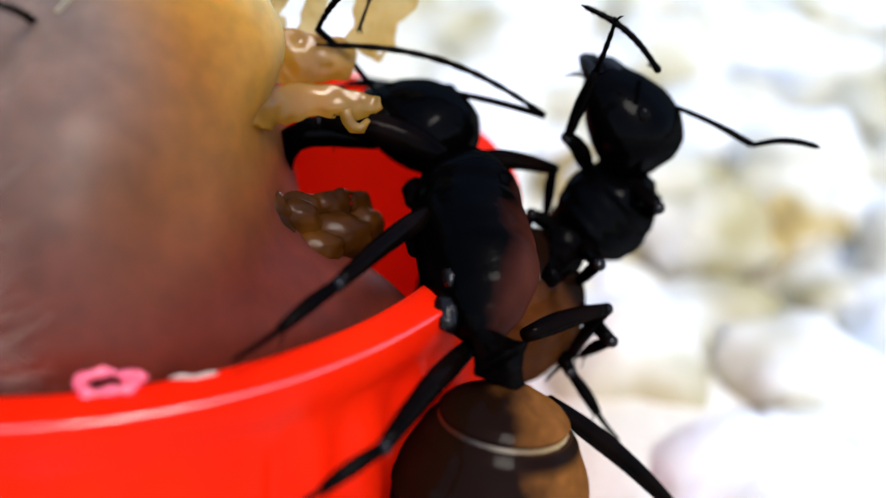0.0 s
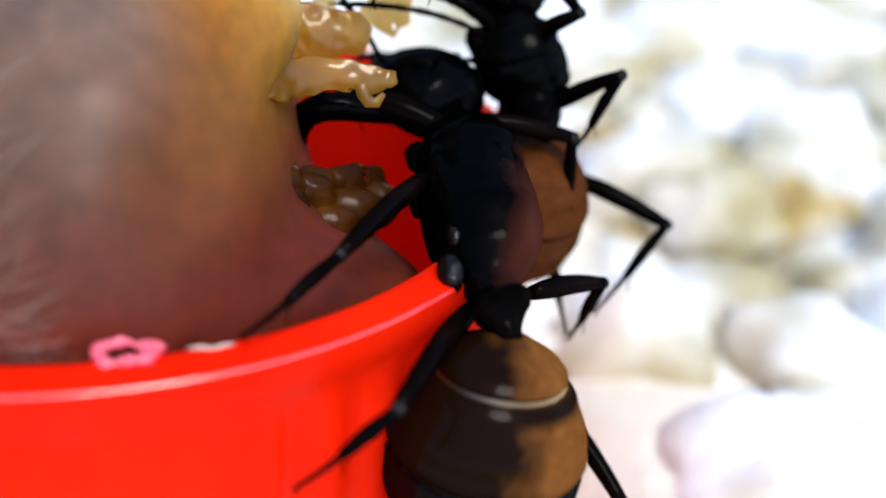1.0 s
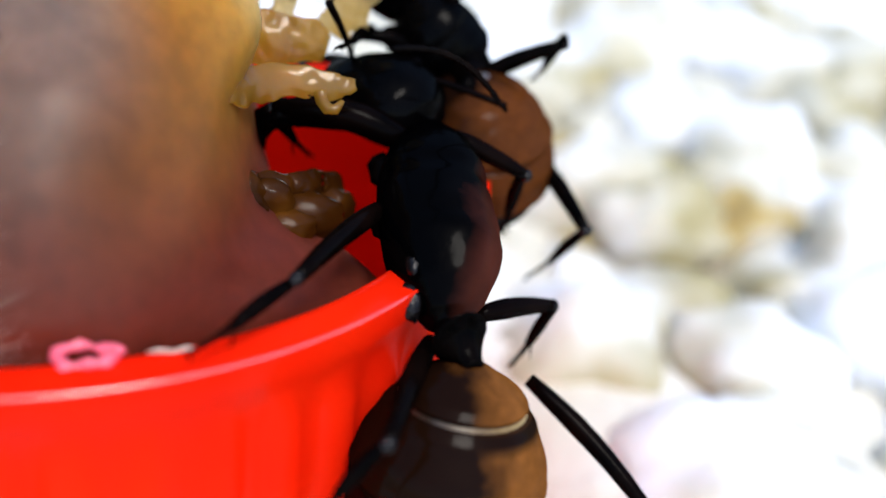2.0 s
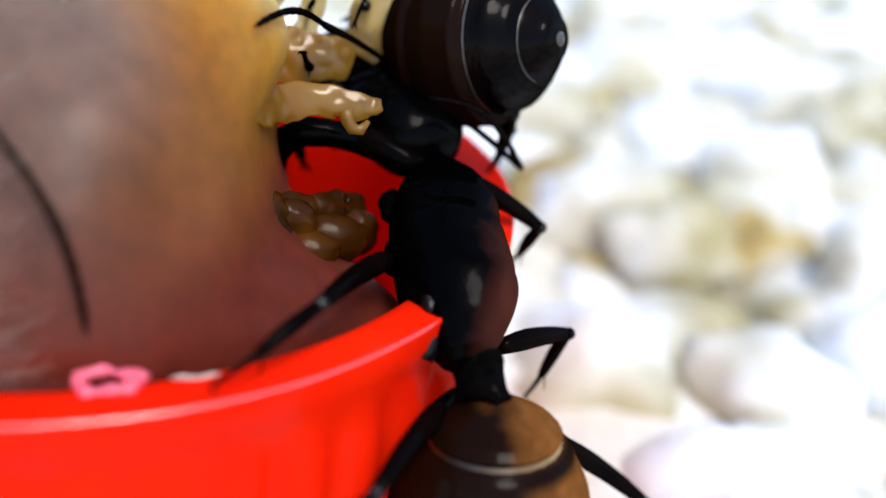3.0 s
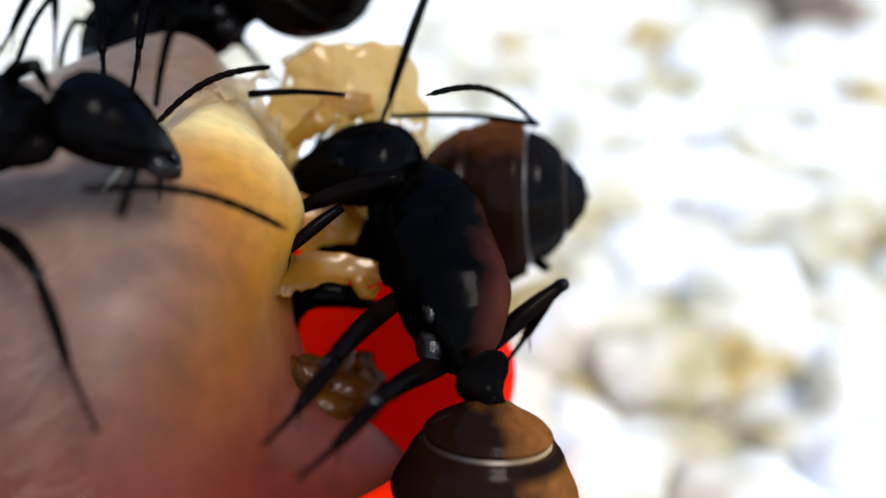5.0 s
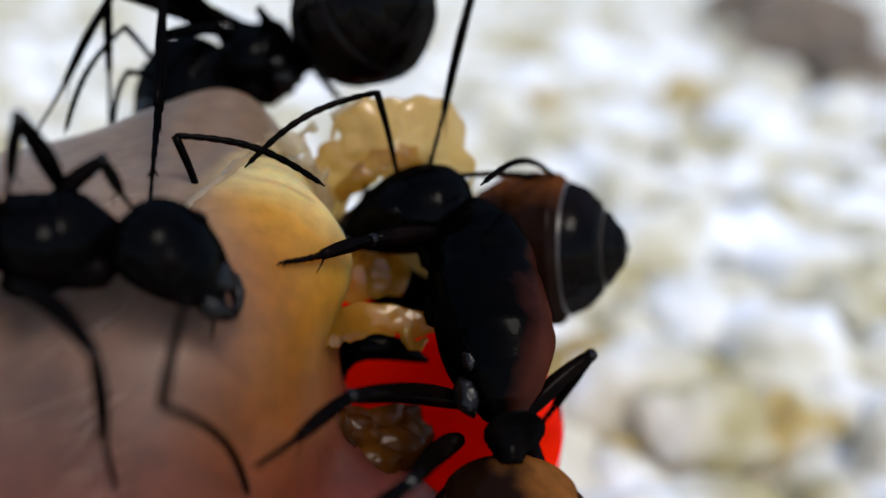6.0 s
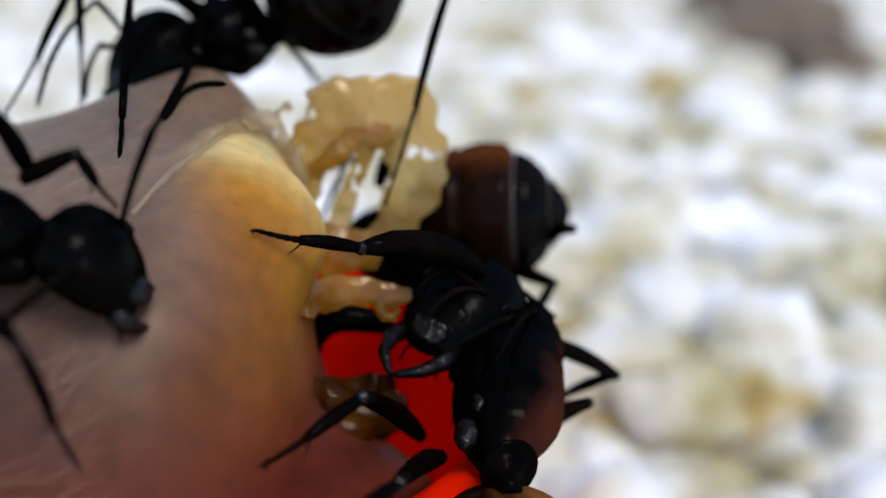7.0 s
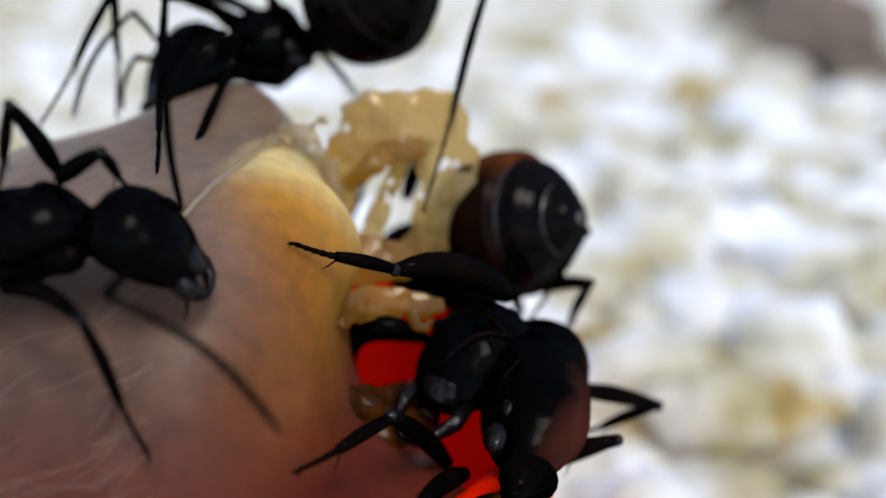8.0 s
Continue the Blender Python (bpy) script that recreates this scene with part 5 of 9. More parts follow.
    walk(climber_parts["AR_funiculus"], [
        (0, mm(8.83, -1.57, 2.38, 20, 23, 82)), (0.2, mm(8.79, -1.69, 2.20, 21, 25, 84)), (0.5, mm(13.81, -0.57, 1.73, 35, 45, 107)),
        (0.7, mm(10.53, -2.55, 1.75, 20, 22, 83)), (1, mm(11.05, -2.31, 1.68, 27, 18, 93)), (1.5, mm(9.92, -2.00, 2.27, 49, -12, 127)),
        (1.7, mm(9.04, -1.54, 2.12, 49, -12, 123)), (2.8, mm(7.54, -2.63, 1.81, 57, -16, 113)), (3, mm(9.17, -3.23, 0.81, 51, -16, 117)),
        (3.5, mm(7.96, -3.20, 1.79, 49, -22, 144)), (4, mm(8.22, -3.85, 1.94, 52, -17, 119)), (4.2, mm(9.45, -4.43, 1.22, 51, -12, 115)),
        (5.3, mm(9.71, -3.54, 2.71, 49, -6, 118)), (5.5, mm(9.16, -4.48, 1.82, 48, -8, 128)), (6, mm(10.56, -3.81, 0.59, 53, -13, 128)),
        (6.3, mm(14.59, 0.40, -2.98, 62, -15, 137)), (6.5, mm(14.98, 0.70, 0.54, 61, 12, 134)), (6.7, mm(14.45, -0.20, 1.29, 52, 24, 120)),
        (7, mm(7.68, -0.76, 0.79, 59, -8, 154)), (7.2, mm(7.89, -1.49, 0.76, 57, -5, 152)), (7.5, mm(7.74, -1.25, -0.26, 59, -6, 152)),
        (8, mm(7.74, -1.25, -0.26, 59, -7, 152)),
    ])
    walk(follower, [
        (0, mm(15.61, -1.26, 14.34, 67, -46, 8)), (0.2, mm(14.84, -1.22, 13.68, 67, -46, 8)), (0.5, mm(14.89, -0.12, 15.01, 96, -80, 13)),
        (0.7, mm(14.19, 0.75, 16.01, 44, -73, 65)), (1, mm(14.21, 1.79, 17.17, -44, -73, 174)), (1.5, mm(13.12, 2.92, 17.71, -116, -72, -108)),
        (1.7, mm(14.14, 3.32, 18.26, -52, -62, -171)), (2.8, mm(10.92, 4.55, 17.84, -51, -21, -124)), (3, mm(10.91, 4.94, 18.23, -50, -18, -127)),
        (3.5, mm(11.21, 5.11, 18.64, -48, -13, -128)), (4, mm(11.19, 5.09, 18.62, -48, -13, -129)), (4.2, mm(11.32, 5.07, 18.62, -49, -15, -130)),
        (5.3, mm(11.68, 4.62, 17.61, -49, -25, -152)), (5.5, mm(11.57, 4.68, 17.64, -51, -26, -146)), (6, mm(11.76, 4.74, 17.81, -51, -26, -146)),
        (6.3, mm(11.93, 4.79, 17.97, -49, -24, -151)), (6.5, mm(12.02, 4.77, 17.95, -49, -24, -152)), (6.7, mm(11.99, 4.79, 17.99, -49, -24, -152)),
        (7, mm(11.84, 4.80, 18.01, -50, -25, -150)), (7.2, mm(12.11, 4.74, 17.89, -49, -24, -153)), (7.5, mm(12.13, 4.77, 17.97, -49, -22, -153)),
        (8, mm(12.13, 4.77, 17.97, -49, -22, -153)),
    ])
    walk(follower_parts["head"], [
        (0, mm(3.69, -0.00, 0.00, 78, 2, 70)), (0.2, mm(3.69, -0.00, 0.00, 45, 44, 67)), (0.5, mm(3.69, 0.00, 0.00, 2, 65, -5)),
        (0.7, mm(3.69, 0.00, -0.00, 13, 41, 6)), (1, mm(3.69, -0.00, -0.00, -9, 52, -38)), (1.5, mm(3.69, -0.00, 0.00, -40, 61, -67)),
        (1.7, mm(3.69, 0.00, 0.00, -13, 44, -52)), (2.8, mm(3.69, 0.00, -0.00, -51, 40, -171)), (3, mm(3.69, -0.00, -0.00, -50, 47, -168)),
        (3.5, mm(3.69, 0.00, 0.00, -44, 48, -167)), (4, mm(3.69, 0.00, -0.00, -46, 49, -168)), (4.2, mm(3.69, 0.00, -0.00, -48, 49, -170)),
        (5.3, mm(3.69, 0.00, -0.00, -67, 58, -172)), (5.5, mm(3.69, 0.00, 0.00, -62, 53, -167)), (6, mm(3.69, -0.00, 0.00, -61, 52, -166)),
        (6.3, mm(3.69, 0.00, 0.00, -58, 55, -163)), (6.5, mm(3.69, 0.00, 0.00, -58, 55, -162)), (6.7, mm(3.69, 0.00, 0.00, -57, 54, -162)),
        (7, mm(3.69, -0.00, 0.00, -54, 46, -160)), (7.2, mm(3.69, -0.00, 0.00, -56, 53, -160)), (7.5, mm(3.69, -0.00, 0.00, -51, 53, -155)),
        (8, mm(3.69, -0.00, 0.00, -51, 53, -155)),
    ])
    walk(follower_parts["gaster"], [
        (0, mm(-0.55, 0.11, 3.08, 63, 45, 177)), (0.2, mm(-0.11, 0.11, 3.13, 75, 53, 179)), (0.5, mm(0.35, 1.65, 2.64, 104, 40, 178)),
        (0.7, mm(-0.40, 1.44, 2.75, 102, 46, -166)), (1, mm(0.34, 2.04, 2.35, 86, 34, 165)), (1.5, mm(1.47, 1.84, 2.07, -73, 9, -164)),
        (1.7, mm(0.59, 2.02, 2.33, 118, 34, -173)), (2.8, mm(2.87, -0.54, 1.14, 78, -60, 63)), (3, mm(2.85, -0.46, 1.22, 68, -62, 72)),
        (3.5, mm(2.81, -0.46, 1.30, 42, -58, 98)), (4, mm(2.74, -0.52, 1.42, 24, -52, 123)), (4.2, mm(2.74, -0.57, 1.41, 23, -52, 124)),
        (5.3, mm(2.73, -0.56, 1.43, -7, -54, 176)), (5.5, mm(2.89, -0.69, 0.98, -0, -56, 166)), (6, mm(2.87, -0.78, 0.99, 7, -62, 157)),
        (6.3, mm(2.78, -0.78, 1.21, 27, -59, 128)), (6.5, mm(2.74, -1.48, -0.40, 2, -63, 163)), (6.7, mm(2.67, -1.58, -0.46, 8, -61, 155)),
        (7, mm(2.66, -1.62, -0.36, -5, -52, 172)), (7.2, mm(2.54, -1.75, -0.54, -5, -59, 173)), (7.5, mm(2.79, -1.43, -0.04, 31, -71, 126)),
        (8, mm(2.79, -1.43, -0.04, 30, -71, 126)),
    ])
    walk(follower_parts["petiole"], [
        (0, mm(0.00, 0.00, 0.00, 50, -80, 168)), (0.2, mm(0.00, 0.00, 0.00, 89, -87, 134)), (0.5, mm(0.00, 0.00, 0.00, 112, -57, 78)),
        (0.7, mm(0.00, 0.00, 0.00, 86, -61, 105)), (1, mm(0.00, 0.00, 0.00, 88, -49, 81)), (1.5, mm(0.00, 0.00, 0.00, 124, -41, 51)),
        (1.7, mm(0.00, 0.00, 0.00, 86, -48, 74)), (2.8, mm(0.00, 0.00, 0.00, 47, -21, -11)), (3, mm(0.00, 0.00, 0.00, 46, -23, -9)),
        (3.5, mm(0.00, 0.00, 0.00, 42, -24, -9)), (4, mm(0.00, 0.00, 0.00, 45, -27, -11)), (4.2, mm(0.00, 0.00, 0.00, 42, -27, -12)),
        (5.3, mm(0.00, 0.00, 0.00, 4, -27, -12)), (5.5, mm(0.00, 0.00, 0.00, 1, -18, -13)), (6, mm(0.00, 0.00, 0.00, -2, -18, -15)),
        (6.3, mm(0.00, 0.00, 0.00, -3, -23, -16)), (6.5, mm(0.00, 0.00, 0.00, -13, 7, -28)), (6.7, mm(0.00, 0.00, 0.00, -14, 9, -31)),
        (7, mm(0.00, 0.00, 0.00, -16, 7, -31)), (7.2, mm(0.00, 0.00, 0.00, -17, 10, -34)), (7.5, mm(0.00, 0.00, 0.00, -11, 1, -27)),
        (8, mm(0.00, 0.00, 0.00, -11, 1, -27)),
    ])
    walk(follower_parts["FL_femur"], [
        (0, mm(2.36, 1.47, 0.05, 137, -45, 78)), (0.2, mm(1.81, 2.66, 0.03, -72, 1, 19)), (0.5, mm(2.24, 0.77, 0.02, 108, -10, 72)),
        (0.7, mm(2.74, 1.08, -0.43, 72, 22, 67)), (1, mm(3.08, 0.54, -0.34, 67, 23, 32)), (1.5, mm(2.43, 1.25, -0.28, 101, 17, 45)),
        (1.7, mm(2.26, 1.29, -0.32, 74, 14, 33)), (2.8, mm(3.09, 0.33, -0.01, 32, 48, -34)), (3, mm(3.20, 0.27, -0.20, 53, 29, -9)),
        (3.5, mm(3.21, 0.12, -0.17, 49, 11, -25)), (4, mm(3.10, 0.11, 0.02, 51, 13, -19)), (4.2, mm(3.15, 0.14, -0.09, 51, 8, -21)),
        (5.3, mm(1.88, 0.64, 0.82, 140, -69, -30)), (5.5, mm(2.07, 0.65, 0.73, 130, -65, -23)), (6, mm(2.07, 0.67, 0.73, 127, -65, -20)),
        (6.3, mm(1.85, 0.65, 0.77, 133, -70, -25)), (6.5, mm(1.83, 0.65, 0.76, 136, -71, -27)), (6.7, mm(1.84, 0.66, 0.77, 135, -71, -26)),
        (7, mm(1.93, 0.69, 0.77, 133, -69, -24)), (7.2, mm(1.79, 0.64, 0.75, 140, -71, -30)), (7.5, mm(1.81, 0.61, 0.76, 142, -72, -32)),
        (8, mm(1.80, 0.61, 0.76, 142, -72, -33)),
    ])
    walk(follower_parts["FL_tibia"], [
        (0, mm(2.65, 2.78, 1.42, -138, -35, 26)), (0.2, mm(3.63, 3.29, -0.02, 113, -52, 105)), (0.5, mm(2.82, 2.57, 0.36, 112, -5, 53)),
        (0.7, mm(3.44, 2.72, -1.15, 113, -50, 74)), (1, mm(4.58, 1.48, -1.08, 95, -34, 65)), (1.5, mm(3.72, 2.55, -0.85, 118, -14, 38)),
        (1.7, mm(3.82, 2.31, -0.79, 78, -34, 77)), (2.8, mm(4.14, -0.39, -1.44, 67, -18, 5)), (3, mm(4.86, 0.01, -1.13, 66, -29, 11)),
        (3.5, mm(4.92, -0.66, -0.53, 63, -29, 9)), (4, mm(4.87, -0.50, -0.40, 66, -26, -3)), (4.2, mm(4.92, -0.54, -0.35, 67, -27, -3)),
        (5.3, mm(2.47, 0.30, 2.61, 52, -38, 58)), (5.5, mm(2.81, 0.33, 2.47, 55, -34, 54)), (6, mm(2.83, 0.39, 2.47, 55, -34, 54)),
        (6.3, mm(2.45, 0.38, 2.57, 50, -37, 58)), (6.5, mm(2.40, 0.37, 2.58, 50, -37, 59)), (6.7, mm(2.41, 0.38, 2.58, 50, -37, 59)),
        (7, mm(2.55, 0.42, 2.57, 51, -35, 59)), (7.2, mm(2.32, 0.33, 2.56, 49, -37, 60)), (7.5, mm(2.30, 0.29, 2.59, 48, -37, 60)),
        (8, mm(2.29, 0.29, 2.59, 48, -37, 60)),
    ])
    walk(follower_parts["FR_femur"], [
        (0, mm(2.91, 0.69, -0.01, -56, -53, -77)), (0.2, mm(3.62, 1.09, -0.19, -68, -40, -65)), (0.5, mm(2.45, -0.06, 0.39, -95, -36, -85)),
        (0.7, mm(2.08, -0.21, 0.34, -90, -44, -74)), (1, mm(2.57, 0.16, 0.23, -142, -60, -46)), (1.5, mm(2.40, 0.23, 0.85, -140, -6, -40)),
        (1.7, mm(1.94, 1.03, 0.13, -124, -27, -51)), (2.8, mm(3.19, -0.89, 0.21, 100, -49, -20)), (3, mm(3.43, -0.83, -0.32, 96, -51, -17)),
        (3.5, mm(3.20, -1.23, 0.23, 129, -66, -42)), (4, mm(3.05, -1.16, 0.63, 120, -61, -37)), (4.2, mm(3.17, -1.33, 0.57, 121, -60, -37)),
        (5.3, mm(4.28, -1.97, 0.14, 180, -55, -61)), (5.5, mm(4.34, -2.09, 0.12, 171, -53, -57)), (6, mm(4.34, -2.04, 0.16, 168, -54, -55)),
        (6.3, mm(4.68, -2.20, 0.11, 178, -56, -62)), (6.5, mm(4.89, -2.34, 0.04, -177, -56, -64)), (6.7, mm(4.70, -2.22, 0.12, -178, -56, -63)),
        (7, mm(4.41, -2.09, 0.18, -180, -55, -62)), (7.2, mm(4.61, -2.13, 0.17, -171, -54, -67)), (7.5, mm(4.69, -2.21, 0.13, -165, -54, -71)),
        (8, mm(4.70, -2.21, 0.13, -165, -54, -71)),
    ])
    walk(follower_parts["FR_tibia"], [
        (0, mm(3.23, -0.74, 1.97, 148, 70, -160)), (0.2, mm(4.43, -0.61, 1.39, 101, 72, 153)), (0.5, mm(2.63, -2.04, 1.83, 175, 86, -172)),
        (0.7, mm(2.57, -1.90, 2.06, 11, 69, 25)), (1, mm(3.41, -0.73, 2.36, -23, 54, -32)), (1.5, mm(4.28, -1.33, 1.12, -72, 73, -84)),
        (1.7, mm(3.32, -0.67, 1.24, -29, 61, -52)), (2.8, mm(4.69, -1.43, 2.07, -65, 41, -154)), (3, mm(4.90, -1.28, 1.60, -67, 46, -160)),
        (3.5, mm(3.95, -1.91, 2.47, -66, 56, -162)), (4, mm(3.99, -1.89, 2.78, -73, 59, -169)), (4.2, mm(4.14, -2.06, 2.71, -73, 58, -167)),
        (5.3, mm(4.96, -3.21, 2.15, -97, 72, -168)), (5.5, mm(5.15, -3.35, 2.07, -95, 67, -168)), (6, mm(5.17, -3.23, 2.15, -92, 66, -166)),
        (6.3, mm(5.34, -3.42, 2.14, -89, 72, -160)), (6.5, mm(5.50, -3.59, 2.06, -88, 73, -160)), (6.7, mm(5.33, -3.46, 2.15, -152, 86, 145)),
        (7, mm(5.07, -3.34, 2.19, 84, 49, 45)), (7.2, mm(5.17, -3.44, 2.17, 80, 47, 42)), (7.5, mm(5.16, -3.57, 2.12, 77, 47, 36)),
        (8, mm(5.15, -3.58, 2.12, 77, 47, 36)),
    ])
    walk(follower_parts["ML_femur"], [
        (0, mm(0.30, 0.33, 0.30, 104, -29, 98)), (0.2, mm(1.51, 0.74, 0.00, 103, -29, 99)), (0.5, mm(1.12, 0.32, 0.19, 103, 1, 65)),
        (0.7, mm(0.55, 0.13, 0.23, 85, 3, 65)), (1, mm(0.82, 0.96, -0.06, 54, 35, 27)), (1.5, mm(1.21, 0.79, 0.11, 85, 33, 33)),
        (1.7, mm(1.24, 1.64, -0.80, 81, 1, 33)), (2.8, mm(1.92, -0.33, -0.06, 67, 15, 46)), (3, mm(2.12, -0.21, -0.48, 69, 20, 61)),
        (3.5, mm(1.95, -0.33, -0.09, 58, 15, 62)), (4, mm(1.74, -0.45, 0.37, 69, 24, 60)), (4.2, mm(1.82, -0.65, 0.35, 70, 24, 62)),
        (5.3, mm(2.81, -1.56, 0.05, 67, 16, 84)), (5.5, mm(2.80, -1.68, 0.11, 72, 18, 83)), (6, mm(2.80, -1.64, 0.14, 72, 17, 82)),
        (6.3, mm(3.25, -1.70, -0.12, 68, 18, 84)), (6.5, mm(3.49, -1.76, -0.29, 70, 19, 85)), (6.7, mm(3.24, -1.64, -0.14, 70, 19, 85)),
        (7, mm(2.84, -1.49, 0.04, 74, 21, 86)), (7.2, mm(3.04, -1.52, -0.01, 73, 22, 87)), (7.5, mm(3.13, -1.56, -0.07, 78, 25, 87)),
        (8, mm(3.13, -1.56, -0.07, 79, 25, 88)),
    ])
    walk(follower_parts["ML_tibia"], [
        (0, mm(0.09, 1.74, 1.07, 70, -2, -159)), (0.2, mm(1.29, 2.15, 0.79, 92, 11, -163)), (0.5, mm(1.82, 1.79, 0.15, 138, 21, 166)),
        (0.7, mm(1.22, 1.61, 0.15, 121, 21, 167)), (1, mm(2.00, 1.57, -1.00, 99, 7, 142)), (1.5, mm(2.35, 1.53, -0.79, 118, -8, 139)),
        (1.7, mm(2.61, 2.53, -0.83, 105, 15, 130)), (2.8, mm(3.03, 0.79, -0.48, -155, 61, 125)), (3, mm(2.87, 1.12, -1.03, -158, 66, 122)),
        (3.5, mm(2.68, 1.06, -0.50, -137, 72, 136)), (4, mm(2.48, 0.84, -0.28, -148, 63, 123)), (4.2, mm(2.51, 0.67, -0.30, -145, 62, 126)),
        (5.3, mm(2.97, -0.01, -0.41, 172, 57, 114)), (5.5, mm(2.98, -0.14, -0.39, -176, 56, 121)), (6, mm(3.01, -0.11, -0.34, -171, 57, 123)),
        (6.3, mm(3.41, -0.16, -0.63, 178, 59, 116)), (6.5, mm(3.62, -0.23, -0.83, 173, 59, 114)), (6.7, mm(3.37, -0.11, -0.68, 175, 59, 114)),
        (7, mm(2.95, 0.03, -0.54, 176, 58, 116)), (7.2, mm(3.11, -0.02, -0.61, 168, 58, 111)), (7.5, mm(3.20, -0.09, -0.76, 163, 58, 107)),
        (8, mm(3.19, -0.09, -0.77, 163, 58, 107)),
    ])
    walk(follower_parts["MR_femur"], [
        (0, mm(0.44, -0.07, 0.30, -78, -79, -52)), (0.2, mm(0.65, -0.14, 0.24, -54, -76, -77)), (0.5, mm(1.00, 0.14, 0.36, -132, -55, -35)),
        (0.7, mm(1.02, -1.61, 0.97, -163, -69, -1)), (1, mm(0.27, 0.18, 0.80, -154, -64, -36)), (1.5, mm(1.39, -0.41, 1.12, -173, -38, -25)),
        (1.7, mm(0.70, 0.02, 0.88, -144, -54, -53)), (2.8, mm(0.30, 2.27, 2.70, -10, -54, 120)), (3, mm(0.19, 1.95, 2.64, 57, -27, 34)),
        (3.5, mm(0.31, 2.13, 2.13, 41, -31, 53)), (4, mm(0.50, 1.06, 2.02, -1, -21, -78)), (4.2, mm(0.46, 1.11, 2.10, 88, -34, -45)),
        (5.3, mm(-0.17, -0.25, 2.12, 6, -32, 113)), (5.5, mm(0.41, -0.02, 1.61, 48, -42, 64)), (6, mm(0.44, 0.03, 1.62, 51, -44, 60)),
        (6.3, mm(0.03, 0.18, 1.63, 49, -43, 60)), (6.5, mm(0.14, 0.26, 1.43, 43, -47, 68)), (6.7, mm(0.18, 0.04, 1.57, 31, -48, 83)),
        (7, mm(-0.02, 0.43, 1.67, 21, -58, 95)), (7.2, mm(-0.53, 1.40, 1.12, -39, -58, 162)), (7.5, mm(-0.40, 0.79, 1.45, 28, -73, 85)),
        (8, mm(-0.40, 0.79, 1.45, 28, -73, 85)),
    ])
    walk(follower_parts["MR_tibia"], [
        (0, mm(0.82, -0.55, 3.48, 138, 56, -165)), (0.2, mm(0.83, -0.92, 3.38, 127, 55, -174)), (0.5, mm(2.52, -0.93, 3.01, 142, 55, 156)),
        (0.7, mm(2.16, -1.63, 4.00, 123, 60, 143)), (1, mm(1.40, -0.65, 3.72, 148, 29, 151)), (1.5, mm(3.71, -1.50, 3.11, 172, 10, 157)),
        (1.7, mm(1.85, -1.49, 3.50, -122, 29, -174)), (2.8, mm(-0.64, 3.91, 5.33, 148, 67, 85)), (3, mm(2.58, 3.58, 4.11, -97, 47, 156)),
        (3.5, mm(2.00, 4.34, 3.78, -80, 36, 153)), (4, mm(1.12, -1.90, 3.17, 11, 14, 98)), (4.2, mm(2.38, -0.79, 3.89, 29, 20, 96)),
        (5.3, mm(-1.24, 2.29, 3.82, -8, 84, -69)), (5.5, mm(1.47, 2.12, 3.79, -109, 52, 166)), (6, mm(1.62, 2.05, 3.87, -103, 49, 169)),
        (6.3, mm(1.20, 2.25, 3.84, -101, 54, 173)), (6.5, mm(0.98, 2.31, 3.79, -99, 54, 175)), (6.7, mm(0.45, 2.19, 3.98, -108, 57, 169)),
        (7, mm(-0.17, 2.11, 4.43, -124, 58, 156)), (7.2, mm(-2.18, 1.93, 3.86, 81, 26, 93)), (7.5, mm(-0.31, 1.76, 4.54, -147, 61, 138)),
        (8, mm(-0.32, 1.76, 4.54, -147, 61, 138)),
    ])
    walk(follower_parts["HL_femur"], [
        (0, mm(-2.19, -0.97, 0.64, -42, -47, -94)), (0.2, mm(-1.97, -1.86, 0.65, -80, -55, -48)), (0.5, mm(-1.69, 0.33, 0.97, -72, -43, -113)),
        (0.7, mm(-1.54, -0.84, 0.89, -70, -58, -98)), (1, mm(-2.03, 1.02, 0.82, 34, -17, 154)), (1.5, mm(-1.32, 0.63, 2.12, 27, -39, 151)),
        (1.7, mm(-1.43, 0.79, 0.93, 27, -21, 142)), (2.8, mm(0.12, 0.79, 0.69, 52, -4, 63)), (3, mm(0.40, 0.75, 0.06, 49, -7, 61)),
        (3.5, mm(0.33, 0.50, 0.26, 32, -7, 75)), (4, mm(-0.04, 0.26, 0.97, 32, -6, 76)), (4.2, mm(0.04, 0.02, 0.97, 32, -6, 79)),
        (5.3, mm(0.93, -1.51, 0.59, 14, -14, 109)), (5.5, mm(0.89, -1.60, 0.74, 17, -14, 106)), (6, mm(0.77, -1.55, 0.94, 28, -13, 98)),
        (6.3, mm(1.11, -1.62, 0.64, 16, -12, 106)), (6.5, mm(1.28, -1.69, 0.53, 9, -11, 111)), (6.7, mm(0.91, -1.40, 0.68, 10, -11, 110)),
        (7, mm(0.35, -0.97, 0.94, 12, -11, 110)), (7.2, mm(0.46, -0.99, 0.76, 13, -11, 109)), (7.5, mm(0.50, -0.82, 0.61, 18, -9, 104)),
        (8, mm(0.50, -0.82, 0.61, 18, -9, 104)),
    ])
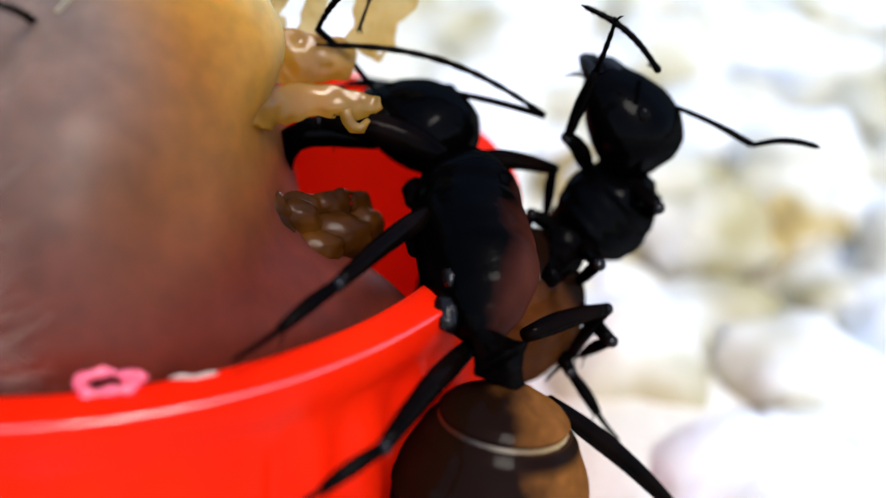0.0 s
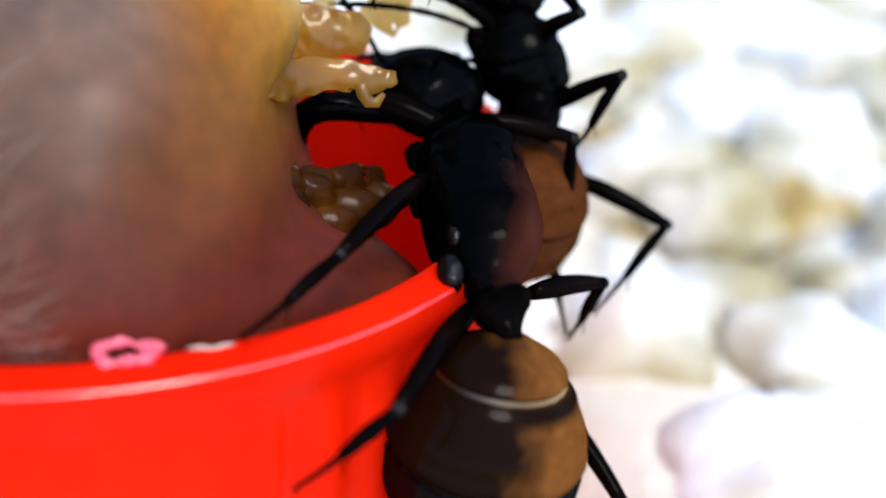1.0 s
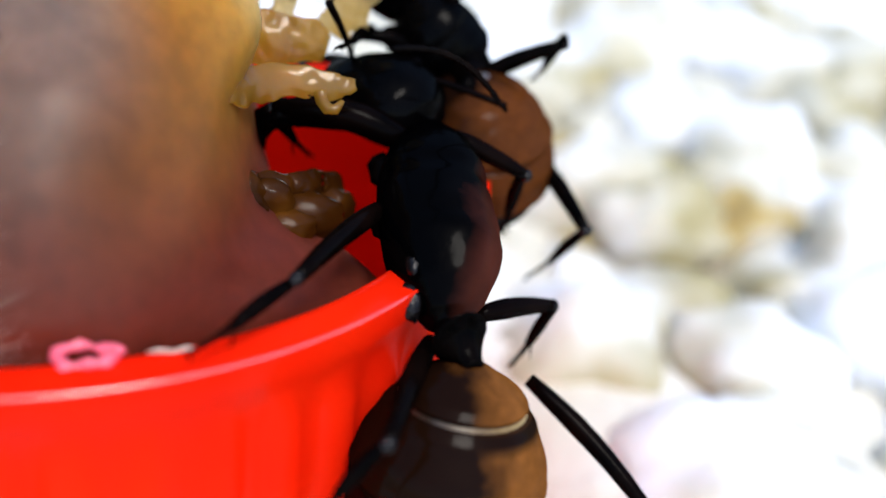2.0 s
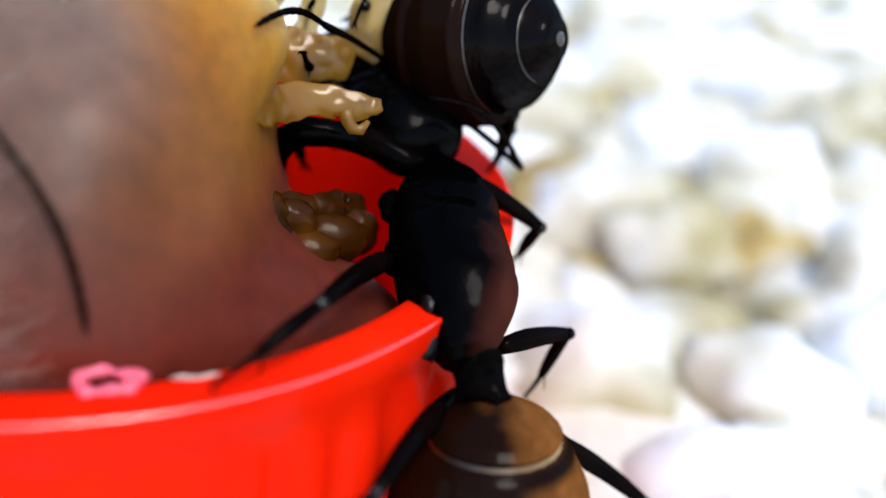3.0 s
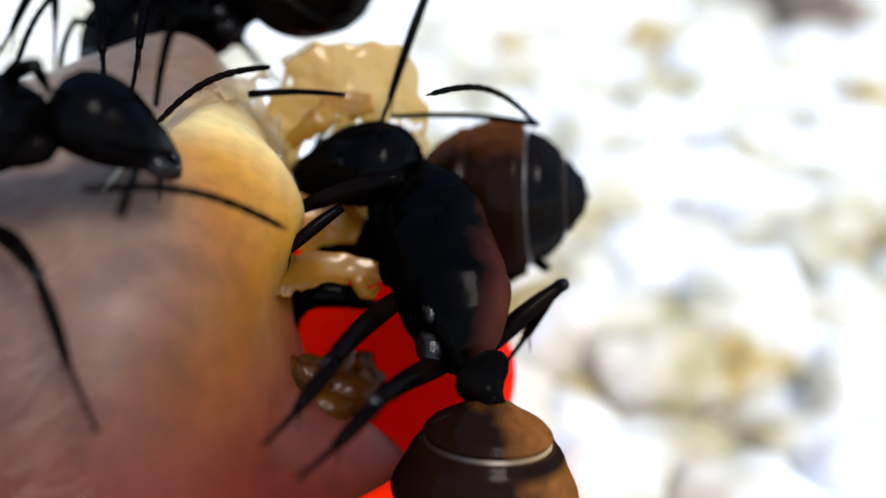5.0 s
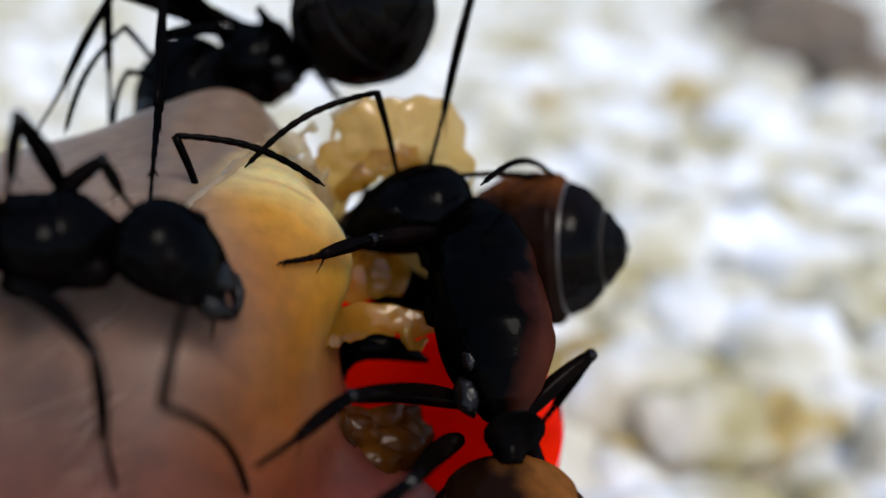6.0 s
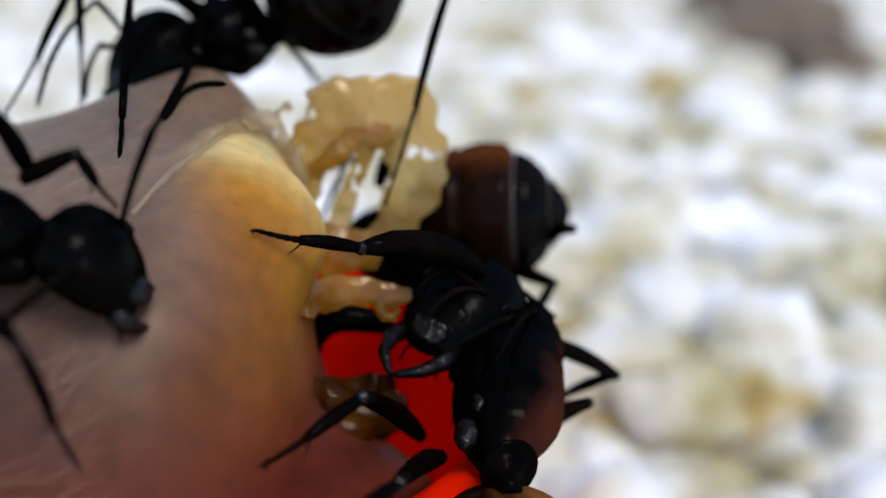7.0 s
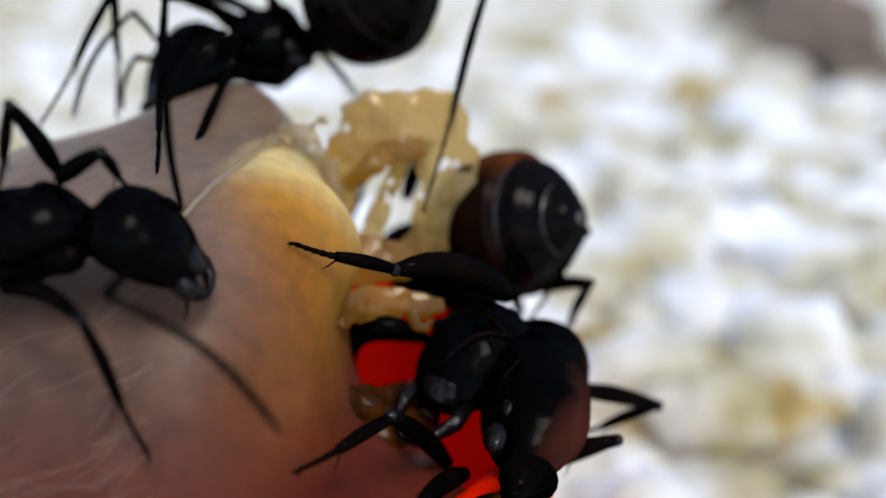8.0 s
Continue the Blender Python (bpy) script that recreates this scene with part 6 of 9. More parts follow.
    walk(follower_parts["HL_tibia"], [
        (0, mm(-2.32, -2.73, 2.50, -78, 2, -101)), (0.2, mm(-0.99, -2.95, 2.76, -95, 13, -95)), (0.5, mm(-2.44, -1.40, 2.70, -53, -48, -130)),
        (0.7, mm(-1.73, -2.19, 3.06, 104, 20, 145)), (1, mm(-4.24, 2.07, 1.57, 26, -22, 156)), (1.5, mm(-3.04, 1.61, 3.74, 73, -26, 138)),
        (1.7, mm(-3.33, 2.27, 1.83, -174, 26, 157)), (2.8, mm(1.29, 3.07, 0.88, -89, 40, 162)), (3, mm(1.65, 2.97, 0.38, -86, 43, 167)),
        (3.5, mm(0.98, 2.95, 0.57, -100, 49, 146)), (4, mm(0.56, 2.74, 1.22, -92, 48, 156)), (4.2, mm(0.54, 2.52, 1.23, -94, 47, 156)),
        (5.3, mm(0.13, 0.84, 1.21, -132, 49, 143)), (5.5, mm(0.21, 0.78, 1.37, -126, 45, 144)), (6, mm(0.44, 0.92, 1.53, -115, 47, 155)),
        (6.3, mm(0.41, 0.78, 1.18, -120, 52, 153)), (6.5, mm(0.36, 0.66, 1.01, -122, 53, 152)), (6.7, mm(0.03, 0.95, 1.18, -121, 52, 152)),
        (7, mm(-0.51, 1.39, 1.42, -120, 50, 152)), (7.2, mm(-0.35, 1.40, 1.23, -120, 53, 154)), (7.5, mm(-0.11, 1.63, 1.02, -115, 55, 158)),
        (8, mm(-0.12, 1.63, 1.02, -116, 55, 158)),
    ])
    walk(follower_parts["HR_femur"], [
        (0, mm(-1.29, -0.28, 0.40, -61, -51, -72)), (0.2, mm(-0.25, -0.13, 0.17, -64, -38, -71)), (0.5, mm(-0.80, 0.18, 0.59, -124, -77, -45)),
        (0.7, mm(-2.70, -0.74, 1.10, -54, -39, -123)), (1, mm(-2.05, 0.35, 1.28, -51, -52, -148)), (1.5, mm(-1.75, 0.29, 3.14, -36, -68, -169)),
        (1.7, mm(-2.91, 1.15, 1.80, 7, -46, 150)), (2.8, mm(-0.97, 1.93, 2.77, 48, -20, 58)), (3, mm(0.03, 1.22, 0.65, 39, -44, 61)),
        (3.5, mm(-0.06, 1.20, 0.75, 25, -34, 73)), (4, mm(-0.48, 0.40, 1.71, 33, -30, 66)), (4.2, mm(-0.39, 0.14, 1.73, 35, -36, 63)),
        (5.3, mm(0.35, -1.70, 1.27, -64, -84, -175)), (5.5, mm(0.36, -1.77, 1.45, -104, -76, -131)), (6, mm(0.26, -1.69, 1.66, 36, -44, 80)),
        (6.3, mm(0.54, -1.79, 1.32, 22, -47, 93)), (6.5, mm(0.70, -1.86, 1.21, 17, -49, 99)), (6.7, mm(0.28, -1.41, 1.30, 19, -60, 96)),
        (7, mm(-0.34, -0.73, 1.49, 17, -77, 100)), (7.2, mm(-0.80, 0.39, 0.92, 93, -84, 22)), (7.5, mm(-0.71, -0.17, 1.24, 101, -77, 8)),
        (8, mm(-0.71, -0.17, 1.24, 101, -77, 8)),
    ])
    walk(follower_parts["HR_tibia"], [
        (0, mm(-0.53, -2.60, 3.43, 129, 56, -173)), (0.2, mm(0.74, -3.04, 2.54, 103, 54, 161)), (0.5, mm(-0.19, -0.42, 4.39, -174, 49, -162)),
        (0.7, mm(-4.35, -3.29, 3.53, 127, 18, 175)), (1, mm(-4.09, -0.93, 4.33, 102, 15, 123)), (1.5, mm(-3.21, 0.01, 6.73, -156, 23, 179)),
        (1.7, mm(-5.26, 2.52, 4.58, -170, 57, 163)), (2.8, mm(0.95, 5.04, 4.08, -83, 37, 167)), (3, mm(1.40, 3.66, 3.35, -82, 41, 169)),
        (3.5, mm(0.86, 4.29, 2.92, -87, 45, 158)), (4, mm(0.91, 3.48, 3.64, -78, 43, 171)), (4.2, mm(1.02, 2.95, 4.02, -78, 46, 177)),
        (5.3, mm(-0.08, -1.74, 5.13, -68, 78, -134)), (5.5, mm(-0.25, -2.47, 5.22, -62, 78, -128)), (6, mm(0.75, 1.08, 4.34, -92, 56, -172)),
        (6.3, mm(0.40, 0.84, 4.19, -102, 60, 178)), (6.5, mm(0.30, 0.65, 4.15, -110, 59, 169)), (6.7, mm(0.07, 0.52, 4.67, -105, 70, -178)),
        (7, mm(-0.49, 0.14, 5.28, -36, 83, -99)), (7.2, mm(-0.44, 0.54, 4.79, 102, 42, 78)), (7.5, mm(0.19, -0.04, 5.02, 98, 40, 77)),
        (8, mm(0.18, -0.04, 5.02, 98, 40, 77)),
    ])
    walk(follower_parts["AL_scape"], [
        (0, mm(5.65, 1.32, 0.35, -74, -14, -69)), (0.2, mm(6.29, 1.17, -1.34, -75, -13, -67)), (0.5, mm(5.96, -0.75, -1.65, 168, -37, 22)),
        (0.7, mm(6.34, -0.19, -0.87, -158, -33, 3)), (1, mm(5.79, -1.28, -1.34, -178, -36, -14)), (1.5, mm(5.24, -1.53, -1.93, 167, -17, -11)),
        (1.7, mm(5.36, -1.52, -1.07, 176, -32, -23)), (2.8, mm(2.50, -0.16, -1.35, 71, -20, -16)), (3, mm(3.66, -0.90, -3.20, 100, -56, -17)),
        (3.5, mm(3.58, -1.41, -2.73, 90, -56, -13)), (4, mm(3.54, -1.43, -2.51, 91, -56, -13)), (4.2, mm(3.60, -1.58, -2.51, 90, -55, -11)),
        (5.3, mm(5.04, -1.55, -2.69, 112, -63, -8)), (5.5, mm(4.86, -1.78, -2.70, 105, -58, -5)), (6, mm(4.81, -1.79, -2.66, 103, -58, -3)),
        (6.3, mm(5.31, -1.72, -2.83, 111, -64, -9)), (6.5, mm(5.51, -1.70, -2.98, 117, -64, -14)), (6.7, mm(5.27, -1.59, -2.87, 118, -65, -15)),
        (7, mm(4.82, -1.50, -2.83, 119, -64, -15)), (7.2, mm(5.22, -1.44, -2.82, 122, -66, -18)), (7.5, mm(5.41, -1.58, -2.95, 121, -65, -18)),
        (8, mm(5.41, -1.58, -2.95, 121, -66, -18)),
    ])
    walk(follower_parts["AL_funiculus"], [
        (0, mm(6.67, -1.40, 1.06, -82, -15, -44)), (0.2, mm(7.43, -1.50, -0.66, 21, -77, -152)), (0.5, mm(8.18, 0.13, 0.16, 179, -32, 13)),
        (0.7, mm(8.86, -0.06, 0.75, -144, -35, -6)), (1, mm(8.13, -1.87, 0.42, -165, -40, -23)), (1.5, mm(8.04, -2.05, -1.03, 175, -24, -15)),
        (1.7, mm(7.71, -2.50, 0.50, -147, -39, -43)), (2.8, mm(5.20, -0.93, -0.32, 80, -35, -10)), (3, mm(5.26, -1.39, -0.72, 87, -49, -8)),
        (3.5, mm(5.21, -1.79, -0.25, 95, -65, -11)), (4, mm(5.16, -1.82, -0.03, 96, -65, -11)), (4.2, mm(5.27, -1.89, -0.06, 98, -65, -11)),
        (5.3, mm(6.36, -1.74, -0.02, 160, -68, -46)), (5.5, mm(6.42, -1.91, -0.15, 149, -64, -39)), (6, mm(6.38, -1.87, -0.12, 145, -65, -36)),
        (6.3, mm(6.62, -1.93, -0.15, 158, -69, -46)), (6.5, mm(6.77, -2.02, -0.29, 162, -69, -49)), (6.7, mm(6.51, -1.91, -0.17, 161, -69, -48)),
        (7, mm(6.08, -1.84, -0.14, 158, -67, -45)), (7.2, mm(6.40, -1.81, -0.10, 167, -68, -53)), (7.5, mm(6.58, -1.97, -0.23, 172, -69, -58)),
        (8, mm(6.59, -1.97, -0.23, 172, -69, -58)),
    ])
    walk(follower_parts["AR_scape"], [
        (0, mm(6.10, 2.62, 0.16, -21, -87, -110)), (0.2, mm(6.53, 2.29, -1.49, 144, -72, 82)), (0.5, mm(5.37, 0.94, -2.30, 97, 25, 94)),
        (0.7, mm(6.72, 0.89, -1.48, 61, 3, 24)), (1, mm(5.93, -0.86, -1.71, -132, -12, -24)), (1.5, mm(5.25, -1.15, -2.36, -149, 6, -26)),
        (1.7, mm(5.74, -1.32, -1.52, -149, -13, -28)), (2.8, mm(2.59, -0.04, -1.59, 57, -6, -29)), (3, mm(3.74, -1.34, -3.22, 80, -33, -20)),
        (3.5, mm(3.65, -1.86, -2.73, 85, -41, -24)), (4, mm(3.63, -1.89, -2.50, 85, -41, -24)), (4.2, mm(3.71, -2.00, -2.51, 85, -40, -22)),
        (5.3, mm(5.27, -1.78, -2.77, 104, -45, -19)), (5.5, mm(5.07, -1.98, -2.79, 99, -40, -18)), (6, mm(5.02, -1.99, -2.75, 99, -41, -16)),
        (6.3, mm(5.57, -2.04, -2.86, 102, -46, -17)), (6.5, mm(5.80, -2.09, -2.97, 103, -46, -17)), (6.7, mm(5.56, -1.98, -2.86, 102, -46, -17)),
        (7, mm(5.10, -1.90, -2.83, 101, -44, -17)), (7.2, mm(5.52, -1.84, -2.81, 103, -46, -18)), (7.5, mm(5.70, -1.98, -2.93, 104, -47, -20)),
        (8, mm(5.71, -1.99, -2.93, 104, -47, -20)),
    ])
    walk(follower_parts["AR_funiculus"], [
        (0, mm(6.06, 2.50, 2.41, 80, -1, 97)), (0.2, mm(6.62, 2.98, 0.66, 94, -15, 94)), (0.5, mm(5.21, 2.99, -3.24, 92, -53, 109)),
        (0.7, mm(8.77, 1.82, -1.60, 78, 17, 76)), (1, mm(7.95, -1.75, -1.24, 72, 33, 48)), (1.5, mm(7.26, -2.14, -2.58, 93, 49, 59)),
        (1.7, mm(7.68, -2.36, -1.01, 74, 17, 38)), (2.8, mm(4.55, -1.13, -1.36, 62, 3, 8)), (3, mm(5.52, -1.99, -2.00, 61, -3, 10)),
        (3.5, mm(5.20, -2.54, -1.24, 59, -5, 7)), (4, mm(5.18, -2.58, -1.01, 59, -5, 7)), (4.2, mm(5.29, -2.65, -1.04, 60, -4, 9)),
        (5.3, mm(6.78, -2.29, -1.18, 65, -14, 26)), (5.5, mm(6.71, -2.51, -1.33, 66, -8, 24)), (6, mm(6.66, -2.48, -1.28, 66, -8, 24)),
        (6.3, mm(7.08, -2.48, -1.24, 64, -13, 27)), (6.5, mm(7.29, -2.54, -1.34, 64, -13, 27)), (6.7, mm(7.06, -2.44, -1.24, 64, -14, 26)),
        (7, mm(6.65, -2.38, -1.26, 66, -14, 23)), (7.2, mm(7.01, -2.32, -1.18, 65, -16, 24)), (7.5, mm(7.14, -2.52, -1.28, 64, -15, 22)),
        (8, mm(7.15, -2.52, -1.28, 64, -15, 22)),
    ])
    walk(walker, [
        (0, mm(-6.17, -8.22, 24.96, -3, -10, -7)), (0.2, mm(-5.93, -8.23, 24.84, -2, -11, -8)), (0.5, mm(-5.80, -8.21, 24.76, -2, -11, -10)),
        (0.7, mm(-5.98, -8.21, 24.84, -2, -11, -8)), (1, mm(-6.26, -8.29, 24.78, -3, -11, -7)), (1.5, mm(-6.36, -8.30, 24.65, -3, -11, -8)),
        (1.7, mm(-6.25, -8.14, 24.67, -2, -12, -9)), (2.8, mm(-6.28, -8.31, 24.28, -2, -14, -11)), (3, mm(-6.12, -8.31, 24.30, -2, -14, -12)),
        (3.5, mm(-2.36, -9.00, 23.87, -2, -15, -12)), (4, mm(-2.47, -9.18, 23.38, -3, -20, -3)), (4.2, mm(-2.11, -9.28, 23.21, -2, -20, -9)),
        (5.3, mm(-2.79, -8.47, 25.08, -5, -21, 19)), (5.5, mm(-3.01, -8.67, 24.67, -5, -15, 17)), (6, mm(-2.03, -9.15, 23.54, -3, -17, -0)),
        (6.3, mm(-2.49, -9.20, 23.22, -3, -16, -4)), (6.5, mm(-2.89, -9.21, 23.05, -4, -19, 3)), (6.7, mm(-3.20, -9.17, 23.09, -3, -17, -5)),
        (7, mm(-3.17, -9.24, 22.86, -3, -17, -7)), (7.2, mm(-2.73, -9.35, 22.77, -2, -24, -11)), (7.5, mm(-2.92, -9.18, 23.21, -2, -24, -12)),
        (8, mm(-2.94, -9.18, 23.21, -2, -24, -11)),
    ])
    walk(walker_parts["head"], [
        (0, mm(3.02, 0.00, -0.00, 7, 31, 81)), (0.2, mm(3.02, 0.00, 0.00, 7, 31, 84)), (0.5, mm(3.02, -0.00, -0.00, 7, 30, 86)),
        (0.7, mm(3.02, 0.00, 0.00, 7, 30, 84)), (1, mm(3.02, 0.00, -0.00, 8, 31, 81)), (1.5, mm(3.02, -0.00, 0.00, 8, 30, 81)),
        (1.7, mm(3.02, -0.00, -0.00, 9, 30, 83)), (2.8, mm(3.02, -0.00, 0.00, 11, 30, 85)), (3, mm(3.02, -0.00, -0.00, 11, 29, 87)),
        (3.5, mm(3.02, 0.00, 0.00, 15, 36, 74)), (4, mm(3.02, 0.00, -0.00, 21, 40, 64)), (4.2, mm(3.02, 0.00, -0.00, 24, 46, 60)),
        (5.3, mm(3.02, 0.00, 0.00, 5, 33, -15)), (5.5, mm(3.02, 0.00, -0.00, 7, 29, -14)), (6, mm(3.02, 0.00, -0.00, 10, 43, -3)),
        (6.3, mm(3.02, -0.00, 0.00, 11, 43, 2)), (6.5, mm(3.02, -0.00, 0.00, 10, 42, -2)), (6.7, mm(3.02, -0.00, 0.00, 12, 53, -2)),
        (7, mm(3.02, -0.00, 0.00, 13, 52, 3)), (7.2, mm(3.02, -0.00, 0.00, 16, 49, 14)), (7.5, mm(3.02, -0.00, 0.00, 16, 48, 15)),
        (8, mm(3.02, -0.00, 0.00, 16, 48, 15)),
    ])
    walk(walker_parts["gaster"], [
        (0, mm(0.02, -0.79, 0.14, 1, -4, 160)), (0.2, mm(0.05, -0.79, 0.13, 1, -4, 160)), (0.5, mm(0.07, -0.79, 0.12, 1, -4, 161)),
        (0.7, mm(0.05, -0.79, 0.13, 1, -4, 160)), (1, mm(0.01, -0.79, 0.13, 2, -4, 159)), (1.5, mm(0.01, -0.79, 0.13, 2, -4, 160)),
        (1.7, mm(0.04, -0.79, 0.13, 2, -4, 160)), (2.8, mm(0.07, -0.79, 0.12, 2, -4, 161)), (3, mm(0.09, -0.79, 0.12, 2, -4, 162)),
        (3.5, mm(0.07, -0.78, 0.16, 3, -4, 161)), (4, mm(-0.21, -0.77, 0.12, 6, -9, 153)), (4.2, mm(-0.13, -0.78, 0.17, 5, -8, 157)),
        (5.3, mm(-0.57, -0.48, 0.30, 12, -7, 133)), (5.5, mm(-0.63, -0.47, 0.17, 7, -3, 137)), (6, mm(-0.44, -0.65, 0.18, 5, -4, 152)),
        (6.3, mm(-0.39, -0.69, 0.15, 4, -3, 157)), (6.5, mm(-0.46, -0.63, 0.20, 7, -6, 150)), (6.7, mm(-0.36, -0.70, 0.16, 4, -5, 158)),
        (7, mm(-0.40, -0.70, 0.02, 3, -3, 161)), (7.2, mm(-0.33, -0.70, 0.19, 4, -12, 166)), (7.5, mm(-0.36, -0.70, 0.19, 4, -12, 166)),
        (8, mm(-0.36, -0.69, 0.19, 4, -12, 166)),
    ])
    walk(walker_parts["petiole"], [
        (0, mm(0.00, 0.00, 0.00, -4, -10, -88)), (0.2, mm(0.00, 0.00, 0.00, -4, -9, -86)), (0.5, mm(0.00, 0.00, 0.00, -4, -9, -85)),
        (0.7, mm(0.00, 0.00, 0.00, -4, -9, -86)), (1, mm(0.00, 0.00, 0.00, -4, -9, -89)), (1.5, mm(0.00, 0.00, 0.00, -5, -9, -89)),
        (1.7, mm(0.00, 0.00, 0.00, -5, -9, -87)), (2.8, mm(0.00, 0.00, 0.00, -7, -9, -85)), (3, mm(0.00, 0.00, 0.00, -7, -9, -84)),
        (3.5, mm(0.00, 0.00, 0.00, -8, -12, -85)), (4, mm(0.00, 0.00, 0.00, -13, -9, -105)), (4.2, mm(0.00, 0.00, 0.00, -13, -12, -99)),
        (5.3, mm(0.00, 0.00, 0.00, -11, -22, -140)), (5.5, mm(0.00, 0.00, 0.00, -6, -12, -143)), (6, mm(0.00, 0.00, 0.00, -9, -13, -124)),
        (6.3, mm(0.00, 0.00, 0.00, -8, -11, -120)), (6.5, mm(0.00, 0.00, 0.00, -11, -14, -126)), (6.7, mm(0.00, 0.00, 0.00, -9, -11, -118)),
        (7, mm(0.00, 0.00, 0.00, -9, -2, -120)), (7.2, mm(0.00, 0.00, 0.00, -16, -14, -115)), (7.5, mm(0.00, 0.00, 0.00, -15, -14, -117)),
        (8, mm(0.00, 0.00, 0.00, -15, -14, -118)),
    ])
    walk(walker_parts["FL_femur"], [
        (0, mm(2.07, -0.25, -0.43, -6, 3, -36)), (0.2, mm(2.08, -0.26, -0.42, -6, 3, -35)), (0.5, mm(2.09, -0.27, -0.42, -6, 4, -34)),
        (0.7, mm(2.08, -0.27, -0.42, -6, 3, -35)), (1, mm(2.07, -0.26, -0.43, -7, 3, -36)), (1.5, mm(2.08, -0.27, -0.42, -7, 3, -36)),
        (1.7, mm(2.07, -0.26, -0.43, -7, 3, -36)), (2.8, mm(2.10, -0.26, -0.41, -8, 4, -33)), (3, mm(2.10, -0.26, -0.41, -8, 4, -32)),
        (3.5, mm(1.40, -0.59, -1.02, -10, 36, -29)), (4, mm(1.26, -0.88, -2.37, -20, 48, -57)), (4.2, mm(1.49, -0.91, -2.60, -18, 47, -51)),
        (5.3, mm(0.34, -0.22, -1.80, -19, 8, -71)), (5.5, mm(0.44, -1.22, -1.02, -9.8, 27.8, -53.1)), (6, mm(1.05, -2.14, -0.24, -12.0, 30.2, -41.4)),
        (6.3, mm(0.69, -0.48, -1.43, -11, 19, -41)), (6.5, mm(1.51, -2.31, -0.99, -14.7, 18.9, -53.1)), (6.7, mm(1.04, -0.58, -1.82, -11, 15, -42)),
        (7, mm(1.47, -1.70, -1.43, -10.7, 7.3, -44.5)), (7.2, mm(0.60, -0.66, -0.84, -13, 34, -28)), (7.5, mm(0.89, -1.18, -0.93, -12.7, 20.9, -29.0)),
        (8, mm(0.88, -1.20, -0.93, -12.7, 20.8, -30.0)),
    ])
    walk(walker_parts["FL_tibia"], [
        (0, mm(4.39, -1.97, -0.58, -7, 29, -26)), (0.2, mm(4.44, -1.91, -0.59, -7, 30, -25)), (0.5, mm(4.48, -1.87, -0.60, -7, 30, -24)),
        (0.7, mm(4.44, -1.92, -0.59, -7, 30, -25)), (1, mm(4.40, -1.97, -0.59, -7, 30, -26)), (1.5, mm(4.41, -1.96, -0.60, -7, 30, -25)),
        (1.7, mm(4.42, -1.93, -0.60, -8, 30, -25)), (2.8, mm(4.53, -1.81, -0.61, -8, 33, -21)), (3, mm(4.54, -1.79, -0.62, -8, 33, -20)),
        (3.5, mm(3.45, -1.74, -2.70, -12, 58, -19)), (4, mm(2.30, -2.49, -4.52, -13, 63, -14)), (4.2, mm(2.73, -2.44, -4.71, 22, 75, 67)),
        (5.3, mm(1.29, -2.91, -2.19, -51, 66, -108)), (5.5, mm(1.97, -3.25, -2.36, 89.0, 98.6, 38.1)), (6, mm(2.92, -3.79, -1.69, -64.0, 116.1, -51.9)),
        (6.3, mm(2.73, -2.28, -2.39, -56, 82, -67)), (6.5, mm(3.14, -4.48, -1.92, 89.0, 59.0, 111.2)), (6.7, mm(3.11, -2.45, -2.54, -19, 81, -7)),
        (7, mm(3.50, -3.70, -1.80, 76.2, 63.9, 107.7)), (7.2, mm(2.71, -1.77, -2.46, -135, 83, -134)), (7.5, mm(3.25, -2.48, -1.96, -86.6, 106.1, -62.4)),
        (8, mm(3.21, -2.54, -1.96, -86.0, 105.6, -62.4)),
    ])
    walk(walker_parts["FR_femur"], [
        (0, mm(2.12, -0.00, 0.13, -7, -29, -17)), (0.2, mm(2.13, -0.01, 0.13, -7, -29, -17)), (0.5, mm(2.14, -0.01, 0.13, -7, -28, -16)),
        (0.7, mm(2.13, -0.01, 0.13, -7, -28, -17)), (1, mm(2.13, -0.00, 0.13, -7, -29, -18)), (1.5, mm(2.13, -0.01, 0.13, -7, -28, -18)),
        (1.7, mm(2.12, -0.00, 0.13, -7, -29, -17)), (2.8, mm(2.14, -0.02, 0.13, -8, -28, -17)), (3, mm(2.15, -0.02, 0.13, -8, -27, -17)),
        (3.5, mm(2.02, 0.01, 0.27, -8, -30, -14)), (4, mm(2.13, 0.10, 0.37, -11, -20, -18)), (4.2, mm(2.19, 0.07, 0.40, -11, -21, -22)),
        (5.3, mm(2.41, 0.46, 0.90, -19, -8, -59)), (5.5, mm(2.35, 0.37, 0.83, -14, -23, -49)), (6, mm(1.72, 0.25, 0.90, -1, -25, 19)),
        (6.3, mm(1.96, 0.22, 0.97, -3, -24, 17)), (6.5, mm(2.50, 0.33, 1.13, -7, -16, -4)), (6.7, mm(2.77, 0.24, 0.87, -1, -14, 23)),
        (7, mm(2.76, 0.32, 1.11, -4, -14, 6)), (7.2, mm(2.73, 0.29, 1.10, -4, -7, 4)), (7.5, mm(2.51, 0.21, 1.03, -8, -12, -7)),
        (8, mm(2.51, 0.21, 1.03, -8, -12, -7)),
    ])
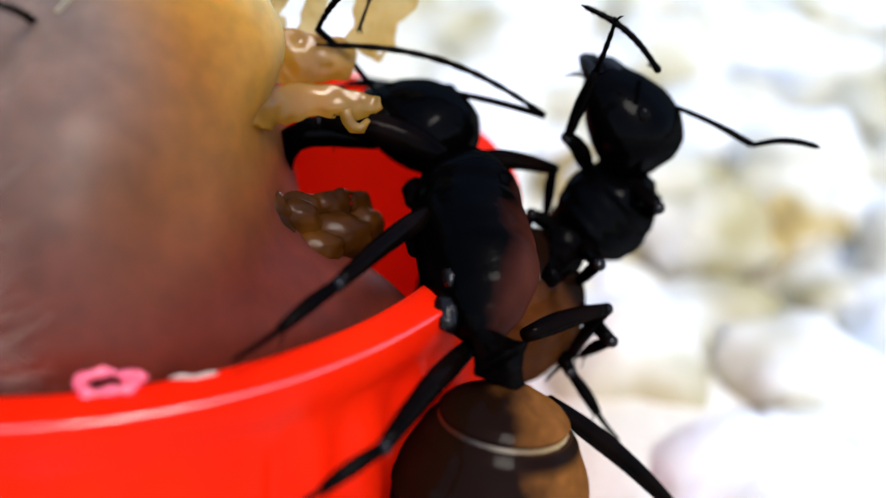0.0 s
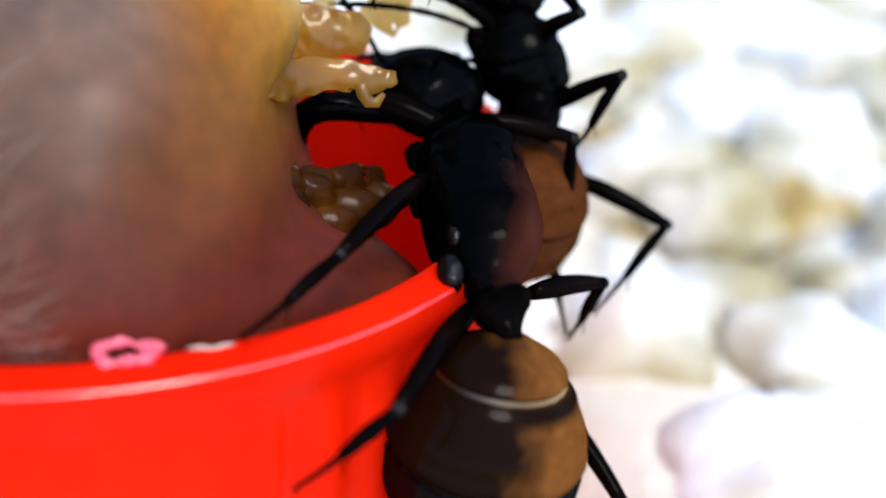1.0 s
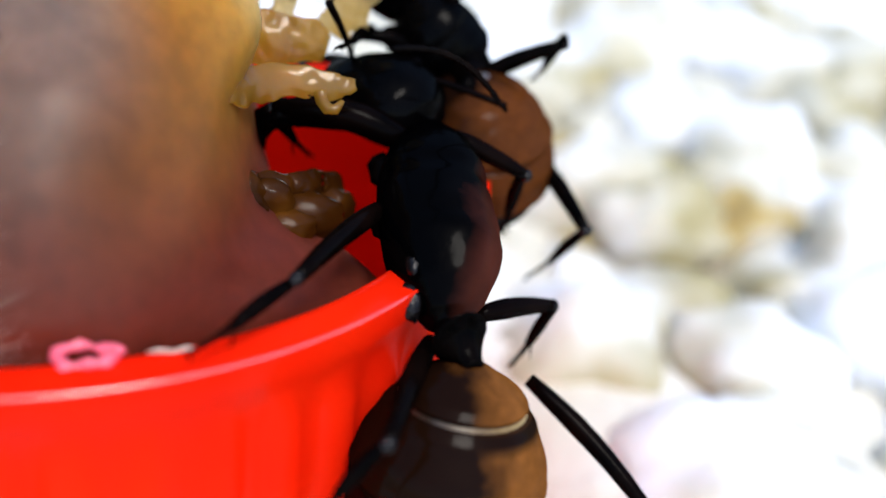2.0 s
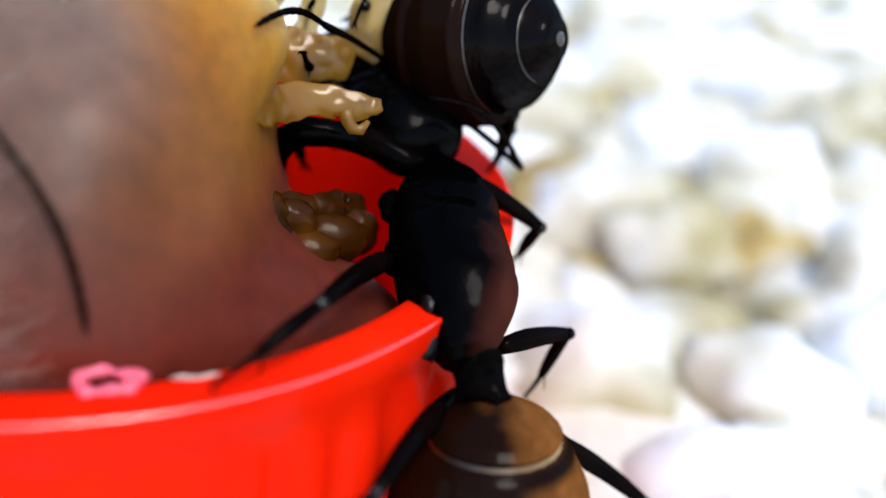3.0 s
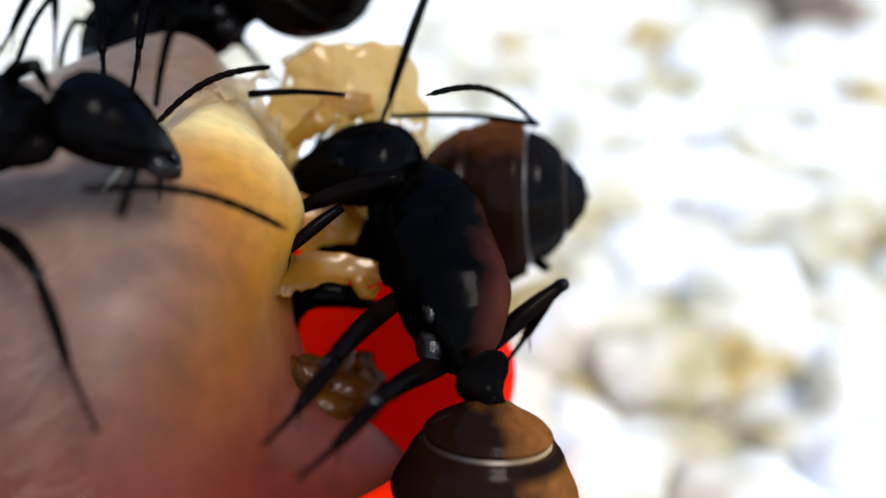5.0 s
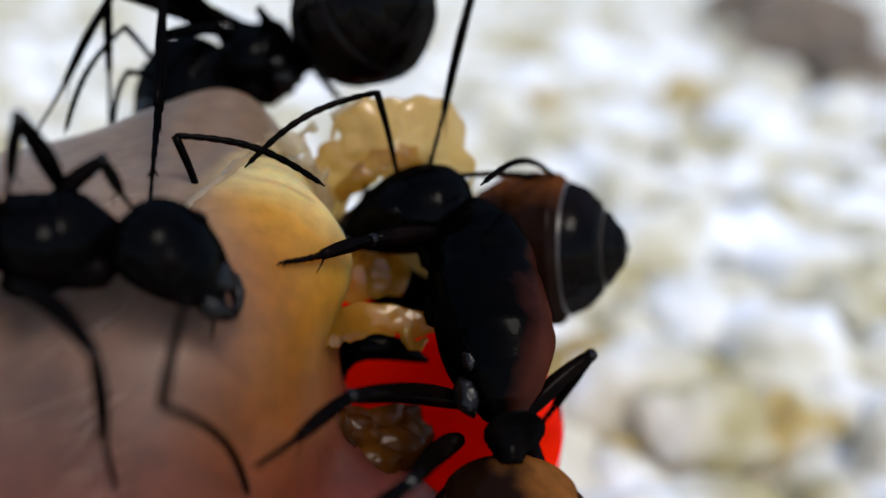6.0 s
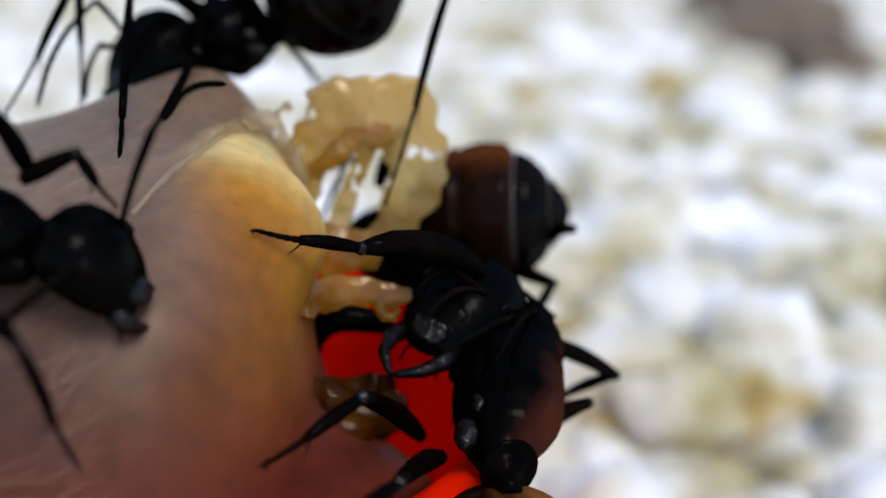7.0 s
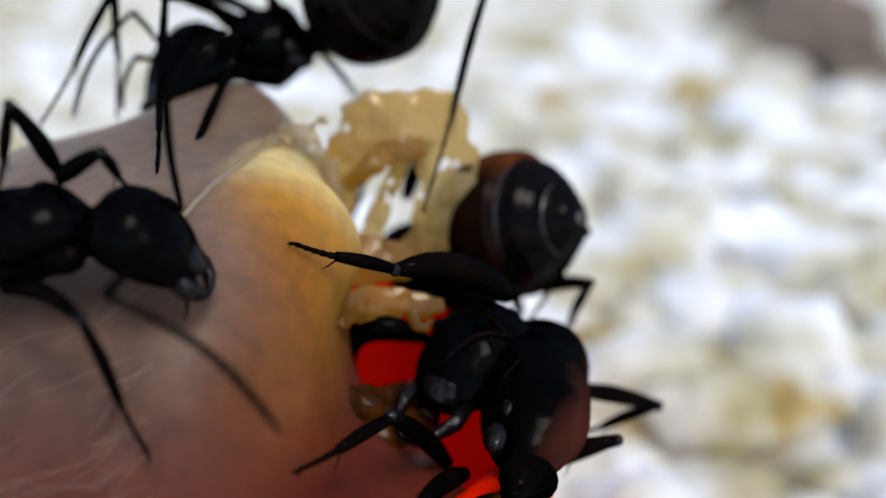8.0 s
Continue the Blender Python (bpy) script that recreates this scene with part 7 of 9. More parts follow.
    walk(walker_parts["FR_tibia"], [
        (0, mm(3.35, -0.38, 0.85, 8, 44, 117)), (0.2, mm(3.36, -0.38, 0.83, 8, 43, 119)), (0.5, mm(3.38, -0.38, 0.81, 8, 41, 121)),
        (0.7, mm(3.37, -0.38, 0.82, 8, 42, 119)), (1, mm(3.35, -0.39, 0.83, 8, 43, 117)), (1.5, mm(3.35, -0.40, 0.83, 8, 43, 117)),
        (1.7, mm(3.36, -0.37, 0.83, 9, 43, 119)), (2.8, mm(3.38, -0.41, 0.81, 10, 41, 120)), (3, mm(3.39, -0.40, 0.80, 11, 41, 121)),
        (3.5, mm(3.25, -0.30, 1.00, 13, 48, 110)), (4, mm(3.43, -0.33, 0.87, 22, 52, 106)), (4.2, mm(3.46, -0.43, 0.94, 21, 50, 109)),
        (5.3, mm(3.15, -0.79, 1.09, 20, 35, 84)), (5.5, mm(3.24, -0.65, 1.40, 13, 45, 75)), (6, mm(2.97, 0.69, 1.52, -20, 74, -21)),
        (6.3, mm(3.24, 0.61, 1.56, -2, 72, 23)), (6.5, mm(3.90, 0.24, 1.54, 22, 62, 82)), (6.7, mm(4.08, 0.79, 1.22, -14, 71, -8)),
        (7, mm(4.18, 0.47, 1.46, -13, 71, -5)), (7.2, mm(4.18, 0.40, 1.28, 31, 58, 110)), (7.5, mm(3.94, 0.05, 1.32, 26, 52, 101)),
        (8, mm(3.94, 0.05, 1.32, 26, 53, 101)),
    ])
    walk(walker_parts["ML_femur"], [
        (0, mm(1.31, -0.43, -0.92, -3, 31, -104)), (0.2, mm(1.32, -0.43, -0.91, -4, 30, -101)), (0.5, mm(1.33, -0.44, -0.90, -4, 30, -100)),
        (0.7, mm(1.32, -0.44, -0.90, -3, 30, -102)), (1, mm(1.31, -0.44, -0.91, -3, 31, -105)), (1.5, mm(1.32, -0.45, -0.91, -4, 30, -104)),
        (1.7, mm(1.31, -0.44, -0.91, -5, 31, -103)), (2.8, mm(1.34, -0.42, -0.89, -7, 29, -98)), (3, mm(1.34, -0.41, -0.89, -7, 29, -96)),
        (3.5, mm(0.93, -0.48, -0.99, -8, 34, -105)), (4, mm(0.47, -0.67, -1.81, -13, 15, -100)), (4.2, mm(0.36, -0.55, -1.36, -13, 18, -96)),
        (5.3, mm(-0.64, -0.07, -1.43, -10, 19, -141)), (5.5, mm(-0.29, 0.08, -1.08, -3, 29, -147)), (6, mm(-0.39, -0.24, -0.81, -10, 26, -114)),
        (6.3, mm(-0.02, -0.35, -1.00, -9, 28, -110)), (6.5, mm(0.01, -0.25, -1.09, -12, 25, -120)), (6.7, mm(0.38, -0.47, -1.49, -10, 27, -110)),
        (7, mm(0.13, -0.56, -1.57, -9, 27, -107)), (7.2, mm(-0.36, -0.67, -0.97, -18, 27, -109)), (7.5, mm(-0.25, -0.58, -0.79, -17, 29, -113)),
        (8, mm(-0.26, -0.58, -0.79, -17, 29, -114)),
    ])
    walk(walker_parts["ML_tibia"], [
        (0, mm(0.95, -1.88, -1.81, 17, 67, 168)), (0.2, mm(1.03, -1.91, -1.78, 16, 66, 166)), (0.5, mm(1.08, -1.92, -1.76, 15, 64, 165)),
        (0.7, mm(1.02, -1.91, -1.78, 15, 65, 166)), (1, mm(0.94, -1.89, -1.80, 17, 67, 166)), (1.5, mm(0.94, -1.90, -1.79, 17, 66, 165)),
        (1.7, mm(0.97, -1.90, -1.80, 17, 66, 168)), (2.8, mm(1.13, -1.91, -1.75, 18, 64, 163)), (3, mm(1.17, -1.91, -1.74, 18, 63, 163)),
        (3.5, mm(0.57, -1.87, -1.97, 25, 68, 158)), (4, mm(0.17, -2.32, -2.25, 42, 69, 170)), (4.2, mm(0.18, -2.20, -1.89, 37, 68, 166)),
        (5.3, mm(-1.92, -1.10, -2.01, -45, 68, -155)), (5.5, mm(-1.56, -0.75, -1.92, -41, 71, -128)), (6, mm(-1.04, -1.66, -1.56, 65, 77, -164)),
        (6.3, mm(-0.55, -1.79, -1.80, 60, 79, -154)), (6.5, mm(-0.76, -1.62, -1.83, -70, 74, -148)), (6.7, mm(-0.14, -1.92, -2.28, -70, 78, -147)),
        (7, mm(-0.32, -2.04, -2.35, -55, 78, -141)), (7.2, mm(-0.88, -2.13, -1.76, -82, 73, -142)), (7.5, mm(-0.85, -1.99, -1.62, -69, 72, -127)),
        (8, mm(-0.86, -1.98, -1.63, -66, 72, -124)),
    ])
    walk(walker_parts["MR_femur"], [
        (0, mm(1.66, 0.10, 0.18, -7, -33, -65)), (0.2, mm(1.66, 0.10, 0.17, -7, -33, -63)), (0.5, mm(1.66, 0.10, 0.17, -7, -31, -62)),
        (0.7, mm(1.66, 0.10, 0.17, -7, -32, -63)), (1, mm(1.66, 0.10, 0.17, -7, -33, -66)), (1.5, mm(1.66, 0.10, 0.17, -7, -32, -66)),
        (1.7, mm(1.66, 0.10, 0.17, -8, -32, -64)), (2.8, mm(1.65, 0.10, 0.17, -9, -31, -62)), (3, mm(1.65, 0.10, 0.17, -9, -31, -62)),
        (3.5, mm(1.43, 0.11, 0.33, -11, -37, -71)), (4, mm(1.64, 0.21, 0.61, -17, -36, -81)), (4.2, mm(1.60, 0.32, 1.04, -16, -36, -77)),
        (5.3, mm(2.07, 0.21, 0.78, -28, -68, -108)), (5.5, mm(1.98, 0.20, 0.89, -12, -63, -124)), (6, mm(1.94, 0.35, 1.25, -19, -63, -96)),
        (6.3, mm(2.33, 0.37, 1.25, -14, -63, -102)), (6.5, mm(2.63, 0.33, 1.31, -23, -63, -97)), (6.7, mm(2.98, 0.38, 1.04, -12, -74, -125)),
        (7, mm(2.92, 0.49, 1.28, -17, -60, -89)), (7.2, mm(2.69, 0.58, 1.31, -32, -64, -85)), (7.5, mm(2.42, 0.49, 1.26, -30, -63, -87)),
        (8, mm(2.42, 0.49, 1.27, -30, -64, -88)),
    ])
    walk(walker_parts["MR_tibia"], [
        (0, mm(2.36, -1.43, 1.29, 10, 56, 178)), (0.2, mm(2.42, -1.42, 1.26, 10, 55, 177)), (0.5, mm(2.47, -1.41, 1.22, 10, 53, 175)),
        (0.7, mm(2.42, -1.42, 1.24, 10, 54, 176)), (1, mm(2.36, -1.44, 1.26, 10, 55, 176)), (1.5, mm(2.36, -1.45, 1.25, 11, 55, 175)),
        (1.7, mm(2.41, -1.42, 1.25, 10, 55, 178)), (2.8, mm(2.45, -1.42, 1.22, 11, 53, 173)), (3, mm(2.47, -1.41, 1.21, 11, 53, 173)),
        (3.5, mm(1.95, -1.41, 1.54, 14, 59, 176)), (4, mm(1.88, -1.39, 1.80, 17, 56, 176)), (4.2, mm(1.96, -1.26, 2.23, 16, 55, 173)),
        (5.3, mm(1.84, -0.51, 2.65, 14, 53, -180)), (5.5, mm(1.47, -0.56, 2.68, -3, 62, -155)), (6, mm(1.85, -0.54, 3.05, 13, 65, -170)),
        (6.3, mm(2.13, -0.53, 3.04, 18, 62, 175)), (6.5, mm(2.52, -0.58, 3.10, 11, 61, -171)), (6.7, mm(2.66, -0.07, 2.98, 14, 63, -175)),
        (7, mm(2.93, -0.52, 3.03, 5, 61, -160)), (7.2, mm(2.76, -0.30, 3.12, 16, 48, 172)), (7.5, mm(2.46, -0.41, 3.06, 20, 56, 174)),
        (8, mm(2.45, -0.40, 3.07, 20, 56, 174)),
    ])
    walk(walker_parts["HL_femur"], [
        (0, mm(0.59, -0.35, -0.85, -4, 4, -90)), (0.2, mm(0.59, -0.35, -0.84, -4, 4, -88)), (0.5, mm(0.60, -0.35, -0.83, -4, 5, -86)),
        (0.7, mm(0.60, -0.36, -0.84, -4, 5, -88)), (1, mm(0.59, -0.36, -0.84, -4, 5, -90)), (1.5, mm(0.60, -0.36, -0.84, -5, 5, -90)),
        (1.7, mm(0.59, -0.36, -0.84, -5, 5, -89)), (2.8, mm(0.60, -0.33, -0.83, -7, 5, -86)), (3, mm(0.60, -0.32, -0.82, -7, 5, -85)),
        (3.5, mm(0.33, -0.38, -0.95, -7, 1, -93)), (4, mm(0.01, -0.52, -1.46, -12, -4, -101)), (4.2, mm(-0.13, -0.39, -1.04, -12, -1, -97)),
        (5.3, mm(-0.91, -0.14, -1.12, -9, -8, -137)), (5.5, mm(-0.60, -0.02, -0.81, -4, -2, -140)), (6, mm(-0.73, -0.14, -0.47, -7, -2, -120)),
        (6.3, mm(-0.40, -0.23, -0.68, -6, -1, -116)), (6.5, mm(-0.29, -0.18, -0.72, -9, -4, -124)), (6.7, mm(-0.01, -0.33, -1.16, -7, -1, -115)),
        (7, mm(-0.28, -0.41, -1.25, -7, -2, -112)), (7.2, mm(-0.83, -0.45, -0.60, -14, -3, -111)), (7.5, mm(-0.72, -0.37, -0.41, -13, -2, -114)),
        (8, mm(-0.72, -0.36, -0.42, -13, -2, -114)),
    ])
    walk(walker_parts["HL_tibia"], [
        (0, mm(0.60, -2.60, -1.02, 8, 52, -171)), (0.2, mm(0.69, -2.60, -1.01, 8, 51, -172)), (0.5, mm(0.75, -2.60, -1.02, 8, 50, -173)),
        (0.7, mm(0.68, -2.61, -1.02, 8, 51, -172)), (1, mm(0.58, -2.61, -1.02, 8, 52, -172)), (1.5, mm(0.58, -2.61, -1.02, 8, 51, -172)),
        (1.7, mm(0.64, -2.61, -1.03, 8, 51, -171)), (2.8, mm(0.77, -2.57, -1.00, 8, 50, -175)), (3, mm(0.81, -2.56, -1.01, 8, 50, -175)),
        (3.5, mm(0.20, -2.63, -0.99, 9, 54, -172)), (4, mm(-0.43, -2.73, -1.31, 10, 50, -177)), (4.2, mm(-0.43, -2.62, -0.99, 10, 51, -176)),
        (5.3, mm(-2.54, -1.67, -0.78, 9, 49, -176)), (5.5, mm(-2.33, -1.46, -0.74, 7, 55, -170)), (6, mm(-1.85, -2.09, -0.38, 8, 56, -169)),
        (6.3, mm(-1.40, -2.25, -0.66, 6, 58, -164)), (6.5, mm(-1.54, -2.05, -0.57, 4, 54, -166)), (6.7, mm(-0.97, -2.37, -1.10, 4, 57, -161)),
        (7, mm(-1.14, -2.49, -1.18, 3, 57, -157)), (7.2, mm(-1.66, -2.54, -0.50, -10, 51, -151)), (7.5, mm(-1.64, -2.43, -0.35, -13, 52, -146)),
        (8, mm(-1.65, -2.42, -0.35, -13, 52, -145)),
    ])
    walk(walker_parts["HR_femur"], [
        (0, mm(0.68, 0.06, 0.06, -6, -33, -69)), (0.2, mm(0.67, 0.06, 0.06, -7, -33, -67)), (0.5, mm(0.67, 0.06, 0.06, -7, -31, -65)),
        (0.7, mm(0.67, 0.06, 0.06, -6, -32, -67)), (1, mm(0.68, 0.06, 0.06, -7, -33, -69)), (1.5, mm(0.67, 0.06, 0.06, -7, -32, -69)),
        (1.7, mm(0.68, 0.06, 0.06, -7, -32, -67)), (2.8, mm(0.67, 0.06, 0.06, -9, -31, -66)), (3, mm(0.67, 0.06, 0.06, -9, -31, -65)),
        (3.5, mm(0.45, 0.12, 0.32, -10, -34, -75)), (4, mm(0.51, 0.14, 0.39, -19, -43, -80)), (4.2, mm(0.37, 0.21, 0.74, -18, -42, -76)),
        (5.3, mm(0.28, 0.14, 0.19, -26, -63, -106)), (5.5, mm(0.51, 0.20, 0.57, -12, -63, -122)), (6, mm(0.38, 0.21, 0.73, -19, -65, -98)),
        (6.3, mm(0.61, 0.20, 0.75, -16, -64, -98)), (6.5, mm(0.85, 0.20, 0.76, -25, -68, -98)), (6.7, mm(1.09, 0.18, 0.52, -19, -66, -96)),
        (7, mm(0.92, 0.22, 0.66, -18, -66, -93)), (7.2, mm(0.55, 0.24, 0.96, -37, -67, -79)), (7.5, mm(0.67, 0.24, 0.83, -37, -69, -82)),
        (8, mm(0.67, 0.24, 0.84, -37, -69, -83)),
    ])
    walk(walker_parts["HR_tibia"], [
        (0, mm(1.43, -1.90, 1.44, 8, 47, 178)), (0.2, mm(1.51, -1.89, 1.41, 8, 46, 177)), (0.5, mm(1.57, -1.89, 1.36, 8, 45, 177)),
        (0.7, mm(1.51, -1.90, 1.39, 8, 45, 177)), (1, mm(1.43, -1.92, 1.42, 8, 46, 177)), (1.5, mm(1.43, -1.93, 1.41, 8, 46, 176)),
        (1.7, mm(1.50, -1.90, 1.40, 8, 46, 178)), (2.8, mm(1.55, -1.89, 1.37, 9, 45, 175)), (3, mm(1.58, -1.88, 1.36, 9, 44, 175)),
        (3.5, mm(0.98, -1.90, 1.73, 10, 49, 176)), (4, mm(0.82, -1.67, 2.12, 13, 46, 172)), (4.2, mm(0.81, -1.61, 2.42, 12, 46, 173)),
        (5.3, mm(-0.03, -0.96, 2.43, 16, 48, 173)), (5.5, mm(-0.10, -0.78, 2.80, 13, 55, 178)), (6, mm(0.23, -0.85, 3.01, 10, 54, -176)),
        (6.3, mm(0.46, -0.87, 3.02, 8, 56, -170)), (6.5, mm(0.72, -0.74, 3.09, 6, 53, -170)), (6.7, mm(0.98, -0.84, 2.82, 6, 56, -164)),
        (7, mm(0.86, -0.81, 2.95, 4, 56, -161)), (7.2, mm(0.74, -0.72, 3.28, -13, 51, -146)), (7.5, mm(0.80, -0.66, 3.18, -16, 51, -140)),
        (8, mm(0.79, -0.65, 3.19, -16, 51, -141)),
    ])
    walk(walker_parts["AL_scape"], [
        (0, mm(4.56, 1.08, -0.84, -7, 20, -41)), (0.2, mm(4.53, 1.12, -0.82, -7, 21, -41)), (0.5, mm(4.53, 1.17, -0.79, -7, 22, -40)),
        (0.7, mm(4.56, 1.14, -0.80, -7, 20, -42)), (1, mm(4.61, 1.11, -0.80, -7, 17, -44)), (1.5, mm(4.62, 1.10, -0.85, -7, 17, -44)),
        (1.7, mm(4.65, 0.99, -1.10, -8, 20, -44)), (2.8, mm(5.01, 0.60, -2.39, -9, 31, -51)), (3, mm(5.06, 0.54, -2.62, -10, 33, -52)),
        (3.5, mm(4.03, 0.91, -0.90, -9, 40, -22)), (4, mm(4.03, 0.53, -1.43, -19, 40, -82)), (4.2, mm(4.37, 0.32, -2.02, -16, 33, -69)),
        (5.3, mm(4.86, -1.20, -1.03, -6, 1, -148)), (5.5, mm(4.89, -1.06, -0.71, 4, 18, -172)), (6, mm(5.11, -2.50, -0.84, 3.1, 44.5, -117.2)),
        (6.3, mm(4.48, -0.47, -0.86, -4, 3, -131)), (6.5, mm(4.82, 1.35, -0.81, 2.6, -21.9, -125.0)), (6.7, mm(4.22, -0.65, -1.46, -11, 28, -100)),
        (7, mm(4.96, -0.28, -0.69, -4, 14, -135)), (7.2, mm(4.86, -0.49, -2.72, -17, 1, -63)), (7.5, mm(4.82, -0.13, -1.15, -16, 7, -99)),
        (8, mm(4.82, -0.14, -1.15, -16, 7, -99)),
    ])
    walk(walker_parts["AL_funiculus"], [
        (0, mm(6.69, -0.79, -1.89, 5, 28, 95)), (0.2, mm(6.67, -0.71, -1.90, 5, 22, 98)), (0.5, mm(6.66, -0.64, -1.94, 5, 14, 100)),
        (0.7, mm(6.68, -0.74, -1.85, 5, 14, 97)), (1, mm(6.70, -0.88, -1.70, 4, 13, 91)), (1.5, mm(6.71, -0.90, -1.74, 5, 11, 98)),
        (1.7, mm(6.70, -0.99, -2.11, 6, 20, 101)), (2.8, mm(6.64, -1.42, -3.94, 14, 76, 77)), (3, mm(6.61, -1.46, -4.28, -23, 78, -18)),
        (3.5, mm(6.17, 0.03, -2.84, -5, 54, 10)), (4, mm(4.34, -1.77, -3.37, -18, 70, -21)), (4.2, mm(5.29, -2.04, -3.68, 15, 55, 73)),
        (5.3, mm(2.30, -2.81, -1.08, -6, 33, -3)), (5.5, mm(2.04, -1.44, -1.66, -1, 39, 16)), (6, mm(4.12, -4.42, -2.95, 46.7, 52.8, 81.9)),
        (6.3, mm(2.48, -2.73, -1.00, -10, 52, -14)), (6.5, mm(3.21, -0.95, 0.32, 34.0, -12.9, -101.1)), (6.7, mm(3.76, -3.27, -2.89, 19, 53, 112)),
        (7, mm(2.90, -2.37, -1.44, 8, 46, -177)), (7.2, mm(6.22, -3.19, -2.76, 23, 57, 79)), (7.5, mm(4.37, -3.10, -1.54, -9, 56, -6)),
        (8, mm(4.36, -3.10, -1.54, -9, 56, -6)),
    ])
    walk(walker_parts["AR_scape"], [
        (0, mm(4.12, 1.01, -0.87, -7, -19, -36)), (0.2, mm(4.05, 1.04, -0.85, -7, -19, -35)), (0.5, mm(3.99, 1.07, -0.83, -7, -18, -34)),
        (0.7, mm(4.04, 1.04, -0.84, -7, -18, -35)), (1, mm(4.12, 1.02, -0.85, -7, -19, -37)), (1.5, mm(4.12, 1.02, -0.85, -7, -19, -37)),
        (1.7, mm(4.07, 1.03, -0.85, -7, -18, -35)), (2.8, mm(4.00, 1.08, -0.83, -8, -18, -35)), (3, mm(3.96, 1.09, -0.82, -8, -18, -34)),
        (3.5, mm(3.68, 1.01, -0.49, -10, -21, -39)), (4, mm(4.16, 0.61, -1.21, -28, -58, -43)), (4.2, mm(4.51, 0.78, -0.55, -18, -40, -52)),
        (5.3, mm(5.46, -0.23, -1.06, -3.3, -54.6, -57.9)), (5.5, mm(5.27, -0.69, -0.25, -13.3, -63.0, -49.2)), (6, mm(4.06, 4.86, -1.68, -51.0, -84.6, -113.6)),
        (6.3, mm(4.11, 4.02, -0.55, -4.5, -50.4, 29.9)), (6.5, mm(5.01, 0.11, -0.33, 51.9, -61.8, -28.1)), (6.7, mm(4.97, 3.99, -1.31, -1.8, 8.9, 16.7)),
        (7, mm(4.66, 0.32, -0.71, 50.4, -55.2, -8.3)), (7.2, mm(4.74, 1.39, -0.53, -0.5, -21.9, 9.4)), (7.5, mm(4.85, 1.06, -0.69, 95.3, -66.1, -34.3)),
        (8, mm(4.90, 0.94, -0.71, 95.9, -66.2, -34.4)),
    ])
    walk(walker_parts["AR_funiculus"], [
        (0, mm(6.26, -0.55, 0.05, -5, 2, 4)), (0.2, mm(6.22, -0.49, 0.04, -5, 2, 3)), (0.5, mm(6.20, -0.43, 0.03, -5, 2, 2)),
        (0.7, mm(6.22, -0.48, 0.04, -5, 2, 3)), (1, mm(6.25, -0.56, 0.04, -5, 2, 3)), (1.5, mm(6.25, -0.57, 0.04, -5, 2, 3)),
        (1.7, mm(6.24, -0.50, 0.04, -5, 2, 4)), (2.8, mm(6.18, -0.44, 0.04, -5, 2, 1)), (3, mm(6.17, -0.41, 0.03, -5, 2, 1)),
        (3.5, mm(5.71, -0.65, 0.50, -15, -51, -38)), (4, mm(5.25, -0.41, 1.16, -25, -53, -48)), (4.2, mm(5.83, -0.90, 1.27, -19, -44, -63)),
        (5.3, mm(6.35, -1.66, 1.30, -29.8, -41.2, -90.1)), (5.5, mm(6.12, -1.69, 2.33, -33.7, -44.6, -78.8)), (6, mm(3.95, 4.61, 1.21, 1.5, 34.0, 12.0)),
        (6.3, mm(5.71, 4.95, 1.69, 2.8, 45.6, 12.2)), (6.5, mm(6.22, -0.54, 2.22, 4.0, -1.2, 65.4)), (6.7, mm(7.71, 4.81, -1.75, -4.0, 62.0, -7.9)),
        (7, mm(6.30, 0.08, 1.68, 1.9, -5.1, 79.2)), (7.2, mm(7.39, 1.83, 0.55, 34.4, 23.9, 91.9)), (7.5, mm(5.82, 0.40, 1.96, 10.6, -15.5, 83.5)),
        (8, mm(5.86, 0.28, 1.94, 10.5, -15.1, 82.6)),
    ])
    walk(feeder, [
        (0, mm(4.51, 6.13, 25.50, 6, -0, 160)), (0.2, mm(4.60, 6.05, 25.43, 6, 0, 159)), (0.5, mm(4.55, 6.04, 25.48, 6, 0, 158)),
        (0.7, mm(4.52, 6.06, 25.48, 6, -0, 158)), (1, mm(4.51, 6.08, 25.47, 6, 0, 159)), (1.5, mm(4.58, 6.04, 25.45, 6, 1, 158)),
        (1.7, mm(4.49, 6.05, 25.53, 6, 1, 158)), (2.8, mm(4.50, 5.94, 25.30, 6, 3, 156)), (3, mm(4.48, 5.96, 25.32, 6, 3, 156)),
        (3.5, mm(4.36, 6.15, 25.58, 6, 3, 159)), (4, mm(4.27, 6.31, 25.73, 6, 2, 161)), (4.2, mm(4.37, 6.35, 25.83, 6, 1, 161)),
        (5.3, mm(3.93, 6.35, 25.65, 7, 1, 165)), (5.5, mm(3.94, 6.45, 25.69, 7, 1, 169)), (6, mm(4.25, 6.51, 25.91, 7, 0, 167)),
        (6.3, mm(4.11, 6.58, 26.05, 7, 0, 169)), (6.5, mm(4.17, 6.59, 26.12, 7, -0, 170)), (6.7, mm(4.14, 6.61, 26.14, 7, -0, 170)),
        (7, mm(4.08, 6.61, 26.23, 7, -0, 169)), (7.2, mm(4.10, 6.63, 26.18, 8, -1, 173)), (7.5, mm(4.15, 6.68, 26.34, 8, -1, 175)),
        (8, mm(4.15, 6.68, 26.35, 8, -1, 175)),
    ])
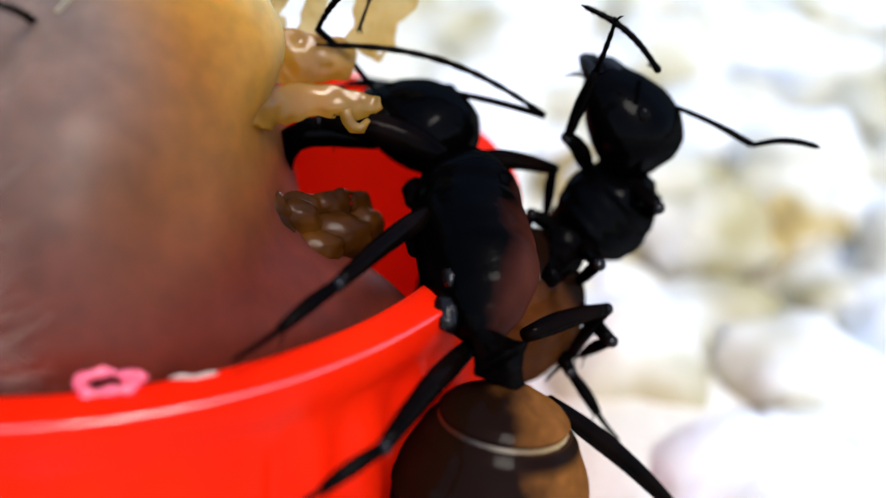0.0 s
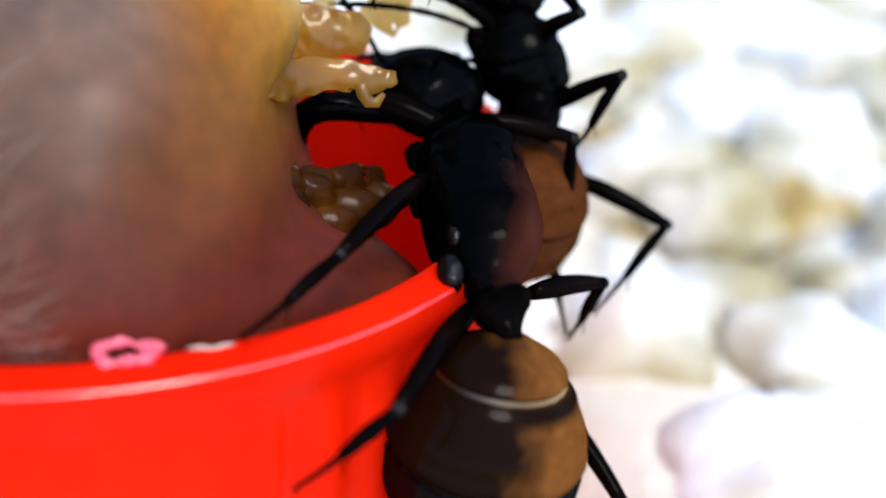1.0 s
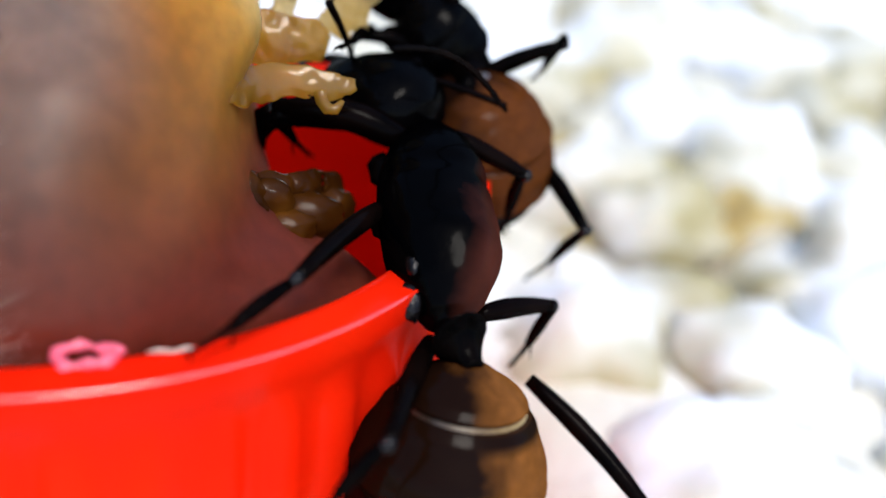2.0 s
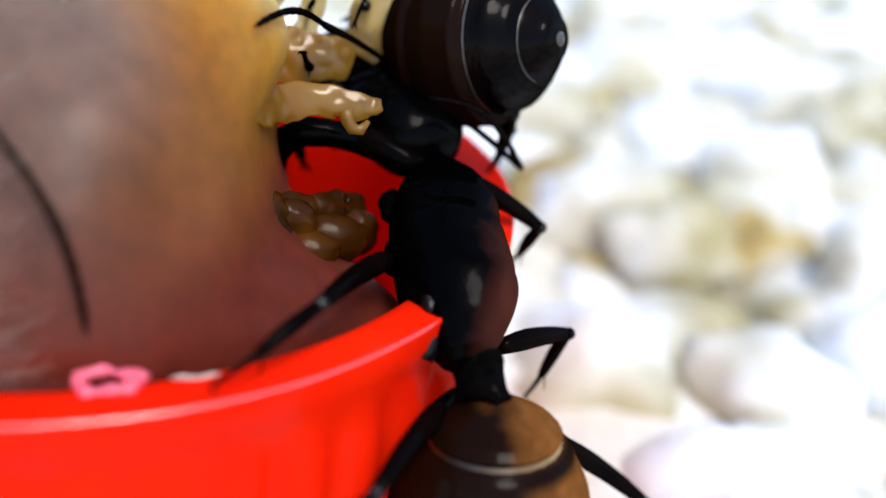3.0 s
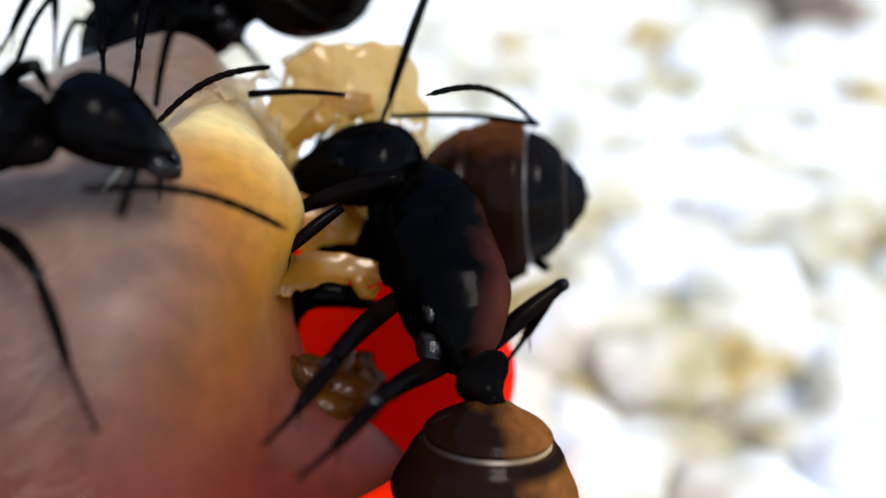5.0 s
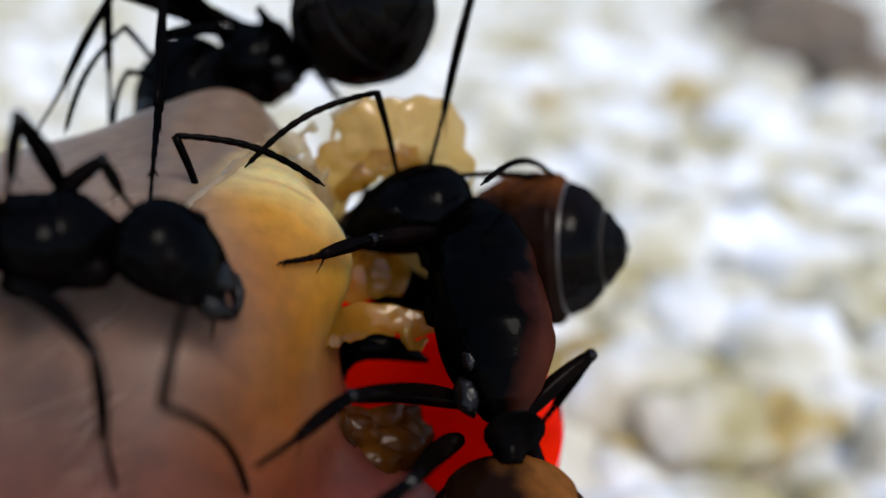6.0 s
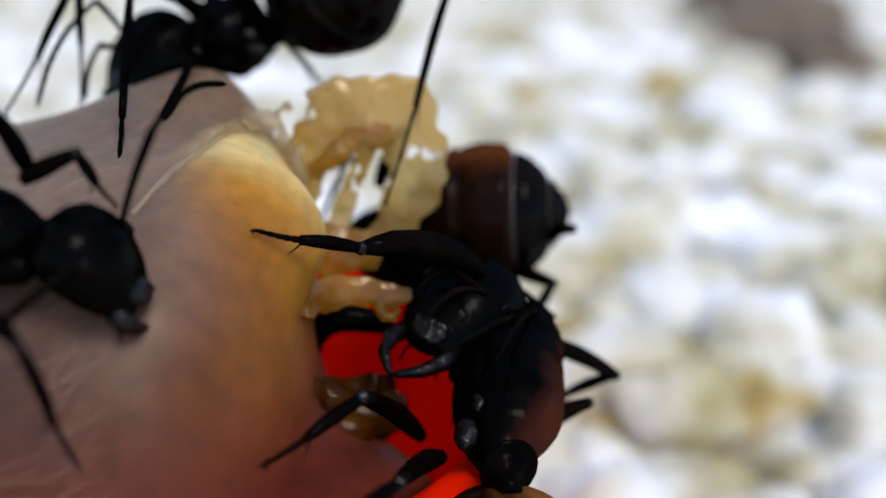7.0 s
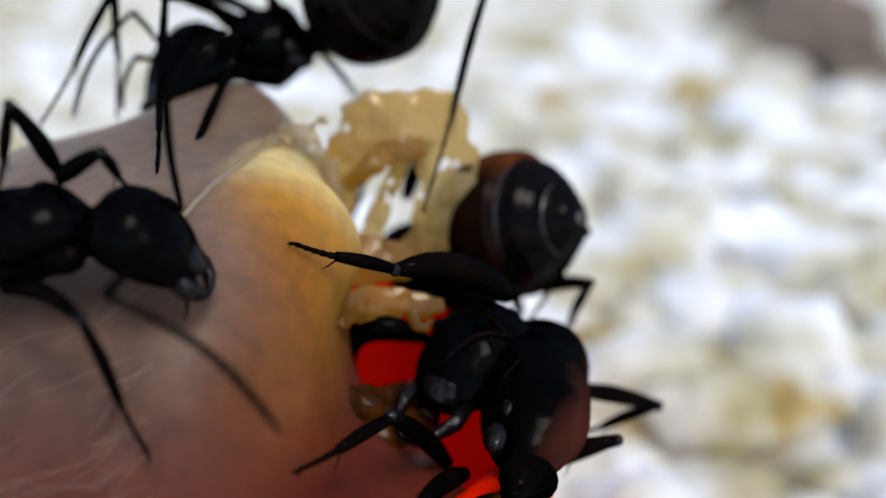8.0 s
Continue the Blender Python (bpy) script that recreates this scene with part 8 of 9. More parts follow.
    walk(feeder_parts["head"], [
        (0, mm(3.19, -0.00, -0.00, 9, 30, 78)), (0.2, mm(3.19, 0.00, -0.00, 9, 30, 80)), (0.5, mm(3.19, 0.00, 0.00, 9, 30, 81)),
        (0.7, mm(3.19, 0.00, -0.00, 9, 30, 80)), (1, mm(3.19, -0.00, -0.00, 9, 30, 78)), (1.5, mm(3.19, -0.00, -0.00, 9, 30, 79)),
        (1.7, mm(3.19, 0.00, -0.00, 8, 30, 79)), (2.8, mm(3.19, -0.00, 0.00, 7, 30, 80)), (3, mm(3.19, 0.00, -0.00, 7, 30, 81)),
        (3.5, mm(3.19, 0.00, -0.00, 6, 32, 76)), (4, mm(3.19, -0.00, -0.00, 7, 33, 73)), (4.2, mm(3.19, 0.00, -0.00, 7, 34, 73)),
        (5.3, mm(3.19, 0.00, 0.00, 7, 33, 66)), (5.5, mm(3.19, 0.00, -0.00, 7, 34, 61)), (6, mm(3.19, -0.00, -0.00, 7, 35, 63)),
        (6.3, mm(3.19, 0.00, -0.00, 7, 36, 61)), (6.5, mm(3.19, -0.00, 0.00, 7, 36, 59)), (6.7, mm(3.19, 0.00, -0.00, 7, 36, 59)),
        (7, mm(3.19, 0.00, -0.00, 7, 36, 59)), (7.2, mm(3.19, -0.00, -0.00, 7, 37, 54)), (7.5, mm(3.19, -0.00, 0.00, 7, 38, 50)),
        (8, mm(3.19, 0.00, -0.00, 7, 38, 50)),
    ])
    walk(feeder_parts["gaster"], [
        (0, mm(-0.72, 0.19, 0.69, 4, -25, 151)), (0.2, mm(-0.73, 0.19, 0.69, 4, -25, 151)), (0.5, mm(-0.74, 0.19, 0.68, 4, -25, 152)),
        (0.7, mm(-0.73, 0.20, 0.68, 4, -25, 152)), (1, mm(-0.73, 0.21, 0.68, 4, -25, 150)), (1.5, mm(-0.73, 0.22, 0.68, 4, -24, 150)),
        (1.7, mm(-0.73, 0.19, 0.69, 4, -25, 152)), (2.8, mm(-0.73, 0.21, 0.68, 3, -24, 151)), (3, mm(-0.73, 0.21, 0.68, 3, -24, 151)),
        (3.5, mm(-0.70, 0.18, 0.71, 3, -26, 150)), (4, mm(-0.68, 0.17, 0.74, 4, -27, 149)), (4.2, mm(-0.68, 0.17, 0.74, 4, -27, 149)),
        (5.3, mm(-0.64, 0.11, 0.78, 4, -31, 147)), (5.5, mm(-0.63, 0.13, 0.79, 4, -31, 144)), (6, mm(-0.63, 0.14, 0.79, 4, -30, 145)),
        (6.3, mm(-0.62, 0.13, 0.79, 4, -30, 144)), (6.5, mm(-0.62, 0.12, 0.80, 5, -31, 143)), (6.7, mm(-0.62, 0.12, 0.80, 5, -31, 143)),
        (7, mm(-0.62, 0.11, 0.80, 5, -30, 144)), (7.2, mm(-0.61, 0.12, 0.81, 5, -31, 141)), (7.5, mm(-0.60, 0.09, 0.82, 5, -31, 139)),
        (8, mm(-0.60, 0.09, 0.82, 6, -31, 139)),
    ])
    walk(feeder_parts["petiole"], [
        (0, mm(0.00, 0.00, 0.00, 3, -43, 165)), (0.2, mm(0.00, 0.00, 0.00, 3, -42, 165)), (0.5, mm(0.00, 0.00, 0.00, 2, -42, 165)),
        (0.7, mm(0.00, 0.00, 0.00, 3, -42, 165)), (1, mm(0.00, 0.00, 0.00, 3, -42, 164)), (1.5, mm(0.00, 0.00, 0.00, 3, -42, 163)),
        (1.7, mm(0.00, 0.00, 0.00, 2, -42, 165)), (2.8, mm(0.00, 0.00, 0.00, 2, -42, 164)), (3, mm(0.00, 0.00, 0.00, 2, -42, 164)),
        (3.5, mm(0.00, 0.00, 0.00, 2, -44, 165)), (4, mm(0.00, 0.00, 0.00, 2, -46, 166)), (4.2, mm(0.00, 0.00, 0.00, 2, -47, 166)),
        (5.3, mm(0.00, 0.00, 0.00, 2, -50, 170)), (5.5, mm(0.00, 0.00, 0.00, 2, -51, 168)), (6, mm(0.00, 0.00, 0.00, 2, -51, 168)),
        (6.3, mm(0.00, 0.00, 0.00, 2, -51, 168)), (6.5, mm(0.00, 0.00, 0.00, 2, -52, 169)), (6.7, mm(0.00, 0.00, 0.00, 2, -52, 169)),
        (7, mm(0.00, 0.00, 0.00, 2, -52, 170)), (7.2, mm(0.00, 0.00, 0.00, 2, -52, 169)), (7.5, mm(0.00, 0.00, 0.00, 2, -53, 172)),
        (8, mm(0.00, 0.00, 0.00, 2, -53, 172)),
    ])
    walk(feeder_parts["FL_femur"], [
        (0, mm(2.81, -0.12, 0.35, 9, -13, 92)), (0.2, mm(2.81, -0.12, 0.35, 8, -13, 94)), (0.5, mm(2.81, -0.12, 0.34, 8, -13, 95)),
        (0.7, mm(2.81, -0.12, 0.35, 9, -13, 94)), (1, mm(2.81, -0.12, 0.35, 8, -13, 93)), (1.5, mm(2.81, -0.12, 0.35, 8, -12, 93)),
        (1.7, mm(2.81, -0.12, 0.35, 8, -12, 94)), (2.8, mm(2.81, -0.11, 0.35, 6, -12, 94)), (3, mm(2.81, -0.11, 0.35, 6, -12, 95)),
        (3.5, mm(2.80, -0.10, 0.36, 6, -12, 92)), (4, mm(2.80, -0.09, 0.38, 7, 15, 81)), (4.2, mm(2.80, -0.08, 0.38, 7, 12, 83)),
        (5.3, mm(2.79, -0.09, 0.39, 6, -15, 88)), (5.5, mm(2.79, -0.08, 0.40, 7, -18, 85)), (6, mm(2.79, -0.07, 0.40, 7, -22, 84)),
        (6.3, mm(2.79, -0.07, 0.40, 7, -18, 82)), (6.5, mm(2.79, -0.07, 0.40, 7, -17, 80)), (6.7, mm(2.79, -0.07, 0.40, 7, -14, 81)),
        (7, mm(2.79, -0.07, 0.40, 7, -10, 83)), (7.2, mm(2.79, -0.08, 0.40, 7, -10, 78)), (7.5, mm(2.79, -0.08, 0.41, 7, -10, 75)),
        (8, mm(2.79, -0.08, 0.41, 8, -10, 74)),
    ])
    walk(feeder_parts["FL_tibia"], [
        (0, mm(2.59, 5.27, 1.61, 8, 30, 128)), (0.2, mm(2.47, 5.26, 1.60, 8, 30, 129)), (0.5, mm(2.32, 5.26, 1.54, 8, 30, 130)),
        (0.7, mm(2.41, 5.26, 1.56, 8, 30, 129)), (1, mm(2.56, 5.27, 1.55, 8, 30, 129)), (1.5, mm(2.55, 5.28, 1.52, 7, 31, 129)),
        (1.7, mm(2.47, 5.27, 1.54, 7, 31, 129)), (2.8, mm(2.43, 5.28, 1.51, 6, 31, 130)), (3, mm(2.38, 5.28, 1.51, 5, 31, 130)),
        (3.5, mm(2.66, 5.30, 1.54, 5, 32, 127)), (4, mm(3.64, 5.19, -1.06, 6, 13, 123)), (4.2, mm(3.41, 5.30, -0.74, 6, 15, 123)),
        (5.3, mm(3.01, 5.25, 1.82, 6, 19, 115)), (5.5, mm(3.22, 5.15, 2.14, 7, 21, 111)), (6, mm(3.31, 5.05, 2.42, 8, 34, 112)),
        (6.3, mm(3.51, 5.13, 2.15, 8, 34, 112)), (6.5, mm(3.68, 5.15, 2.00, 8, 33, 111)), (6.7, mm(3.64, 5.22, 1.76, 8, 36, 111)),
        (7, mm(3.49, 5.32, 1.39, 9, 38, 110)), (7.2, mm(3.94, 5.24, 1.41, 9, 40, 107)), (7.5, mm(4.22, 5.17, 1.40, 10, 40, 105)),
        (8, mm(4.25, 5.17, 1.39, 10, 41, 105)),
    ])
    walk(feeder_parts["FR_femur"], [
        (0, mm(2.73, -0.37, 0.92, 9, 16, 92)), (0.2, mm(2.73, -0.37, 0.91, 9, 16, 93)), (0.5, mm(2.74, -0.38, 0.90, 9, 16, 95)),
        (0.7, mm(2.74, -0.38, 0.91, 9, 16, 94)), (1, mm(2.74, -0.38, 0.91, 8, 16, 93)), (1.5, mm(2.74, -0.38, 0.91, 8, 16, 93)),
        (1.7, mm(2.73, -0.38, 0.92, 8, 16, 93)), (2.8, mm(2.74, -0.35, 0.91, 6, 16, 94)), (3, mm(2.74, -0.35, 0.91, 6, 17, 94)),
        (3.5, mm(2.71, -0.32, 0.95, 6, 17, 91)), (4, mm(2.69, -0.28, 0.99, 7, 23, 92)), (4.2, mm(2.69, -0.26, 0.99, 7, 18, 96)),
        (5.3, mm(2.67, -0.28, 1.02, 6, -15, 104)), (5.5, mm(2.66, -0.24, 1.04, 7, -19, 103)), (6, mm(2.66, -0.22, 1.04, 7, 2, 85)),
        (6.3, mm(2.66, -0.20, 1.05, 7, 8, 92)), (6.5, mm(2.65, -0.20, 1.06, 7, 12, 97)), (6.7, mm(2.65, -0.20, 1.06, 7, 14, 100)),
        (7, mm(2.65, -0.21, 1.05, 7, 17, 105)), (7.2, mm(2.65, -0.21, 1.06, 7, 18, 101)), (7.5, mm(2.64, -0.19, 1.07, 8, 18, 99)),
        (8, mm(2.64, -0.19, 1.08, 8, 19, 98)),
    ])
    walk(feeder_parts["FR_tibia"], [
        (0, mm(2.53, 4.81, -0.57, 8, 18, 122)), (0.2, mm(2.44, 4.81, -0.57, 7, 18, 123)), (0.5, mm(2.31, 4.79, -0.59, 7, 18, 124)),
        (0.7, mm(2.39, 4.80, -0.57, 8, 18, 123)), (1, mm(2.50, 4.80, -0.59, 7, 18, 122)), (1.5, mm(2.49, 4.79, -0.59, 7, 18, 122)),
        (1.7, mm(2.45, 4.79, -0.61, 7, 18, 123)), (2.8, mm(2.39, 4.81, -0.62, 5, 18, 124)), (3, mm(2.34, 4.81, -0.62, 5, 18, 124)),
        (3.5, mm(2.59, 4.83, -0.64, 5, 19, 121)), (4, mm(2.48, 4.70, -1.09, 6, 19, 118)), (4.2, mm(2.19, 4.85, -0.69, 6, 21, 117)),
        (5.3, mm(1.36, 4.78, 2.37, 7, 27, 107)), (5.5, mm(1.50, 4.73, 2.79, 7, 30, 103)), (6, mm(3.09, 5.16, 0.90, 7, 24, 111)),
        (6.3, mm(2.47, 5.14, 0.29, 8, 28, 106)), (6.5, mm(2.05, 5.04, -0.08, 8, 30, 101)), (6.7, mm(1.78, 4.96, -0.27, 8, 31, 98)),
        (7, mm(1.34, 4.78, -0.52, 9, 33, 93)), (7.2, mm(1.65, 4.83, -0.58, 9, 34, 89)), (7.5, mm(1.87, 4.86, -0.64, 9, 35, 86)),
        (8, mm(1.90, 4.86, -0.65, 9, 35, 86)),
    ])
    walk(feeder_parts["ML_femur"], [
        (0, mm(1.72, -0.15, 0.44, 8, -13, 73)), (0.2, mm(1.72, -0.15, 0.44, 8, -13, 75)), (0.5, mm(1.72, -0.15, 0.43, 8, -12, 77)),
        (0.7, mm(1.72, -0.15, 0.44, 8, -12, 75)), (1, mm(1.72, -0.15, 0.44, 8, -12, 73)), (1.5, mm(1.72, -0.15, 0.44, 8, -12, 73)),
        (1.7, mm(1.72, -0.15, 0.44, 7, -12, 74)), (2.8, mm(1.72, -0.14, 0.44, 6, -12, 75)), (3, mm(1.72, -0.13, 0.44, 6, -12, 76)),
        (3.5, mm(1.71, -0.13, 0.46, 5, -12, 71)), (4, mm(1.71, -0.11, 0.47, 6, -13, 66)), (4.2, mm(1.71, -0.10, 0.48, 6, -12, 66)),
        (5.3, mm(1.70, -0.12, 0.49, 5, -16, 55)), (5.5, mm(1.70, -0.10, 0.50, 5, -15, 48)), (6, mm(1.70, -0.09, 0.50, 6, -15, 51)),
        (6.3, mm(1.70, -0.08, 0.51, 6, -14, 50)), (6.5, mm(1.70, -0.09, 0.51, 5, -14, 48)), (6.7, mm(1.70, -0.08, 0.51, 5, -14, 48)),
        (7, mm(1.70, -0.09, 0.51, 6, -14, 49)), (7.2, mm(1.70, -0.10, 0.51, 5, -14, 43)), (7.5, mm(1.70, -0.10, 0.52, 5, -14, 39)),
        (8, mm(1.70, -0.10, 0.52, 5, -14, 38)),
    ])
    walk(feeder_parts["ML_tibia"], [
        (0, mm(3.47, 5.45, 1.77, -1, 53, -5)), (0.2, mm(3.28, 5.51, 1.76, -1, 53, -5)), (0.5, mm(3.06, 5.58, 1.69, -1, 51, -6)),
        (0.7, mm(3.20, 5.53, 1.72, -1, 52, -6)), (1, mm(3.43, 5.47, 1.72, -1, 53, -6)), (1.5, mm(3.43, 5.48, 1.69, -1, 52, -6)),
        (1.7, mm(3.29, 5.51, 1.70, -1, 52, -6)), (2.8, mm(3.26, 5.54, 1.68, -1, 52, -7)), (3, mm(3.18, 5.56, 1.67, -1, 52, -7)),
        (3.5, mm(3.65, 5.42, 1.73, -1, 55, -6)), (4, mm(4.07, 5.26, 1.78, -1, 58, -5)), (4.2, mm(4.09, 5.27, 1.74, -1, 58, -6)),
        (5.3, mm(5.03, 4.62, 2.12, 1, 62, 6)), (5.5, mm(5.57, 4.23, 2.06, 2, 64, 11)), (6, mm(5.33, 4.46, 2.02, 1, 64, 6)),
        (6.3, mm(5.48, 4.36, 1.95, 2, 64, 7)), (6.5, mm(5.64, 4.22, 1.96, 2, 65, 10)), (6.7, mm(5.63, 4.23, 1.94, 2, 65, 10)),
        (7, mm(5.54, 4.32, 1.93, 2, 65, 9)), (7.2, mm(6.00, 3.86, 1.95, 5, 65, 22)), (7.5, mm(6.25, 3.57, 1.95, 8, 65, 33)),
        (8, mm(6.28, 3.53, 1.94, 8, 65, 32)),
    ])
    walk(feeder_parts["MR_femur"], [
        (0, mm(0.67, -0.25, -0.02, 7, -1, 130)), (0.2, mm(0.68, -0.25, -0.02, 6, -1, 131)), (0.5, mm(0.68, -0.25, -0.02, 6, -1, 132)),
        (0.7, mm(0.68, -0.25, -0.02, 6, -1, 131)), (1, mm(0.68, -0.26, -0.02, 6, -1, 130)), (1.5, mm(0.68, -0.27, -0.02, 6, -0, 130)),
        (1.7, mm(0.67, -0.24, -0.02, 6, -0, 130)), (2.8, mm(0.69, -0.27, -0.02, 5, -0, 131)), (3, mm(0.69, -0.27, -0.02, 4, -0, 131)),
        (3.5, mm(0.65, -0.22, -0.02, 4, -0, 129)), (4, mm(0.63, -0.19, -0.02, 3, 31, 29)), (4.2, mm(0.62, -0.18, -0.01, 6, 21, 57)),
        (5.3, mm(0.59, -0.13, -0.02, 8, -40, 71)), (5.5, mm(0.58, -0.12, -0.02, 10, -55, 56)), (6, mm(0.58, -0.13, -0.02, 11, -54, 59)),
        (6.3, mm(0.57, -0.09, -0.01, 11, -54, 58)), (6.5, mm(0.56, -0.07, -0.01, 11, -54, 55)), (6.7, mm(0.56, -0.07, -0.01, 11, -54, 55)),
        (7, mm(0.56, -0.07, -0.01, 11, -54, 57)), (7.2, mm(0.55, -0.03, -0.01, 11, -54, 50)), (7.5, mm(0.55, 0.01, -0.01, 11, -55, 46)),
        (8, mm(0.55, 0.02, -0.01, 11, -55, 45)),
    ])
    walk(feeder_parts["MR_tibia"], [
        (0, mm(-0.90, 1.64, 0.02, -8, 17, -67)), (0.2, mm(-0.92, 1.61, 0.01, -8, 16, -66)), (0.5, mm(-0.95, 1.58, 0.00, -8, 16, -65)),
        (0.7, mm(-0.93, 1.60, 0.01, -8, 16, -66)), (1, mm(-0.90, 1.62, 0.00, -8, 16, -67)), (1.5, mm(-0.89, 1.61, -0.00, -7, 16, -67)),
        (1.7, mm(-0.92, 1.63, -0.00, -7, 16, -66)), (2.8, mm(-0.91, 1.59, -0.01, -6, 16, -66)), (3, mm(-0.92, 1.58, -0.01, -6, 16, -66)),
        (3.5, mm(-0.89, 1.70, -0.01, -5, 16, -69)), (4, mm(2.46, 0.83, -1.30, -7, 28, -92)), (4.2, mm(1.88, 1.74, -0.88, -8, 28, -96)),
        (5.3, mm(1.21, 1.64, 1.56, -6, 42, -136)), (5.5, mm(1.37, 1.06, 1.98, -4, 43, -157)), (6, mm(1.32, 1.11, 1.97, -5, 43, -153)),
        (6.3, mm(1.35, 1.13, 1.97, -4, 43, -156)), (6.5, mm(1.39, 1.11, 1.98, -4, 43, -159)), (6.7, mm(1.39, 1.11, 1.97, -4, 43, -159)),
        (7, mm(1.35, 1.16, 1.96, -4, 43, -157)), (7.2, mm(1.47, 1.07, 1.98, -3, 43, -167)), (7.5, mm(1.53, 1.02, 2.00, -1, 43, -176)),
        (8, mm(1.54, 1.01, 2.00, -1, 43, -177)),
    ])
    walk(feeder_parts["HL_femur"], [
        (0, mm(2.09, -0.02, 1.14, 8, -10, 72)), (0.2, mm(2.08, -0.01, 1.13, 8, -9, 74)), (0.5, mm(2.07, -0.02, 1.12, 8, -9, 77)),
        (0.7, mm(2.07, -0.02, 1.12, 8, -9, 75)), (1, mm(2.08, -0.01, 1.13, 8, -9, 73)), (1.5, mm(2.08, 0.00, 1.12, 7, -9, 73)),
        (1.7, mm(2.09, -0.04, 1.13, 7, -9, 74)), (2.8, mm(2.06, 0.04, 1.13, 6, -9, 75)), (3, mm(2.06, 0.04, 1.13, 6, -9, 75)),
        (3.5, mm(2.10, -0.01, 1.18, 5, -9, 71)), (4, mm(2.12, -0.01, 1.22, 6, -9, 66)), (4.2, mm(2.12, 0.01, 1.22, 6, -9, 66)),
        (5.3, mm(2.17, -0.10, 1.27, 5, -12, 55)), (5.5, mm(2.19, -0.09, 1.29, 5, -12, 48)), (6, mm(2.18, -0.04, 1.29, 6, -11, 52)),
        (6.3, mm(2.19, -0.08, 1.30, 5, -10, 50)), (6.5, mm(2.20, -0.12, 1.31, 5, -10, 48)), (6.7, mm(2.20, -0.11, 1.31, 5, -10, 48)),
        (7, mm(2.21, -0.14, 1.31, 6, -10, 49)), (7.2, mm(2.22, -0.19, 1.32, 5, -10, 42)), (7.5, mm(2.23, -0.26, 1.33, 5, -10, 38)),
        (8, mm(2.23, -0.27, 1.33, 5, -10, 38)),
    ])
    walk(feeder_parts["HL_tibia"], [
        (0, mm(3.77, 5.29, 2.08, -12, 61, -52)), (0.2, mm(3.57, 5.35, 2.06, -11, 60, -50)), (0.5, mm(3.36, 5.41, 1.99, -10, 58, -49)),
        (0.7, mm(3.50, 5.37, 2.02, -11, 59, -50)), (1, mm(3.72, 5.32, 2.02, -11, 60, -52)), (1.5, mm(3.72, 5.34, 1.99, -10, 59, -52)),
        (1.7, mm(3.61, 5.33, 2.00, -10, 60, -50)), (2.8, mm(3.54, 5.42, 1.98, -8, 59, -52)), (3, mm(3.46, 5.44, 1.97, -8, 59, -51)),
        (3.5, mm(3.96, 5.25, 2.05, -9, 63, -55)), (4, mm(4.38, 5.09, 2.11, -12, 67, -59)), (4.2, mm(4.40, 5.10, 2.08, -13, 67, -61)),
        (5.3, mm(5.33, 4.42, 2.46, -22, 77, -69)), (5.5, mm(5.86, 4.05, 2.42, -34, 81, -84)), (6, mm(5.62, 4.30, 2.37, -29, 79, -80)),
        (6.3, mm(5.79, 4.16, 2.32, -32, 80, -84)), (6.5, mm(5.95, 3.98, 2.32, -40, 81, -90)), (6.7, mm(5.95, 3.99, 2.31, -39, 81, -90)),
        (7, mm(5.87, 4.04, 2.29, -35, 80, -84)), (7.2, mm(6.32, 3.55, 2.32, -74, 85, -115)), (7.5, mm(6.59, 3.20, 2.33, 94, 84, 145)),
        (8, mm(6.61, 3.15, 2.33, 96, 84, 145)),
    ])
    walk(feeder_parts["HR_femur"], [
        (0, mm(-0.07, -0.47, 0.78, 2, -19, 167)), (0.2, mm(-0.06, -0.47, 0.78, 2, -19, 169)), (0.5, mm(-0.05, -0.48, 0.77, 1, -19, 170)),
        (0.7, mm(-0.05, -0.48, 0.77, 2, -19, 169)), (1, mm(-0.05, -0.49, 0.77, 2, -19, 168)), (1.5, mm(-0.05, -0.49, 0.77, 1, -19, 169)),
        (1.7, mm(-0.07, -0.47, 0.78, 1, -19, 169)), (2.8, mm(-0.05, -0.47, 0.78, 1, -20, 171)), (3, mm(-0.05, -0.46, 0.78, 1, -20, 171)),
        (3.5, mm(-0.10, -0.41, 0.82, 1, -20, 168)), (4, mm(-0.13, -0.35, 0.85, 2, 5, 165)), (4.2, mm(-0.14, -0.33, 0.85, 2, 1, 165)),
        (5.3, mm(-0.18, -0.32, 0.87, 2, -18, 159)), (5.5, mm(-0.19, -0.28, 0.89, 3, -21, 155)), (6, mm(-0.19, -0.26, 0.89, 3, -24, 156)),
        (6.3, mm(-0.20, -0.23, 0.91, 3, -23, 154)), (6.5, mm(-0.21, -0.22, 0.91, 3, -23, 153)), (6.7, mm(-0.21, -0.22, 0.91, 3, -20, 154)),
        (7, mm(-0.21, -0.23, 0.91, 3, -17, 156)), (7.2, mm(-0.22, -0.21, 0.92, 3, -17, 152)), (7.5, mm(-0.23, -0.16, 0.93, 4, -17, 150)),
        (8, mm(-0.24, -0.16, 0.94, 4, -17, 150)),
    ])
